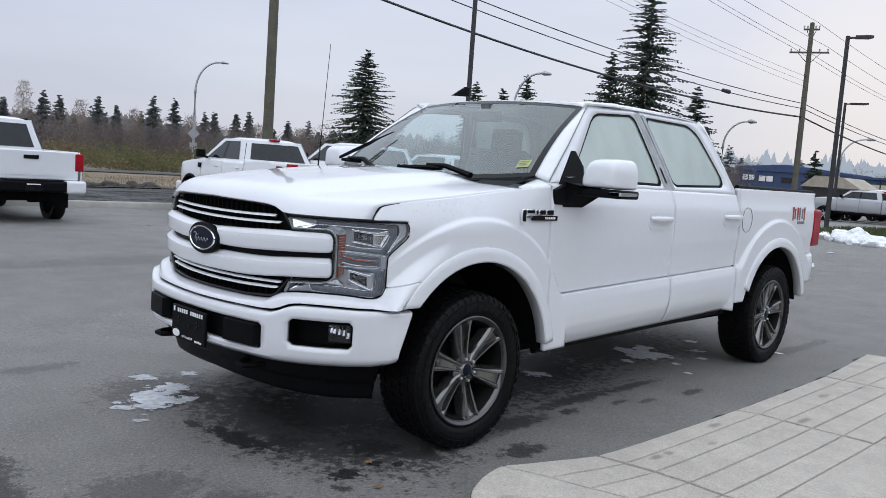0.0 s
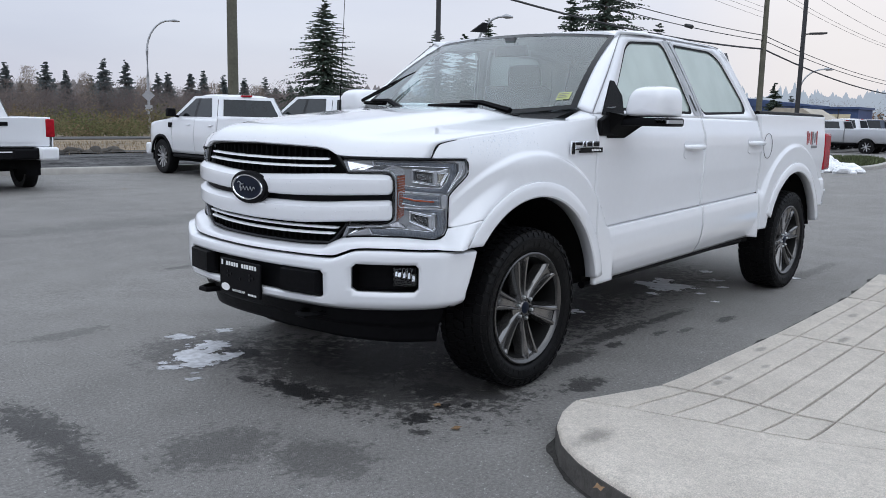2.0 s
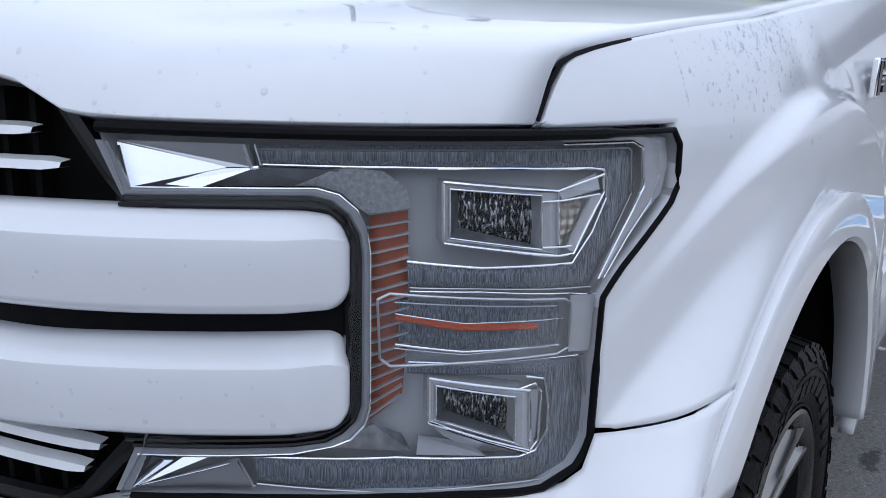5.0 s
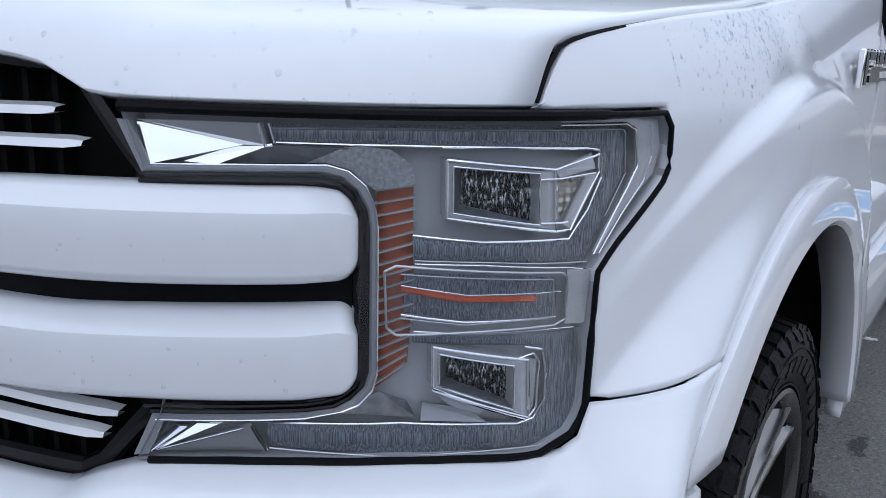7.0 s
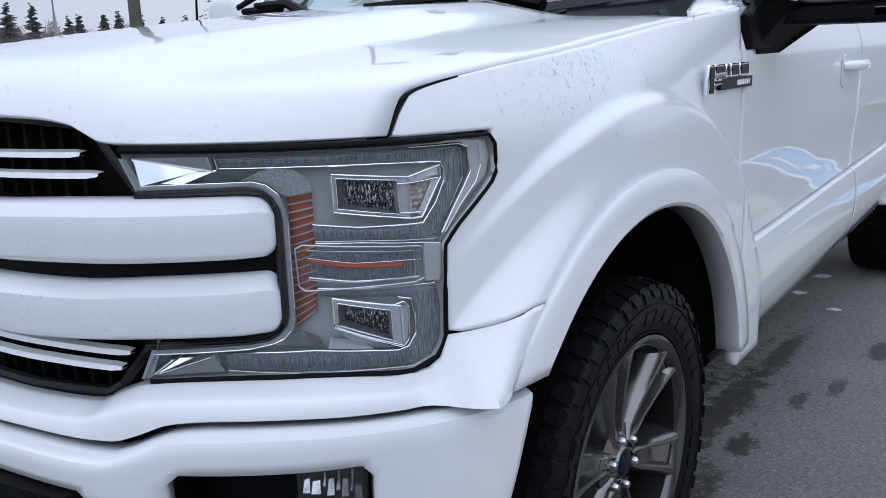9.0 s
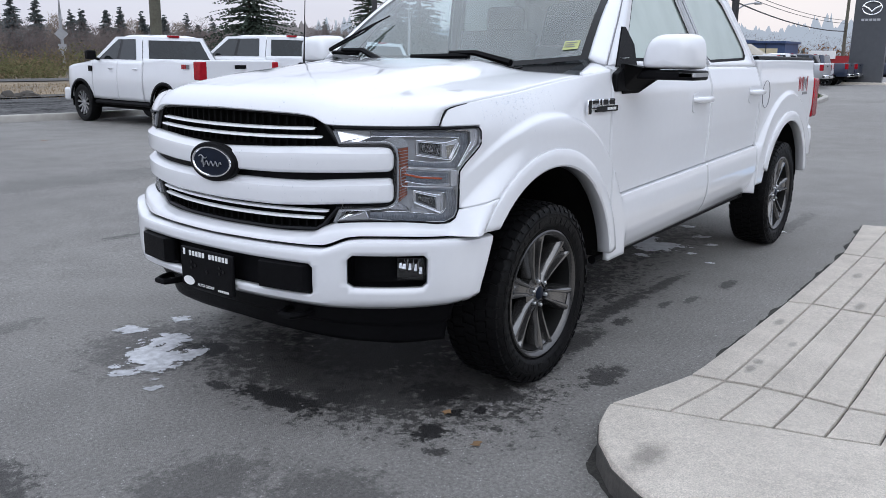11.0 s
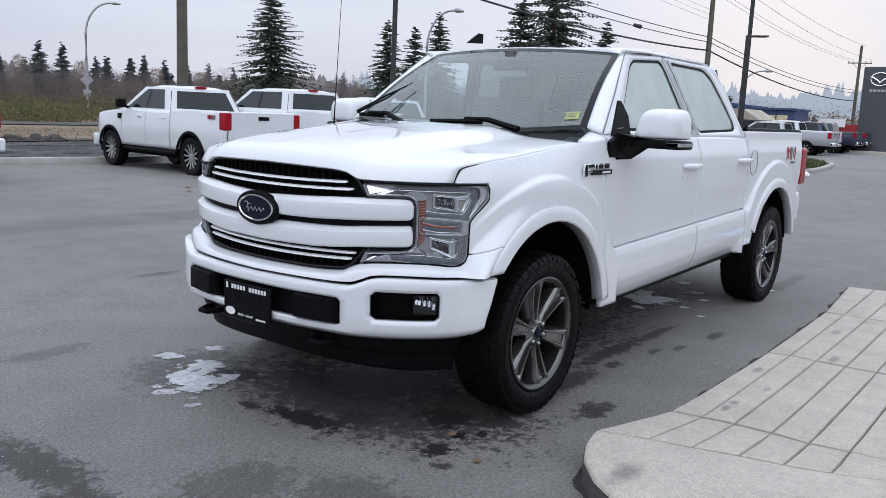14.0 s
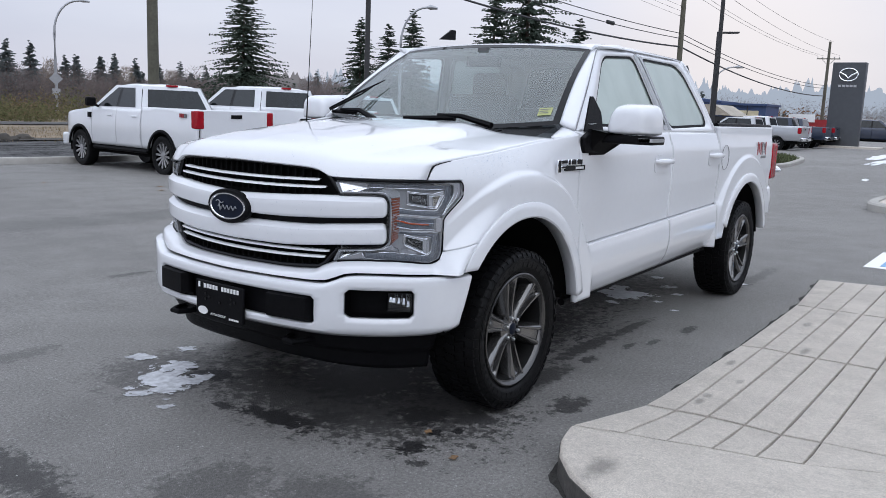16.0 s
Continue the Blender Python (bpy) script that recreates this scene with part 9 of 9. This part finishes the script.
def slab(outline, gap=0.005, n=10):
    """A paver: outline corners drawn in by half the joint, top following the pavement's slope, rounded arris."""
    cx, cy = sum(p[0] for p in outline) / len(outline), sum(p[1] for p in outline) / len(outline)
    loop = []
    for (xa, ya), (xb, yb) in zip(outline, outline[1:] + outline[:1]):
        k_ = max(1, min(n, int(math.hypot(xb - xa, yb - ya) / 0.15)))
        for k in range(k_):
            loop.append(Vector((xa + (xb - xa) * k / k_, ya + (yb - ya) * k / k_, 0)))
    area = sum(a.x * b.y - b.x * a.y for a, b in zip(loop, loop[1:] + loop[:1]))
    sgn = 1 if area > 0 else -1
    def inset(d):
        out = []
        for i, p in enumerate(loop):
            t = (loop[(i + 1) % len(loop)] - loop[i - 1]).normalized()
            out.append(p + Vector((-t.y, t.x, 0)) * d * sgn)
        return out
    bm = bmesh.new()
    wob = random.Random(int(cx * 97 + cy * 131))
    dz = wob.uniform(-0.0015, 0.0015)
    rings = []
    for d, z in ((gap, -0.03), (gap, -0.006), (gap + 0.003, -0.001), (gap + 0.009, 0.0)):
        rings.append([bm.verts.new((p.x, p.y, pave_z(p.x) + z + dz)) for p in inset(d)])
    m_ = len(loop)
    for a, b in zip(rings, rings[1:]):
        for i in range(m_):
            j = (i + 1) % m_
            bm.faces.new((a[i], a[j], b[j], b[i]))
    bm.faces.new(rings[-1])
    bmesh.ops.triangulate(bm, faces=[bm.faces[-1]] if False else [f for f in bm.faces if len(f.verts) > 4])
    return bm


for ra_, rb_ in zip(ROWS_Y, ROWS_Y[1:]):
    for j in range(5):
        part("paver", slab([(ra_[j][0] - 0.010, ra_[j][1]), (rb_[j][0] + 0.010, rb_[j][1]), (rb_[j + 1][0] + 0.010, rb_[j + 1][1]), (ra_[j + 1][0] - 0.010, ra_[j + 1][1])]), CONCRETE, pavement)
for outline in ([ROWS_Y[0][5], ROWS_Y[1][5], (-0.56, 3.1)], [ROWS_Y[1][5], ROWS_Y[2][5], (-2.05, 3.95), (-0.62, 3.95), (-0.56, 3.1)], [ROWS_Y[2][5], ROWS_Y[3][5], (-3.62, 3.95), (-2.05, 3.95)], [ROWS_Y[3][5], ROWS_Y[4][5], (-5.1, 3.95), (-3.62, 3.95)]):
    part("paver", slab(outline), CONCRETE, pavement)


def along(pts, t):
    """A point at a share t of a broken line's length."""
    ls = [math.hypot(b[0] - a[0], b[1] - a[1]) for a, b in zip(pts, pts[1:])]
    d = t * sum(ls)
    for (a, b), ln in zip(zip(pts, pts[1:]), ls):
        if d <= ln or (a, b) == (pts[-2], pts[-1]):
            k = min(1, d / ln)
            return (a[0] + (b[0] - a[0]) * k, a[1] + (b[1] - a[1]) * k)
        d -= ln


inner_line = [(p[0] + 0.006, p[1] + 0.004) for p in ROWS_Y[0]] + [(-0.55, 3.1), (-0.61, 3.95)]
outer_line = [(0.275, 1.455), (0.304, 1.458), (0.453, 1.493), (0.588, 1.558), (0.739, 1.682), (0.841, 1.819), (0.909, 1.96), (0.962, 2.10), (1.017, 2.4), (1.057, 3.0), (1.07, 3.95)]


def apron(u, v):
    a, b = along(inner_line, u), along(outer_line, u)
    t = [0, 0.004, 0.2, 0.4, 0.6, 0.8, 0.9, 0.955, 0.98, 0.993, 1.0, 1.0][round(v * 11)]
    dz = [-0.03, 0, 0, 0, 0, 0, 0, 0, -0.004, -0.012, -0.03, -0.20][round(v * 11)]
    x, y = a[0] + (b[0] - a[0]) * t, a[1] + (b[1] - a[1]) * t
    return (x, y, pave_z(x) + dz)


def edge_dirt(u, v):
    """Dark silt gathered along the foot of the pavement."""
    p, q = along(EDGE[2:], min(1, u + 0.002)), along(EDGE[2:], max(0, u - 0.002))
    c = along(EDGE[2:], u)
    t = Vector((p[0] - q[0], p[1] - q[1], 0)).normalized()
    w = 0.012 + 0.035 * (0.5 + noise.noise(Vector((u * 60, 0, 4)))) + 0.008 * noise.noise(Vector((u * 240, 0, 9)))
    out = Vector((t.y, -t.x, 0)) * (max(0.008, w) * v - 0.01)
    return (c[0] + out.x, c[1] + out.y, 0.006 - 0.003 * v)


silt = part("silt", sheet(edge_dirt, 400, 2), material("dark_silt", (0.035, 0.033, 0.03), 0.95, 0, 0.4, 60, 0.8, 120))
tagged(silt, "dark silt along the foot of the pavement", "dirt", "", "structure")
GRIT = material("pale_grit", (0.30, 0.29, 0.28), 0.9, 0, 0.3, 200, island=0.6)
rnd = random.Random(77)
vs, fs = [], []
for k in range(1500):
    if k % 2:
        c = along(EDGE[2:], rnd.random() ** 0.8)
        x, y = c[0] + rnd.gauss(0.05, 0.12), c[1] - abs(rnd.gauss(0, 0.10)) - 0.01
    else:
        x, y = rnd.uniform(-5, 3.0), rnd.uniform(-4.0, 1.4)
    q = rnd.uniform(0.002, 0.0055)
    b = len(vs)
    for j in range(4):
        a = 1.5708 * j + rnd.random()
        vs.append((x + q * math.cos(a), y + q * math.sin(a), 0.001 + ground_z(x, y)))
    vs.append((x + rnd.uniform(-0.3, 0.3) * q, y, q * 0.9 + ground_z(x, y)))
    fs += [(b + j, b + (j + 1) % 4, b + 4) for j in range(4)]
stuff("grit", "scattered pale grit and small stones on asphalt", "gravel", vs, fs, GRIT)
part("apron_slab", sheet(apron, 60, 11), CONCRETE, pavement)
bm = bmesh.new()
prism(bm, [(1.07, 4.0, 0.0), (1.07, 9.0, 0.0), (-5.1, 9.0, 0.0), (-5.1, 4.0, 0.0)], (0, 0, 0.11))
part("rear_slab", bm, CONCRETE, pavement)

# ---- an unseen dealership added behind the camera to shape the reflections ----
dealer = thing("unseen_dealership", "unseen grey dealership building with dark windows, added for reflections", "building", (-6, 19, 0))
part("wall", boxed(-24, 30, 0, 8, -0.05, 5.5), material("grey_cladding", (0.34, 0.34, 0.35), 0.6, 0, 0.1, 1.0), dealer)
for k in range(9):
    part("window", boxed(-22 + 5.6 * k, -18.2 + 5.6 * k, -0.06, 0.0, 0.4, 3.2), DARKGLASS, dealer)
